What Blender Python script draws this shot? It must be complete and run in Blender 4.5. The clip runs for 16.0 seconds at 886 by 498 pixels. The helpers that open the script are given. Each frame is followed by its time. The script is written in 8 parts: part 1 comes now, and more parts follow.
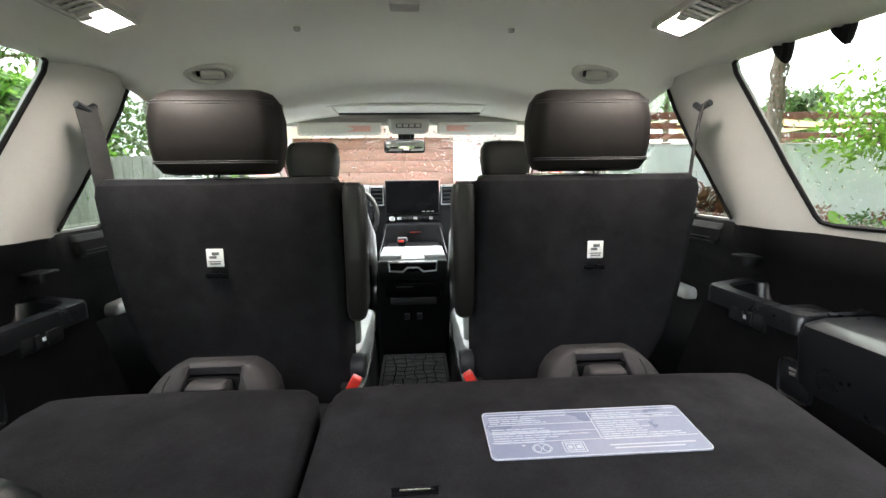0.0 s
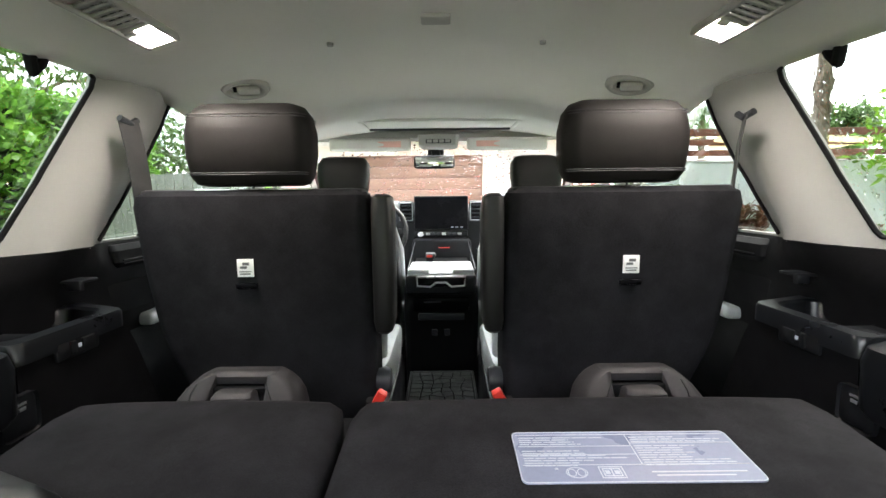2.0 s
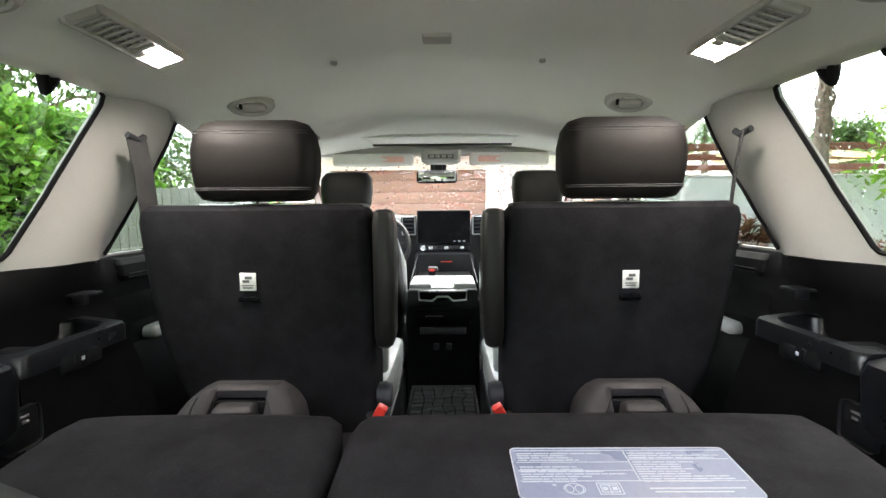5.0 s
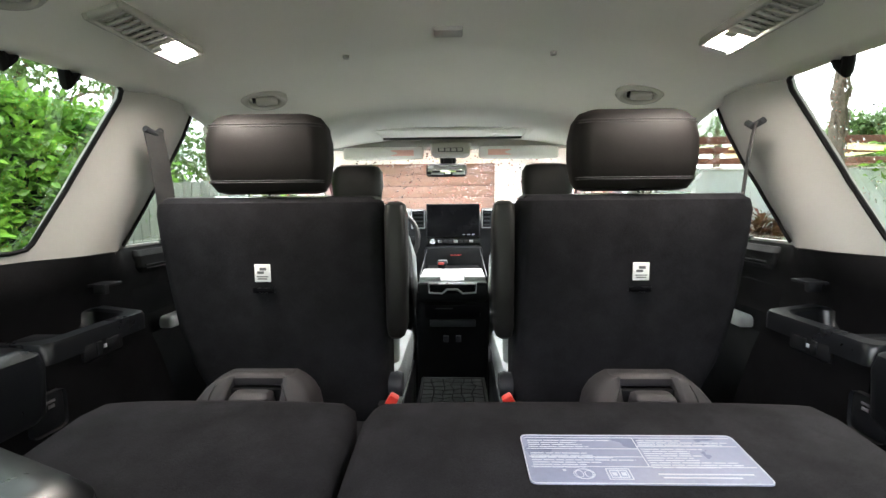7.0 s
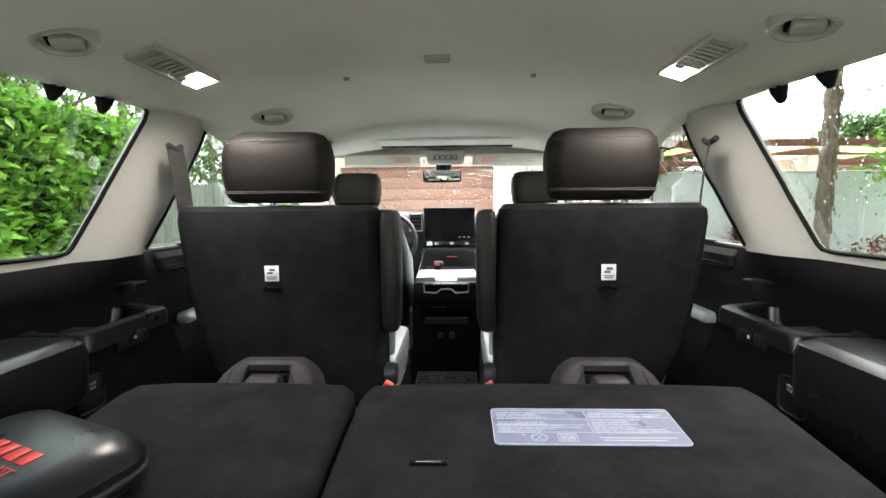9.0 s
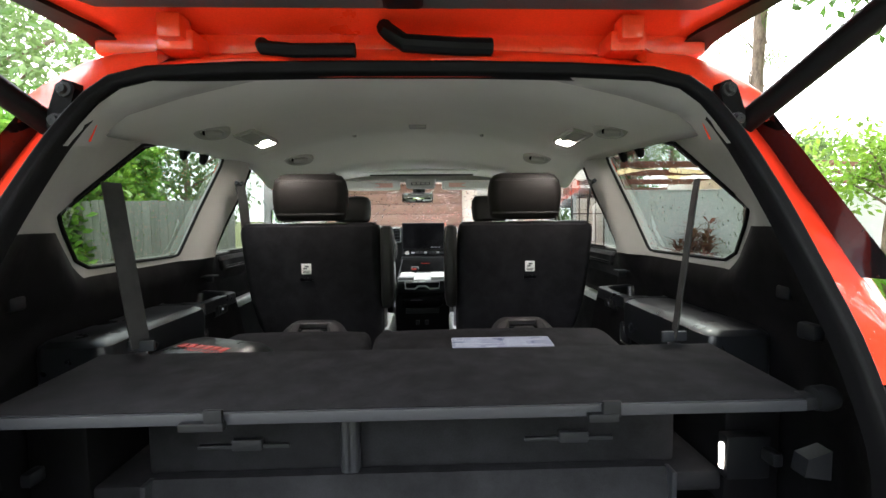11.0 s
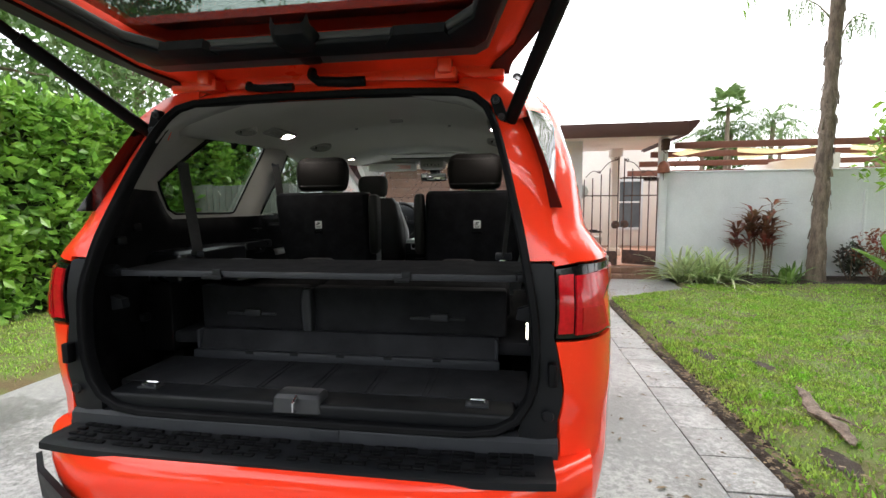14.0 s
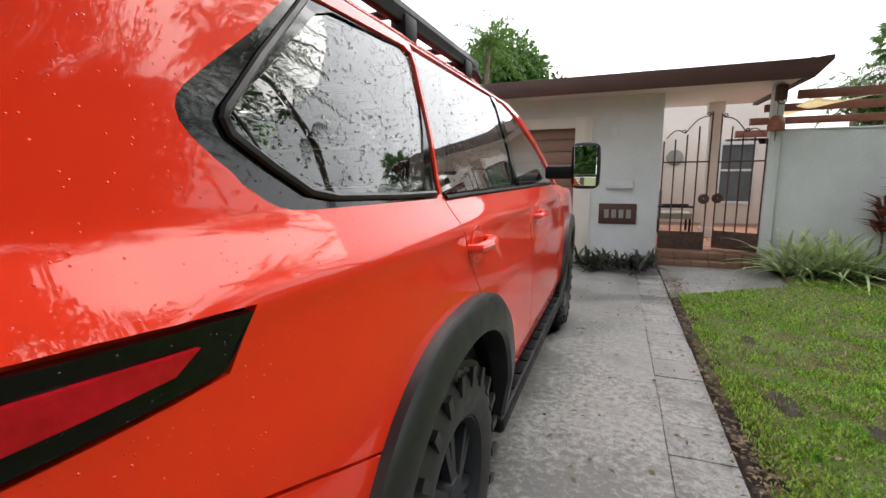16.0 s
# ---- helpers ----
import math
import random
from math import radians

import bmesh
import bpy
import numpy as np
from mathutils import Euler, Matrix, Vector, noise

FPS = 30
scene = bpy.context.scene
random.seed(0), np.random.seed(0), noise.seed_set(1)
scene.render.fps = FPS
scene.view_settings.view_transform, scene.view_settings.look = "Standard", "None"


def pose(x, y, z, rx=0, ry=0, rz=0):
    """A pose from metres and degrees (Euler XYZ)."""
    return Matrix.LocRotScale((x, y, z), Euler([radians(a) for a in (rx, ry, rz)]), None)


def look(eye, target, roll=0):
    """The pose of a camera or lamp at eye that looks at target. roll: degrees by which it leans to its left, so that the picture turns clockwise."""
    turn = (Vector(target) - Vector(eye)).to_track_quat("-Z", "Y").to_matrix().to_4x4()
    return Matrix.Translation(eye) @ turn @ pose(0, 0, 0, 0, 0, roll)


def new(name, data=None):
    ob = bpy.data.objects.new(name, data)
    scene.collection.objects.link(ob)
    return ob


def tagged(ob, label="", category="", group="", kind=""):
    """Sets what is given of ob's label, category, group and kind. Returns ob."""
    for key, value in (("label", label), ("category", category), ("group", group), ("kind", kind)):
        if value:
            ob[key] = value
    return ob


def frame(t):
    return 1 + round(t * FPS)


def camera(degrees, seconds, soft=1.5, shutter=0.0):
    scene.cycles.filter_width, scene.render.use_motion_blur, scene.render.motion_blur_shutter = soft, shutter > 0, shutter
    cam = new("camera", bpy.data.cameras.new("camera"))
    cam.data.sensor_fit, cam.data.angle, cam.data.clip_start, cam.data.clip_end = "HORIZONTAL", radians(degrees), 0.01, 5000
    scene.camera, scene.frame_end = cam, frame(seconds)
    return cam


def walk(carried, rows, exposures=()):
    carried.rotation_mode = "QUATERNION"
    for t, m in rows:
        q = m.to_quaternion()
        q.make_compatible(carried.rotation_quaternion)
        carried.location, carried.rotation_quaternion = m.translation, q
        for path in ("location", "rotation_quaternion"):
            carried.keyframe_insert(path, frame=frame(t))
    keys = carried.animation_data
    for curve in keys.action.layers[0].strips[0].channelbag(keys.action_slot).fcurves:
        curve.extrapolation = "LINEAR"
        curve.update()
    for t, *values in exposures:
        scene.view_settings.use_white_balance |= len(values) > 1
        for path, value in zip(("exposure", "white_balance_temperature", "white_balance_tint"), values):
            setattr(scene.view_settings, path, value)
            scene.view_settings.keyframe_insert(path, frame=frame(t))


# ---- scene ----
cam = camera(88.7, 16.0)
PATH = [
    (0, (0.014, 0.164, 1.464), (0.134, 2.136, 1.154), -0.7),
    (0.5, (0.012, 0.179, 1.452), (0.075, 2.159, 1.173), -0.6),
    (1, (0.02, 0.181, 1.449), (0.044, 2.163, 1.183), -0.6),
    (1.5, (0.016, 0.182, 1.45), (0.021, 2.166, 1.199), -0.6),
    (2, (0.014, 0.183, 1.449), (0.01, 2.169, 1.218), -0.6),
    (2.5, (0.019, 0.176, 1.451), (0.006, 2.165, 1.242), -0.5),
    (3, (0.019, 0.173, 1.453), (-0.003, 2.163, 1.258), -0.5),
    (3.5, (0.015, 0.173, 1.453), (-0.01, 2.165, 1.269), -0.5),
    (4, (0.017, 0.174, 1.453), (-0.001, 2.167, 1.282), -0.5),
    (6.5, (0.023, 0.174, 1.449), (-0.011, 2.166, 1.275), -0.6),
    (7, (0.015, 0.161, 1.448), (-0.041, 2.151, 1.252), -0.5),
    (7.5, (0.04, 0.114, 1.451), (-0.027, 2.103, 1.247), -0.5),
    (8, (0.034, 0.081, 1.454), (-0.038, 2.068, 1.236), -0.5),
    (8.5, (0.032, 0.059, 1.453), (-0.039, 2.046, 1.243), -0.5),
    (9, (0.051, 0.03, 1.467), (-0.011, 2.02, 1.275), -0.5),
    (9.2, (0.042, 0.001, 1.472), (-0.026, 1.992, 1.291), -0.7),
    (11.3, (0.039, -0.684, 1.489), (0.116, 1.311, 1.369), -0.4),
    (11.5, (0.05, -0.725, 1.507), (0.128, 1.27, 1.395), -0.3),
    (12, (0.07, -0.797, 1.514), (0.088, 1.198, 1.379), -0.6),
    (12.5, (0.19, -0.933, 1.472), (0.132, 1.061, 1.323), -0.6),
    (13, (0.299, -1.086, 1.443), (0.139, 0.902, 1.29), -0.6),
    (13.5, (0.364, -1.221, 1.412), (0.112, 0.757, 1.253), -0.6),
    (14, (0.641, -1.226, 1.388), (0.342, 0.742, 1.198), -0.5),
    (14.5, (0.928, -1.073, 1.35), (0.582, 0.886, 1.138), -0.6),
    (15, (1.162, -0.745, 1.388), (0.707, 1.186, 1.136), -0.5),
    (15.5, (1.317, -0.392, 1.382), (0.738, 1.503, 1.106), -0.5),
    (16, (1.375, -0.008, 1.381), (0.668, 1.835, 1.061), -0.5),
]
walk(cam, [(t, look(eye, target, roll)) for t, eye, target, roll in PATH],
     [(0, 3.3), (9.2, 3.3), (11.3, 2.35), (12.5, 1.82), (13.5, 1.3), (14.5, 0.98), (15.2, 0.62), (16, 0.38)])

# ---- sky and sun ----
world = bpy.data.worlds.new("bright_overcast_sky")
scene.world = world
world.use_nodes = True
wn, wl = world.node_tree.nodes, world.node_tree.links
sky = wn.new("ShaderNodeTexSky")
sky.sky_type, sky.sun_disc = "NISHITA", False
SUN_UP, SUN_TURN = 54.0, 50.0
sky.sun_elevation, sky.sun_rotation = radians(SUN_UP), radians(SUN_TURN)
sky.air_density, sky.dust_density = 1.0, 2.0
cloud_at, cloud, cloud_edge, cloud_mix = wn.new("ShaderNodeTexCoord"), wn.new("ShaderNodeTexNoise"), wn.new("ShaderNodeMapRange"), wn.new("ShaderNodeMix")
cloud.inputs["Scale"].default_value, cloud.inputs["Detail"].default_value = 1.6, 6
cloud_edge.inputs["From Min"].default_value, cloud_edge.inputs["From Max"].default_value = 0.36, 0.52
cloud_mix.data_type = "RGBA"
cloud_mix.inputs["B"].default_value = (16, 16.2, 16.6, 1)
wl.new(cloud_at.outputs["Generated"], cloud.inputs["Vector"])
wl.new(cloud.outputs["Fac"], cloud_edge.inputs["Value"])
wl.new(cloud_edge.outputs["Result"], cloud_mix.inputs["Factor"])
wl.new(sky.outputs["Color"], cloud_mix.inputs["A"])
wl.new(cloud_mix.outputs["Result"], wn["Background"].inputs["Color"])
wn["Background"].inputs["Strength"].default_value = 0.11
sun = new("sun", bpy.data.lights.new("sun", "SUN"))
sun.data.energy, sun.data.angle, sun.data.color = 1.9, radians(60), (1.0, 0.96, 0.9)
sun.matrix_world = look((0, 0, 0), (-math.sin(radians(SUN_TURN)) * math.cos(radians(SUN_UP)), -math.cos(radians(SUN_TURN)) * math.cos(radians(SUN_UP)), -math.sin(radians(SUN_UP))))

# ---- helpers of this scene ----
from mathutils.geometry import delaunay_2d_cdt

RNG = random.Random(7)


def thing(name, x, y, z, label, category, group="", kind=""):
    ob = new(name)
    ob.location = (x, y, z)
    ob.empty_display_size = 0.05
    return tagged(ob, label, category, group, kind)


def base_of(ob):
    at = Vector((0, 0, 0))
    while ob is not None:
        at += ob.location
        ob = ob.parent
    return at


def finish(name, data, material, parent, label, smooth):
    ob = new(name, data)
    if material is not None:
        data.materials.append(material)
    if parent is not None:
        data.transform(Matrix.Translation(-base_of(parent)))
        ob.parent = parent
    if smooth is True:
        for p in data.polygons:
            p.use_smooth = True
    elif smooth:
        for p in data.polygons:
            p.use_smooth = True
        data.set_sharp_from_angle(angle=radians(smooth))
    if label:
        ob["label"] = label
    return ob


def part(name, bm, material, parent=None, label="", smooth=35):
    bmesh.ops.recalc_face_normals(bm, faces=bm.faces)
    data = bpy.data.meshes.new(name)
    bm.to_mesh(data)
    bm.free()
    return finish(name, data, material, parent, label, smooth)


def raw(name, verts, faces, material, parent=None, label="", smooth=35):
    data = bpy.data.meshes.new(name)
    data.from_pydata([tuple(v) for v in verts], [], faces)
    data.update()
    return finish(name, data, material, parent, label, smooth)


def box(bm, x0, x1, y0, y1, z0, z1, r=0.0, seg=2, m=None):
    """A box with edges rounded by r, turned by m round its middle."""
    c = Vector(((x0 + x1) / 2, (y0 + y1) / 2, (z0 + z1) / 2))
    made = bmesh.ops.create_cube(bm, size=1.0)["verts"]
    for v in made:
        v.co = Vector((v.co.x * (x1 - x0), v.co.y * (y1 - y0), v.co.z * (z1 - z0)))
    if r > 0:
        edges = list({e for v in made for e in v.link_edges})
        done = bmesh.ops.bevel(bm, geom=edges, offset=r, segments=seg, affect="EDGES", profile=0.5)
        made = list({v for f in done["faces"] for v in f.verts} | {v for v in made if v.is_valid})
    turn = (m or Matrix()).to_3x3().to_4x4()
    for v in made:
        v.co = c + turn @ v.co
    return bm


def boxes(*rows, r=0.004, seg=2):
    bm = bmesh.new()
    for row in rows:
        box(bm, *row[:6], r=row[6] if len(row) > 6 else r, seg=seg)
    return bm


def tube(bm, pts, r, seg=8, cap=True, flat=1.0):
    """A round bar along the points; flat squeezes it across."""
    pts = [Vector(p) for p in pts]
    rings, side = [], None
    for i, p in enumerate(pts):
        t = (pts[min(i + 1, len(pts) - 1)] - pts[max(i - 1, 0)]).normalized()
        if side is None:
            side = t.orthogonal().normalized() if abs(t.z) > 0.95 else t.cross(Vector((0, 0, 1))).normalized()
        side = (side - t * side.dot(t)).normalized()
        up = side.cross(t)
        rr = float(r[i] if isinstance(r, (list, tuple)) else r)
        rings.append([bm.verts.new(p + rr * (math.cos(a) * side + flat * math.sin(a) * up)) for a in [2 * math.pi * k / seg for k in range(seg)]])
    for a, b in zip(rings, rings[1:]):
        for k in range(seg):
            bm.faces.new((a[k], a[(k + 1) % seg], b[(k + 1) % seg], b[k]))
    if cap:
        bm.faces.new(rings[0][::-1])
        bm.faces.new(rings[-1])
    return bm


def ribbon(bm, pts, width, thick, across=(1, 0, 0)):
    """A flat strap along the points."""
    a = Vector(across).normalized()
    rows = []
    pts = [Vector(p) for p in pts]
    for i, p in enumerate(pts):
        t = (pts[min(i + 1, len(pts) - 1)] - pts[max(i - 1, 0)]).normalized()
        n = t.cross(a).normalized()
        rows.append([bm.verts.new(p + s * a * width / 2 + k * n * thick / 2) for s, k in ((-1, -1), (1, -1), (1, 1), (-1, 1))])
    for p, q in zip(rows, rows[1:]):
        for k in range(4):
            bm.faces.new((p[k], p[(k + 1) % 4], q[(k + 1) % 4], q[k]))
    bm.faces.new(rows[0][::-1])
    bm.faces.new(rows[-1])
    return bm


def lathe(bm, profile, centre, axis="x", seg=32, sign=1):
    """Rings of (along, radius) round an axis through centre."""
    rings = []
    c = Vector(centre)
    for along, rad in profile:
        ring = []
        for k in range(seg):
            a = 2 * math.pi * k / seg
            ring.append(bm.verts.new(c + (Vector((sign * along, rad * math.cos(a), rad * math.sin(a))) if axis == "x" else
                                          Vector((rad * math.cos(a), sign * along, rad * math.sin(a))) if axis == "y" else
                                          Vector((rad * math.cos(a), rad * math.sin(a), sign * along)))))
        rings.append(ring)
    for a, b in zip(rings, rings[1:]):
        for k in range(seg):
            bm.faces.new((a[k], a[(k + 1) % seg], b[(k + 1) % seg], b[k]))
    return rings


def prism(bm, outline, lift):
    """A flat outline pushed along lift into a solid."""
    a = [bm.verts.new(Vector(p)) for p in outline]
    b = [bm.verts.new(Vector(p) + Vector(lift)) for p in outline]
    bm.faces.new(a)
    bm.faces.new(b[::-1])
    for k in range(len(a)):
        bm.faces.new((a[k], b[k], b[(k + 1) % len(a)], a[(k + 1) % len(a)]))
    return bm


def cushion(bm, x0, x1, y0, y1, z0, z1, r=0.03, puff=0.0, seg=3, m=None, cuts=4):
    """A padded block: a rounded box whose faces bulge a little."""
    inner = bmesh.new()
    box(inner, x0, x1, y0, y1, z0, z1, r, seg)
    if puff:
        bmesh.ops.subdivide_edges(inner, edges=[e for e in inner.edges if e.calc_length() > 2.5 * r], cuts=cuts, use_grid_fill=True)
        c = Vector(((x0 + x1) / 2, (y0 + y1) / 2, (z0 + z1) / 2))
        h = Vector(((x1 - x0) / 2, (y1 - y0) / 2, (z1 - z0) / 2))
        for v in inner.verts:
            q = Vector([(v.co[i] - c[i]) / h[i] for i in range(3)])
            for i in range(3):
                j, k = (i + 1) % 3, (i + 2) % 3
                v.co[i] += puff * (1 if q[i] > 0 else -1) * max(0, abs(q[i]) - 0.8) * 5 * (1 - min(1, q[j] ** 2)) * (1 - min(1, q[k] ** 2))
    if m is not None:
        c = Vector(((x0 + x1) / 2, (y0 + y1) / 2, (z0 + z1) / 2))
        for v in inner.verts:
            v.co = c + m.to_3x3() @ (v.co - c)
    tmp = bpy.data.meshes.new("tmp")
    inner.to_mesh(tmp)
    inner.free()
    bm.from_mesh(tmp)
    bpy.data.meshes.remove(tmp)
    return bm


def patch(name, outline, holes, point, step, material, parent, label="", mirror=False, inward=0.02, outer_fold=True, rise=None):
    """A curved sheet over an outline (u, z) with holes: point(u, z) lays it into space. Its rims are folded in by inward."""
    def dense(loop):
        out = []
        for a, b in zip(loop, loop[1:] + loop[:1]):
            n = max(1, int(math.ceil(math.dist(a, b) / step)))
            out += [(a[0] + (b[0] - a[0]) * i / n, a[1] + (b[1] - a[1]) * i / n) for i in range(n)]
        return out

    loops = [dense(outline)] + [dense(h) for h in holes]
    pts, edges = [], []
    for loop in loops:
        s = len(pts)
        pts += [Vector(p) for p in loop]
        edges += [(s + i, s + (i + 1) % len(loop)) for i in range(len(loop))]

    def inside(p, loop):
        hit = False
        for (x0, y0), (x1, y1) in zip(loop, loop[1:] + loop[:1]):
            if (y0 > p[1]) != (y1 > p[1]) and p[0] < (x1 - x0) * (p[1] - y0) / (y1 - y0) + x0:
                hit = not hit
        return hit

    us, zs = [p[0] for p in outline], [p[1] for p in outline]
    rise = rise or step
    rims = np.array([p for loop in loops for p in loop])
    for i in range(int((max(us) - min(us)) / step) + 1):
        for j in range(int((max(zs) - min(zs)) / rise) + 1):
            p = (min(us) + i * step, min(zs) + j * rise)
            if np.min((np.abs(rims - p) / (step, rise)).max(1)) > 0.4 and inside(p, outline) and not any(inside(p, h) for h in holes):
                pts.append(Vector(p))
    vs, _, fs, *_ = delaunay_2d_cdt(pts, edges, [], 0, 1e-5)
    keep = []
    for f in fs:
        c = sum((vs[i] for i in f), Vector((0, 0))) / len(f)
        if inside(c, outline) and not any(inside(c, h) for h in holes):
            keep.append(f)
    s = -1 if mirror else 1
    flip = lambda p: Vector((s * p.x, p.y, p.z))
    bm = bmesh.new()
    outer = [bm.verts.new(flip(point(v.x, v.y))) for v in vs]
    for f in keep:
        bm.faces.new([outer[i] for i in f])
    edge_keys = {(round(p[0], 5), round(p[1], 5)) for p in loops[0]}
    on_edge = {o for o, v in zip(outer, vs) if (round(v.x, 5), round(v.y, 5)) in edge_keys}
    bm.verts.ensure_lookup_table()
    for v in [v for v in bm.verts if not v.link_faces]:
        bm.verts.remove(v)
    bm.normal_update()
    want = s
    total = sum(f.normal.x * f.calc_area() for f in bm.faces)
    if total * want < 0:
        for f in bm.faces:
            f.normal_flip()
    bm.normal_update()
    if inward:
        rim = [e for e in bm.edges if e.is_boundary and (outer_fold or not (e.verts[0] in on_edge and e.verts[1] in on_edge))]
        normal = {v: v.normal.copy() for e in rim for v in e.verts}
        made = bmesh.ops.extrude_edge_only(bm, edges=rim)["geom"]
        for v in [g for g in made if isinstance(g, bmesh.types.BMVert)]:
            near = min(normal, key=lambda o: (o.co - v.co).length_squared)
            v.co -= normal[near] * inward
    data = bpy.data.meshes.new(name)
    bm.to_mesh(data)
    bm.free()
    return finish(name, data, material, parent, label, 40)


# ---- materials ----
def shader(name, colour, rough=0.5, metal=0.0, vary=0.12, scale=6.0, fine=120.0, bump=0.1, coat=0.0, spec=0.5, second=None, mix=0.5, stretch=None, emit=0.0, dist=0.002, each=0.0, rvary=0.1):
    """A surface with large stains and fine grain: second is the stain's colour."""
    m = bpy.data.materials.new(name)
    m.use_nodes = True
    t, n, l = m.node_tree, m.node_tree.nodes, m.node_tree.links
    b = n["Principled BSDF"]
    b.inputs["Metallic"].default_value = metal
    b.inputs["Coat Weight"].default_value = coat
    b.inputs["Coat Roughness"].default_value = 0.03
    b.inputs["Specular IOR Level"].default_value = spec
    co = n.new("ShaderNodeTexCoord")
    mp = n.new("ShaderNodeMapping")
    l.new(co.outputs["Object"], mp.inputs["Vector"])
    if stretch:
        mp.inputs["Scale"].default_value = stretch
    big, small = n.new("ShaderNodeTexNoise"), n.new("ShaderNodeTexNoise")
    for node, s in ((big, scale), (small, fine)):
        l.new(mp.outputs["Vector"], node.inputs["Vector"])
        node.inputs["Scale"].default_value = s
        node.inputs["Detail"].default_value = 5
        node.inputs["Roughness"].default_value = 0.6
    ramp = n.new("ShaderNodeMapRange")
    ramp.inputs["From Min"].default_value, ramp.inputs["From Max"].default_value = 0.35, 0.65
    l.new(big.outputs["Fac"], ramp.inputs["Value"])
    mixer = n.new("ShaderNodeMix")
    mixer.data_type = "RGBA"
    other = second or tuple(c * (1 - vary) for c in colour)
    mixer.inputs["A"].default_value, mixer.inputs["B"].default_value = (*colour, 1), (*other, 1)
    scalefac = n.new("ShaderNodeMath")
    scalefac.operation = "MULTIPLY"
    scalefac.inputs[1].default_value = mix * 2 if second else 1.0
    scalefac.use_clamp = True
    l.new(ramp.outputs["Result"], scalefac.inputs[0])
    l.new(scalefac.outputs[0], mixer.inputs["Factor"])
    grain = n.new("ShaderNodeHueSaturation")
    gr = n.new("ShaderNodeMapRange")
    gr.inputs["From Min"].default_value, gr.inputs["From Max"].default_value = 0.3, 0.7
    gr.inputs["To Min"].default_value, gr.inputs["To Max"].default_value = 1 - vary, 1 + vary
    l.new(small.outputs["Fac"], gr.inputs["Value"])
    if each:
        info = n.new("ShaderNodeObjectInfo")
        isl = n.new("ShaderNodeNewGeometry")
        add = n.new("ShaderNodeMath")
        l.new(info.outputs["Random"], add.inputs[0])
        l.new(isl.outputs["Random Per Island"], add.inputs[1])
        fr = n.new("ShaderNodeMath")
        fr.operation = "FRACT"
        l.new(add.outputs[0], fr.inputs[0])
        er = n.new("ShaderNodeMapRange")
        er.inputs["To Min"].default_value, er.inputs["To Max"].default_value = 1 - each, 1 + each
        l.new(fr.outputs[0], er.inputs["Value"])
        mul = n.new("ShaderNodeMath")
        mul.operation = "MULTIPLY"
        l.new(gr.outputs["Result"], mul.inputs[0])
        l.new(er.outputs["Result"], mul.inputs[1])
        l.new(mul.outputs[0], grain.inputs["Value"])
    else:
        l.new(gr.outputs["Result"], grain.inputs["Value"])
    l.new(mixer.outputs["Result"], grain.inputs["Color"])
    l.new(grain.outputs["Color"], b.inputs["Base Color"])
    rr = n.new("ShaderNodeMapRange")
    rr.inputs["From Min"].default_value, rr.inputs["From Max"].default_value = 0.3, 0.7
    rr.inputs["To Min"].default_value, rr.inputs["To Max"].default_value = max(0.02, rough - rvary), min(1, rough + rvary)
    l.new(big.outputs["Fac"], rr.inputs["Value"])
    l.new(rr.outputs["Result"], b.inputs["Roughness"])
    if bump:
        bp = n.new("ShaderNodeBump")
        bp.inputs["Strength"].default_value, bp.inputs["Distance"].default_value = bump, dist
        l.new(small.outputs["Fac"], bp.inputs["Height"])
        l.new(bp.outputs["Normal"], b.inputs["Normal"])
    if emit:
        b.inputs["Emission Color"].default_value = (*colour, 1)
        b.inputs["Emission Strength"].default_value = emit
    return m


def drops(m, scale=55.0, size=0.16, depth=0.6):
    """Rain drops standing on a surface, as relief."""
    n, l = m.node_tree.nodes, m.node_tree.links
    co, v, mr, bp = n.new("ShaderNodeTexCoord"), n.new("ShaderNodeTexVoronoi"), n.new("ShaderNodeMapRange"), n.new("ShaderNodeBump")
    v.inputs["Scale"].default_value = scale
    l.new(co.outputs["Object"], v.inputs["Vector"])
    mr.inputs["From Min"].default_value, mr.inputs["From Max"].default_value = 0.0, size
    mr.inputs["To Min"].default_value, mr.inputs["To Max"].default_value = 1.0, 0.0
    mr.interpolation_type = "SMOOTHSTEP"
    l.new(v.outputs["Distance"], mr.inputs["Value"])
    bp.inputs["Strength"].default_value, bp.inputs["Distance"].default_value = depth, 0.0025
    l.new(mr.outputs["Result"], bp.inputs["Height"])
    for node in n:
        if node.type in ("BSDF_PRINCIPLED", "BSDF_GLOSSY"):
            for link in list(node.inputs["Normal"].links):
                l.new(link.from_socket, bp.inputs["Normal"])
            l.new(bp.outputs["Normal"], node.inputs["Normal"])
            if "Coat Normal" in node.inputs:
                l.new(bp.outputs["Normal"], node.inputs["Coat Normal"])
    return m


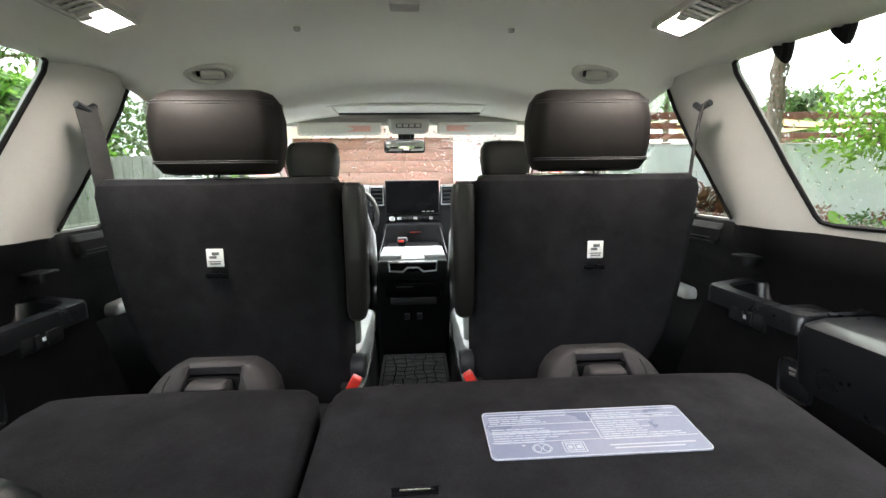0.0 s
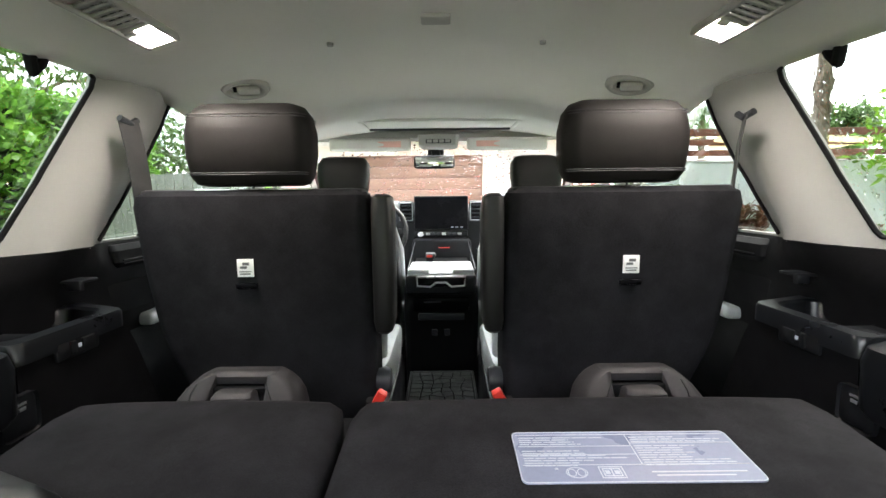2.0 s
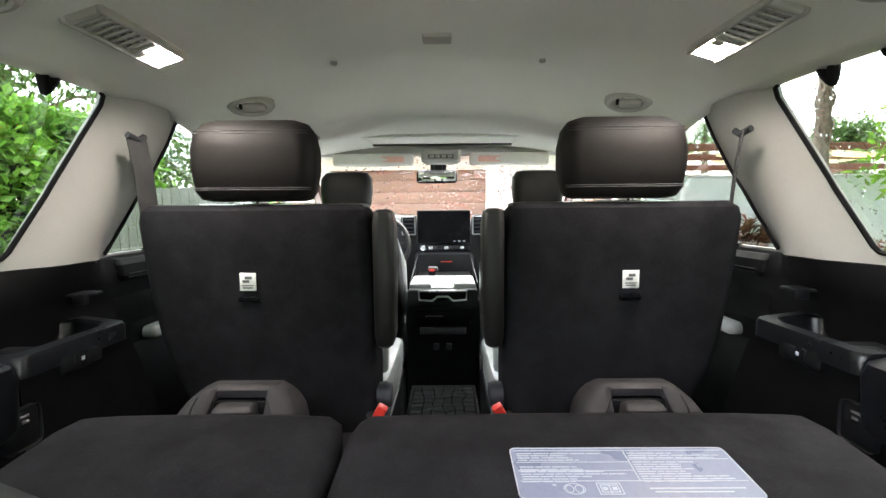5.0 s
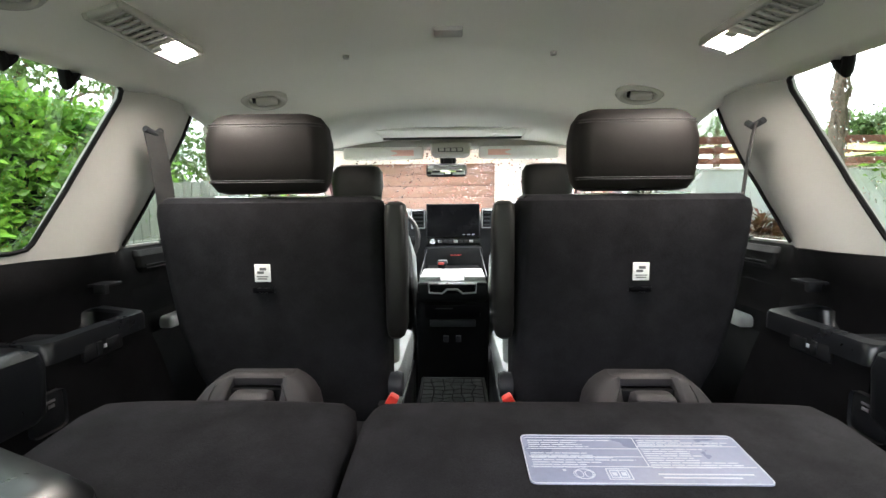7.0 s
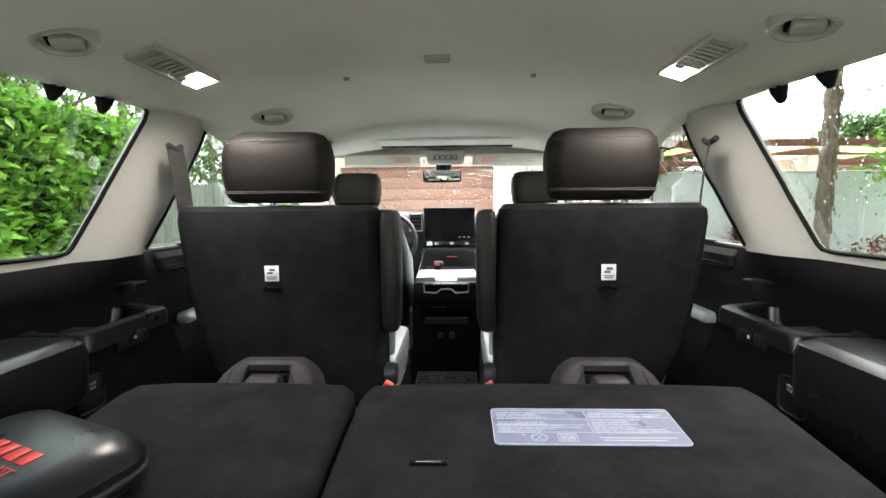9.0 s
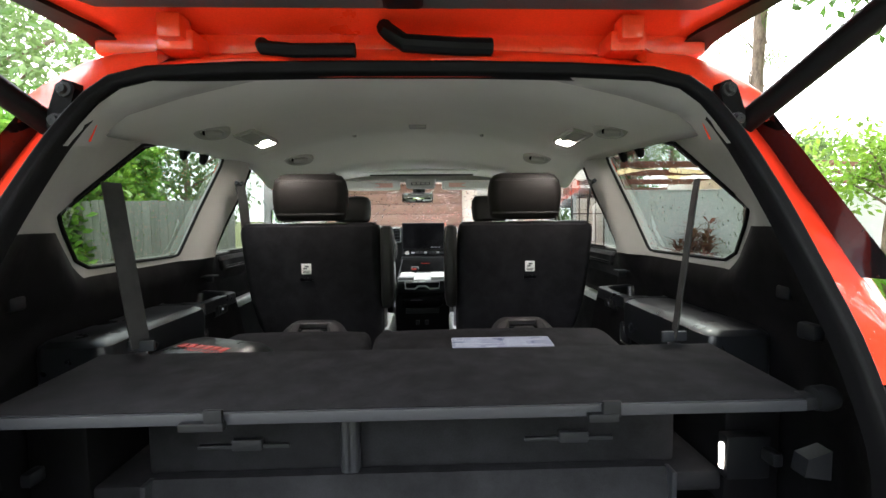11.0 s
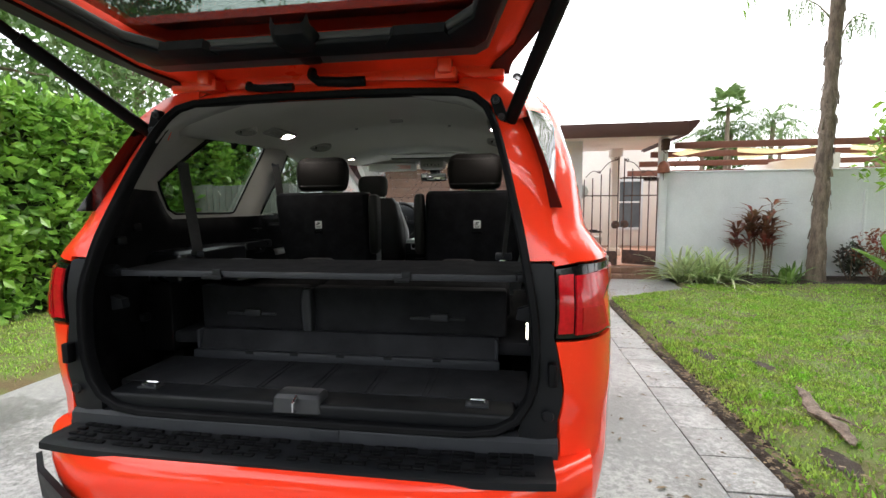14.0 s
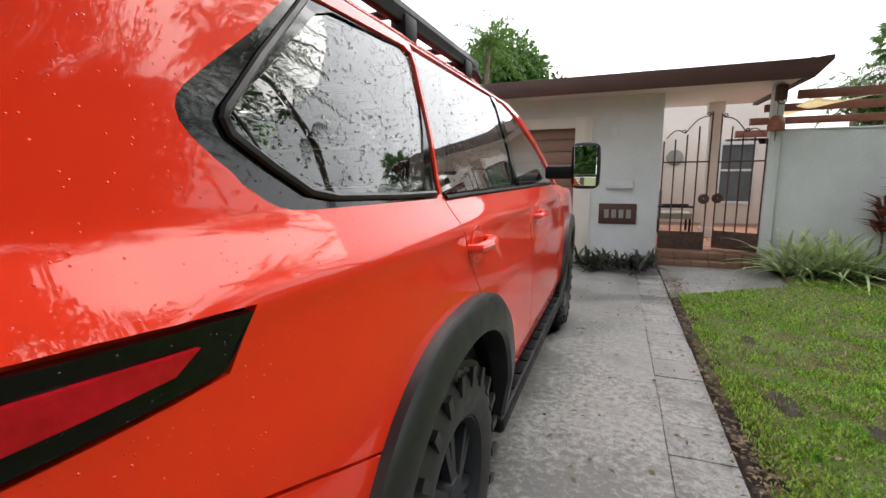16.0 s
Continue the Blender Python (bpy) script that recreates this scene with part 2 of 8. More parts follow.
def pane_glass(name, tint, gloss=1.0, rough=0.0):
    m = bpy.data.materials.new(name)
    m.use_nodes = True
    n, l = m.node_tree.nodes, m.node_tree.links
    n.remove(n["Principled BSDF"])
    tr, gl, mx = n.new("ShaderNodeBsdfTransparent"), n.new("ShaderNodeBsdfGlossy"), n.new("ShaderNodeMixShader")
    lw, pw, ml = n.new("ShaderNodeLayerWeight"), n.new("ShaderNodeMath"), n.new("ShaderNodeMath")
    tr.inputs["Color"].default_value = (*tint, 1)
    gl.inputs["Roughness"].default_value = rough
    gl.inputs["Color"].default_value = (gloss, gloss, gloss, 1)
    lw.inputs["Blend"].default_value = 0.5
    pw.operation, ml.operation = "POWER", "MULTIPLY_ADD"
    pw.inputs[1].default_value, ml.inputs[1].default_value, ml.inputs[2].default_value = 3.0, 0.9, 0.075
    l.new(lw.outputs["Facing"], pw.inputs[0])
    l.new(pw.outputs[0], ml.inputs[0])
    l.new(ml.outputs[0], mx.inputs[0])
    l.new(tr.outputs[0], mx.inputs[1])
    l.new(gl.outputs[0], mx.inputs[2])
    l.new(mx.outputs[0], n["Material Output"].inputs["Surface"])
    return m


def leaf_mat(name, a, b, rough=0.4, trans=0.3, each=0.35):
    m = shader(name, a, rough, second=b, mix=0.5, scale=2.0, fine=40, bump=0.05, each=each)
    n, l = m.node_tree.nodes, m.node_tree.links
    p = n["Principled BSDF"]
    tl, mx = n.new("ShaderNodeBsdfTranslucent"), n.new("ShaderNodeMixShader")
    src = p.inputs["Base Color"].links[0].from_socket
    br = n.new("ShaderNodeHueSaturation")
    br.inputs["Value"].default_value = 1.3
    l.new(src, br.inputs["Color"])
    l.new(br.outputs["Color"], tl.inputs["Color"])
    mx.inputs[0].default_value = trans
    l.new(p.outputs[0], mx.inputs[1])
    l.new(tl.outputs[0], mx.inputs[2])
    l.new(mx.outputs[0], n["Material Output"].inputs["Surface"])
    return m


PAINT = drops(shader("orange_car_paint", (0.95, 0.042, 0.012), 0.45, vary=0.04, scale=3, fine=900, bump=0.0, coat=1.0, rvary=0.04, spec=0.06), 75, 0.14, 0.7)
PAINT.node_tree.nodes["Principled BSDF"].inputs["Coat IOR"].default_value = 1.48
PAINT_IN = shader("orange_inner_paint", (0.95, 0.055, 0.015), 0.35, vary=0.08, scale=5, fine=300, bump=0.03, coat=0.6)
GLOSS_BLACK = drops(shader("gloss_black", (0.006, 0.006, 0.007), 0.12, vary=0.1, bump=0.0, coat=1.0, rvary=0.05), 55, 0.12, 0.6)
FIN_BLACK = drops(shader("satin_gloss_black", (0.005, 0.005, 0.006), 0.10, vary=0.1, bump=0.0, coat=0.4, spec=0.3, rvary=0.03), 85, 0.16, 0.8)
PLASTIC = shader("black_grained_plastic", (0.0062, 0.0070, 0.0088), 0.5, spec=0.22, vary=0.2, scale=8, fine=500, bump=0.25, dist=0.0006)
GATE_TRIM = shader("dark_grey_moulded_trim", (0.052, 0.054, 0.057), 0.45, spec=0.4, vary=0.12, scale=6, fine=400, bump=0.25, dist=0.0006)
PLASTIC_GREY = shader("charcoal_plastic", (0.024, 0.026, 0.031), 0.5, spec=0.3, vary=0.15, scale=8, fine=500, bump=0.25, dist=0.0006)
FLARE = shader("grey_moulding_plastic", (0.022, 0.0225, 0.024), 0.36, vary=0.2, scale=9, fine=350, bump=0.3, dist=0.0008)
RUBBER = shader("black_rubber", (0.0035, 0.0036, 0.0045), 0.6, spec=0.12, vary=0.2, scale=10, fine=200, bump=0.15, dist=0.001)
TYRE = shader("tyre_rubber", (0.012, 0.012, 0.013), 0.5, vary=0.3, scale=14, fine=260, bump=0.3, dist=0.001, second=(0.03, 0.029, 0.027), mix=0.3)
CARPET = shader("black_needle_carpet", (0.0135, 0.0132, 0.0160), 0.95, vary=0.4, scale=14, fine=420, bump=0.6, dist=0.0015, spec=0.15)
CARPET_LOW = shader("black_floor_liner", (0.015, 0.0158, 0.019), 0.8, vary=0.4, scale=9, fine=500, bump=0.6, dist=0.0015, spec=0.2)
LEATHER = shader("black_leather", (0.0085, 0.0085, 0.009), 0.45, spec=0.35, vary=0.15, scale=12, fine=420, bump=0.35, dist=0.0008)
LEATHER_BROWN = shader("worn_dark_leather", (0.027, 0.0245, 0.027), 0.6, spec=0.3, vary=0.15, scale=12, fine=420, bump=0.35, dist=0.0008)
LEATHER_WARM = shader("warm_black_leather", (0.0085, 0.0074, 0.0074), 0.6, spec=0.14, vary=0.15, scale=12, fine=420, bump=0.35, dist=0.0008)
LEATHER_GREY = shader("pale_grey_leather", (0.52, 0.54, 0.55), 0.42, vary=0.08, scale=9, fine=380, bump=0.3, dist=0.0008)
SILVER = shader("satin_silver_trim", (0.62, 0.63, 0.65), 0.3, metal=0.6, vary=0.05, bump=0.02)
CHROME = shader("bright_metal", (0.7, 0.7, 0.72), 0.18, metal=1.0, vary=0.05, bump=0.0)
MAT_PAD = shader("grey_mat_rubber", (0.075, 0.078, 0.08), 0.5, vary=0.2, scale=14, fine=300, bump=0.2, dist=0.001)
LATCH = shader("satin_latch_plastic", (0.025, 0.026, 0.030), 0.45, vary=0.1, scale=9, fine=400, bump=0.15, dist=0.0005)
TRAY = shader("satin_tray_plastic", (0.0065, 0.0075, 0.0095), 0.3, vary=0.2, spec=0.4, scale=9, fine=450, bump=0.2, dist=0.0005, rvary=0.05)
HEADLINER = shader("pale_grey_headliner", (0.66, 0.655, 0.625), 0.92, vary=0.05, scale=3, fine=700, bump=0.35, dist=0.001, spec=0.2)
TRIM = shader("pale_grey_trim", (0.31, 0.308, 0.295), 0.6, vary=0.05, scale=4, fine=600, bump=0.2, dist=0.0006)
SCREEN = shader("dark_display_glass", (0.003, 0.003, 0.004), 0.25, vary=0.05, bump=0.0, spec=0.06)
RED_PLASTIC = shader("red_plastic", (0.55, 0.03, 0.02), 0.35, vary=0.08, bump=0.05)
LENS_RED = shader("red_lamp_lens", (0.62, 0.008, 0.020), 0.12, vary=0.15, scale=9, fine=80, bump=0.0, coat=0.35, spec=0.3, second=(0.40, 0.006, 0.009), rvary=0.05)
LENS_DARK = shader("dark_red_lamp_lens", (0.42, 0.008, 0.008), 0.12, vary=0.1, bump=0.0, coat=0.5)
LABEL = shader("pale_blue_label_film", (0.20, 0.22, 0.31), 0.3, vary=0.05, bump=0.0, rvary=0.05)
INK = shader("white_print", (0.42, 0.44, 0.51), 0.4, vary=0.04, bump=0.0)
WHITE_TAG = shader("white_tag", (0.8, 0.8, 0.8), 0.5, vary=0.03, bump=0.0)
DARK_INK = shader("grey_print", (0.12, 0.12, 0.13), 0.5, vary=0.05, bump=0.0)
YELLOW = shader("yellow_tag", (0.75, 0.55, 0.03), 0.5, vary=0.05, bump=0.0)
LAMP_GLOW = shader("lit_lamp_lens", (1.0, 0.90, 0.80), 0.4, vary=0.02, bump=0.0, emit=50.0)
LAMP_SMALL = shader("lit_small_lens", (1.0, 0.9, 0.8), 0.4, vary=0.02, bump=0.0, emit=4.0)
TINTED = drops(pane_glass("tinted_car_glass", (0.33, 0.37, 0.35)), 95, 0.26, 0.8)
CLEAR = drops(pane_glass("windscreen_glass", (0.90, 0.93, 0.91)), 100, 0.2, 0.6)
WATER = bpy.data.materials.new("clear_water")
WATER.use_nodes = True
WATER.node_tree.nodes["Principled BSDF"].inputs["Transmission Weight"].default_value = 1.0
WATER.node_tree.nodes["Principled BSDF"].inputs["IOR"].default_value = 1.33
WATER.node_tree.nodes["Principled BSDF"].inputs["Roughness"].default_value = 0.0
MIRROR = shader("mirror_glass", (0.85, 0.88, 0.87), 0.02, metal=1.0, vary=0.01, bump=0.0, rvary=0.0)
FABRIC_BLACK = shader("black_belt_webbing", (0.02, 0.02, 0.021), 0.8, vary=0.2, scale=20, fine=600, bump=0.5, dist=0.0008)


def slab_mat(name, wet, pale, stain, cover):
    """Worn concrete: pale scoured patches over a damp darker body, with large stains and grit."""
    m = bpy.data.materials.new(name)
    m.use_nodes = True
    n, l = m.node_tree.nodes, m.node_tree.links
    b = n["Principled BSDF"]
    co, info = n.new("ShaderNodeNewGeometry"), n.new("ShaderNodeObjectInfo")
    noises = []
    for scale, detail, rough in ((0.9, 4, 0.6), (24.0, 10, 0.78), (160.0, 4, 0.6)):
        t = n.new("ShaderNodeTexNoise")
        t.inputs["Scale"].default_value, t.inputs["Detail"].default_value, t.inputs["Roughness"].default_value = scale, detail, rough
        l.new(co.outputs["Position"], t.inputs["Vector"])
        noises.append(t)

    def ramp(src, a, c, lo, hi):
        r = n.new("ShaderNodeMapRange")
        r.inputs["From Min"].default_value, r.inputs["From Max"].default_value = a, c
        r.inputs["To Min"].default_value, r.inputs["To Max"].default_value = lo, hi
        l.new(src, r.inputs["Value"])
        return r.outputs["Result"]

    def mixed(fac, a, c):
        x = n.new("ShaderNodeMix")
        x.data_type = "RGBA"
        l.new(fac, x.inputs["Factor"])
        for key, v in (("A", a), ("B", c)):
            if isinstance(v, tuple):
                x.inputs[key].default_value = (*v, 1)
            else:
                l.new(v, x.inputs[key])
        return x.outputs["Result"]

    add = n.new("ShaderNodeMath")
    l.new(noises[1].outputs["Fac"], add.inputs[0])
    l.new(ramp(noises[0].outputs["Fac"], 0.3, 0.7, -0.12, 0.12), add.inputs[1])
    body = mixed(ramp(add.outputs[0], cover - 0.075, cover + 0.075, 0.0, 1.0), wet, pale)
    body = mixed(ramp(noises[0].outputs["Fac"], 0.55, 0.72, 0.0, 0.55), body, stain)
    hsv = n.new("ShaderNodeHueSaturation")
    mul = n.new("ShaderNodeMath")
    mul.operation = "MULTIPLY"
    l.new(ramp(noises[2].outputs["Fac"], 0.3, 0.7, 0.72, 1.25), mul.inputs[0])
    l.new(ramp(info.outputs["Random"], 0, 1, 0.88, 1.1), mul.inputs[1])
    l.new(mul.outputs[0], hsv.inputs["Value"])
    l.new(body, hsv.inputs["Color"])
    l.new(hsv.outputs["Color"], b.inputs["Base Color"])
    l.new(ramp(add.outputs[0], cover - 0.08, cover + 0.08, 0.28, 0.62), b.inputs["Roughness"])
    bump, fine = n.new("ShaderNodeBump"), n.new("ShaderNodeBump")
    bump.inputs["Strength"].default_value, bump.inputs["Distance"].default_value = 0.7, 0.006
    fine.inputs["Strength"].default_value, fine.inputs["Distance"].default_value = 0.5, 0.0015
    l.new(noises[1].outputs["Fac"], bump.inputs["Height"])
    l.new(noises[2].outputs["Fac"], fine.inputs["Height"])
    l.new(bump.outputs["Normal"], fine.inputs["Normal"])
    l.new(fine.outputs["Normal"], b.inputs["Normal"])
    return m


CONCRETE = slab_mat("wet_grey_concrete", (0.145, 0.143, 0.139), (0.37, 0.366, 0.355), (0.10, 0.097, 0.092), 0.51)
STONE = slab_mat("grey_stone_paver", (0.16, 0.158, 0.153), (0.39, 0.386, 0.376), (0.12, 0.117, 0.11), 0.50)
SOIL = shader("damp_brown_soil", (0.05, 0.034, 0.024), 0.9, vary=0.4, scale=9, fine=60, bump=0.9, dist=0.012)
LAWN = shader("lawn_ground", (0.12, 0.18, 0.03), 0.9, vary=0.4, scale=2.6, fine=90, bump=0.8, dist=0.02, second=(0.12, 0.09, 0.04))
STUCCO = shader("white_stucco", (0.74, 0.76, 0.77), 0.85, vary=0.05, scale=1.5, fine=45, bump=0.5, dist=0.006, second=(0.66, 0.68, 0.69))
STUCCO_WARM = shader("cream_stucco", (0.84, 0.78, 0.72), 0.85, vary=0.05, scale=1.5, fine=45, bump=0.4, dist=0.005)
BROWN_PAINT = shader("brown_painted_wood", (0.085, 0.036, 0.028), 0.5, vary=0.15, scale=4, fine=70, bump=0.3, dist=0.003, stretch=(0.3, 2, 2))
BEAM = shader("red_brown_beam", (0.22, 0.085, 0.055), 0.6, vary=0.2, scale=4, fine=60, bump=0.3, dist=0.003, stretch=(0.3, 2, 2))
GARAGE = shader("red_brown_garage_wood", (0.33, 0.20, 0.15), 0.55, vary=0.18, scale=3, fine=50, bump=0.3, dist=0.003, stretch=(0.3, 3, 3), each=0.08)
ROOF_TOP = shader("pale_roof_sheet", (0.42, 0.40, 0.37), 0.8, vary=0.2, scale=2, fine=40, bump=0.4)
IRON = shader("rusty_iron", (0.10, 0.045, 0.03), 0.7, vary=0.3, scale=14, fine=90, bump=0.4, dist=0.002, second=(0.05, 0.03, 0.025))
TERRACOTTA = shader("terracotta_tile", (0.52, 0.26, 0.17), 0.45, vary=0.15, scale=6, fine=60, bump=0.2, each=0.12)
BELL = shader("rusty_copper_bell", (0.30, 0.10, 0.055), 0.6, vary=0.25, scale=12, fine=60, bump=0.3)
BRICKSTEP = shader("brown_brick_step", (0.24, 0.13, 0.085), 0.7, vary=0.2, scale=8, fine=70, bump=0.5, each=0.1)
BARK = shader("grey_palm_bark", (0.26, 0.20, 0.155), 0.9, vary=0.3, scale=9, fine=50, bump=0.9, dist=0.012, stretch=(2, 2, 0.5), second=(0.12, 0.09, 0.07))
BARK_DARK = shader("dark_loose_bark", (0.13, 0.095, 0.07), 0.9, vary=0.3, scale=9, fine=50, bump=0.8, dist=0.01, second=(0.30, 0.24, 0.19))
FENCE = shader("weathered_grey_fence", (0.33, 0.34, 0.31), 0.85, vary=0.2, scale=5, fine=60, bump=0.4, stretch=(3, 3, 0.4), each=0.1)
SAIL = leaf_mat("pale_shade_cloth", (0.88, 0.81, 0.62), (0.84, 0.76, 0.55), 0.8, 0.5, 0.05)
HEDGE = leaf_mat("glossy_hedge_leaf", (0.215, 0.39, 0.06), (0.105, 0.25, 0.038), 0.28, 0.3)
# near-black green: the shade deep in the hedge, put into colour
HEDGE_SHADE = shader("hedge_inner_shade", (0.018, 0.035, 0.010), 0.9, vary=0.4, scale=5, fine=40, bump=0.6, dist=0.03)
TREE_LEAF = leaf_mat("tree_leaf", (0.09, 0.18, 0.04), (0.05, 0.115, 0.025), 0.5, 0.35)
# tree leaf made paler and greyer: haze of distance mixed into the colour
TREE_FAR = leaf_mat("hazed_far_leaf", (0.14, 0.22, 0.075), (0.09, 0.15, 0.05), 0.6, 0.35)
PALM_LEAF = leaf_mat("palm_frond", (0.13, 0.22, 0.05), (0.08, 0.15, 0.03), 0.45, 0.3)
STRAP_LEAF = leaf_mat("pale_strap_leaf", (0.52, 0.56, 0.32), (0.19, 0.31, 0.08), 0.45, 0.25)
RED_LEAF = leaf_mat("red_cordyline_leaf", (0.25, 0.05, 0.042), (0.14, 0.11, 0.05), 0.45, 0.25)
DARK_LEAF = leaf_mat("dark_bromeliad_leaf", (0.05, 0.085, 0.045), (0.07, 0.035, 0.05), 0.4, 0.2)
GRASS = leaf_mat("lawn_blade", (0.19, 0.42, 0.033), (0.32, 0.41, 0.085), 0.5, 0.3, 0.55)
GRASS.node_tree.nodes["Noise Texture"].inputs["Scale"].default_value = 7.0
DRY_LEAF = shader("fallen_leaf", (0.20, 0.14, 0.075), 0.7, second=(0.08, 0.05, 0.025), vary=0.3, scale=3, fine=90, bump=0.2, each=0.6)
# ---- the car's outer side as one surface: u runs round the rear corner and along the side, z is the height ----
def table(pairs, soft):
    zs = np.arange(0.2, 2.2, 0.004)
    xs = np.interp(zs, [p[0] for p in pairs], [p[1] for p in pairs])
    k = np.exp(-0.5 * (np.arange(-40, 41) * 0.004 / soft) ** 2)
    xs = np.convolve(np.pad(xs, 40, mode="edge"), k / k.sum(), "valid")
    return lambda z: float(np.interp(z, zs, xs))


side_x = table([(0.2, 0.93), (0.45, 0.955), (0.6, 0.985), (0.85, 0.992), (1.02, 0.988), (1.12, 0.979), (1.19, 0.974), (1.234, 0.977), (1.250, 0.963), (1.316, 0.907), (1.325, 0.903),
                (1.5, 0.868), (1.72, 0.8), (1.79, 0.755), (1.84, 0.685), (1.87, 0.6)], 0.007)
rear_y = table([(0.2, -0.01), (0.7, 0.0), (1.15, 0.0), (1.3, 0.045), (1.5, 0.135), (1.7, 0.24), (1.8, 0.305), (1.9, 0.36)], 0.03)
gap_x = table([(0.2, 0.70), (0.78, 0.66), (0.86, 0.715), (1.0, 0.722), (1.1, 0.715), (1.3, 0.68), (1.5, 0.635), (1.62, 0.605), (1.72, 0.565), (1.79, 0.50), (1.84, 0.44)], 0.02)
CORNER = 0.38


def drop(y):
    back = 0.022 * max(0.0, (0.85 - y) / 0.47) ** 2
    front = 0.05 * max(0.0, (y - 3.7) / 1.2) ** 2
    return back + front


def body_point(u, z, out=0.0):
    u, z = float(u), float(z)
    ye, yc = rear_y(z), rear_y(z) + CORNER
    if u >= 0:
        return Vector((side_x(z) - drop(yc + u) + out, yc + u, z))
    v = 1 + u / CORNER
    sx = side_x(z) - drop(yc)
    e, s = Vector((gap_x(z), ye, z)), Vector((sx, yc, z))
    wide = max(0.08, sx - gap_x(z))
    k = min(1.0, max(0.0, (z - 1.26) / 0.27))
    p1, p2 = e + Vector(((0.62 + 0.33 * k) * wide, -0.02 + 0.17 * k, 0)), s + Vector((-0.01 + 0.01 * k, -0.27 + 0.0 * k, 0))
    w = 1 - v
    p = w**3 * e + 3 * w * w * v * p1 + 3 * w * v * v * p2 + v**3 * s
    if out:
        t = -3 * w * w * e + 3 * (w * w - 2 * w * v) * p1 + 3 * (2 * w * v - v * v) * p2 + 3 * v * v * s
        p = p + Vector((t.y, -t.x, 0)).normalized() * out
    return p


def at_x(x, z):
    lo, hi = -CORNER, 0.0
    for _ in range(30):
        mid = (lo + hi) / 2
        lo, hi = (mid, hi) if body_point(mid, z).x < x else (lo, mid)
    return (lo, z)


def at_y(y, z):
    lo, hi = -CORNER, 6.0
    for _ in range(40):
        mid = (lo + hi) / 2
        lo, hi = (mid, hi) if body_point(mid, z).y < y else (lo, mid)
    return (lo, z)


def beads(loop, n, point, parent, mirror, r, size=0.0028):
    """Rain drops standing on a pane: small six-sided domes, joined."""
    us, zs = [q[0] for q in loop], [q[1] for q in loop]
    vs, fs = [], []
    s = -1 if mirror else 1
    while len(vs) < n * 13:
        u, z = r.uniform(min(us), max(us)), r.uniform(min(zs), max(zs))
        hit = False
        for (x0, y0), (x1, y1) in zip(loop, loop[1:] + loop[:1]):
            if (y0 > z) != (y1 > z) and u < (x1 - x0) * (z - y0) / (y1 - y0) + x0:
                hit = not hit
        if not hit:
            continue
        c = point(u, z)
        a, b = point(u + 0.01, z) - c, point(u, z + 0.01) - c
        a.normalize()
        b = (b - a * b.dot(a)).normalized()
        up = a.cross(b)
        up = up if up.x > 0 else -up
        w, h, i = size * r.uniform(0.45, 1.25), r.uniform(0.9, 1.6), len(vs)
        for rad, lift in ((1.0, 0.0), (0.72, 0.38)):
            vs += [c + (a * math.cos(k * 1.0472) + b * h * math.sin(k * 1.0472)) * w * rad + up * w * lift for k in range(6)]
        vs.append(c + up * w * 0.55)
        for k in range(6):
            fs += [(i + k, i + (k + 1) % 6, i + 6 + (k + 1) % 6, i + 6 + k), (i + 6 + k, i + 6 + (k + 1) % 6, i + 12)]
    ob = raw("rain_film", [(s * v.x, v.y, v.z) for v in vs], fs, WATER, parent, "clear rain drops", True)
    ob["kind"] = "stuff"
    ob.visible_shadow = False
    return ob


# ---- ground, drive and lawn ----
ground = raw("ground", [(-600, -600, -0.05), (600, -600, -0.05), (600, 600, -0.05), (-600, 600, -0.05)], [(0, 1, 2, 3)], LAWN)
tagged(ground, "wide level ground of grass and soil", "ground", kind="structure")


def cut(x, y):
    return 1.9 < x < 3.42 and y > 5.45 + (x - 2.0) * 0.687


def turf(name, x0, x1, y0, y1, edge, label):
    """A lawn sheet 6 cm over the drive, with uneven height and a ragged rim on the drive's side."""
    bm = bmesh.new()
    nx, ny = int((x1 - x0) / 0.12), int((y1 - y0) / 0.12)
    rows = []
    for j in range(ny + 1):
        row = []
        for i in range(nx + 1):
            x, y = x0 + (x1 - x0) * i / nx, y0 + (y1 - y0) * j / ny
            near = (x - x0) if edge > 0 else (x1 - x)
            wob = 0.05 * noise.noise((x * 3, y * 3, 0))
            z = 0.055 + 0.02 * noise.noise((x * 0.8, y * 0.8, 3)) - 0.075 * max(0, 1 - (near + wob) / 0.2)
            if cut(x, y):
                z = -0.035
            row.append(bm.verts.new((x, y, z)))
        rows.append(row)
    for a, b in zip(rows, rows[1:]):
        for k in range(nx):
            bm.faces.new((a[k], a[k + 1], b[k + 1], b[k]))
    return tagged(part(name, bm, LAWN, smooth=True), label, "lawn", kind="structure")


turf("lawn", 2.0, 16.0, -9.0, 6.9, 1, "damp green lawn with worn brown patches")
turf("lawn", -5.6, -3.17, -9.0, 6.9, -1, "narrow strip of lawn before the hedge")
bed = raw("planting_bed", [(3.4, 6.75, 0.045), (16, 6.75, 0.045), (16, 7.8, 0.07), (3.4, 7.8, 0.07)], [(0, 1, 2, 3)], SOIL)
tagged(bed, "brown mulched planting bed along the wall", "planting bed", kind="structure")
soil_rim = bmesh.new()
rows = []
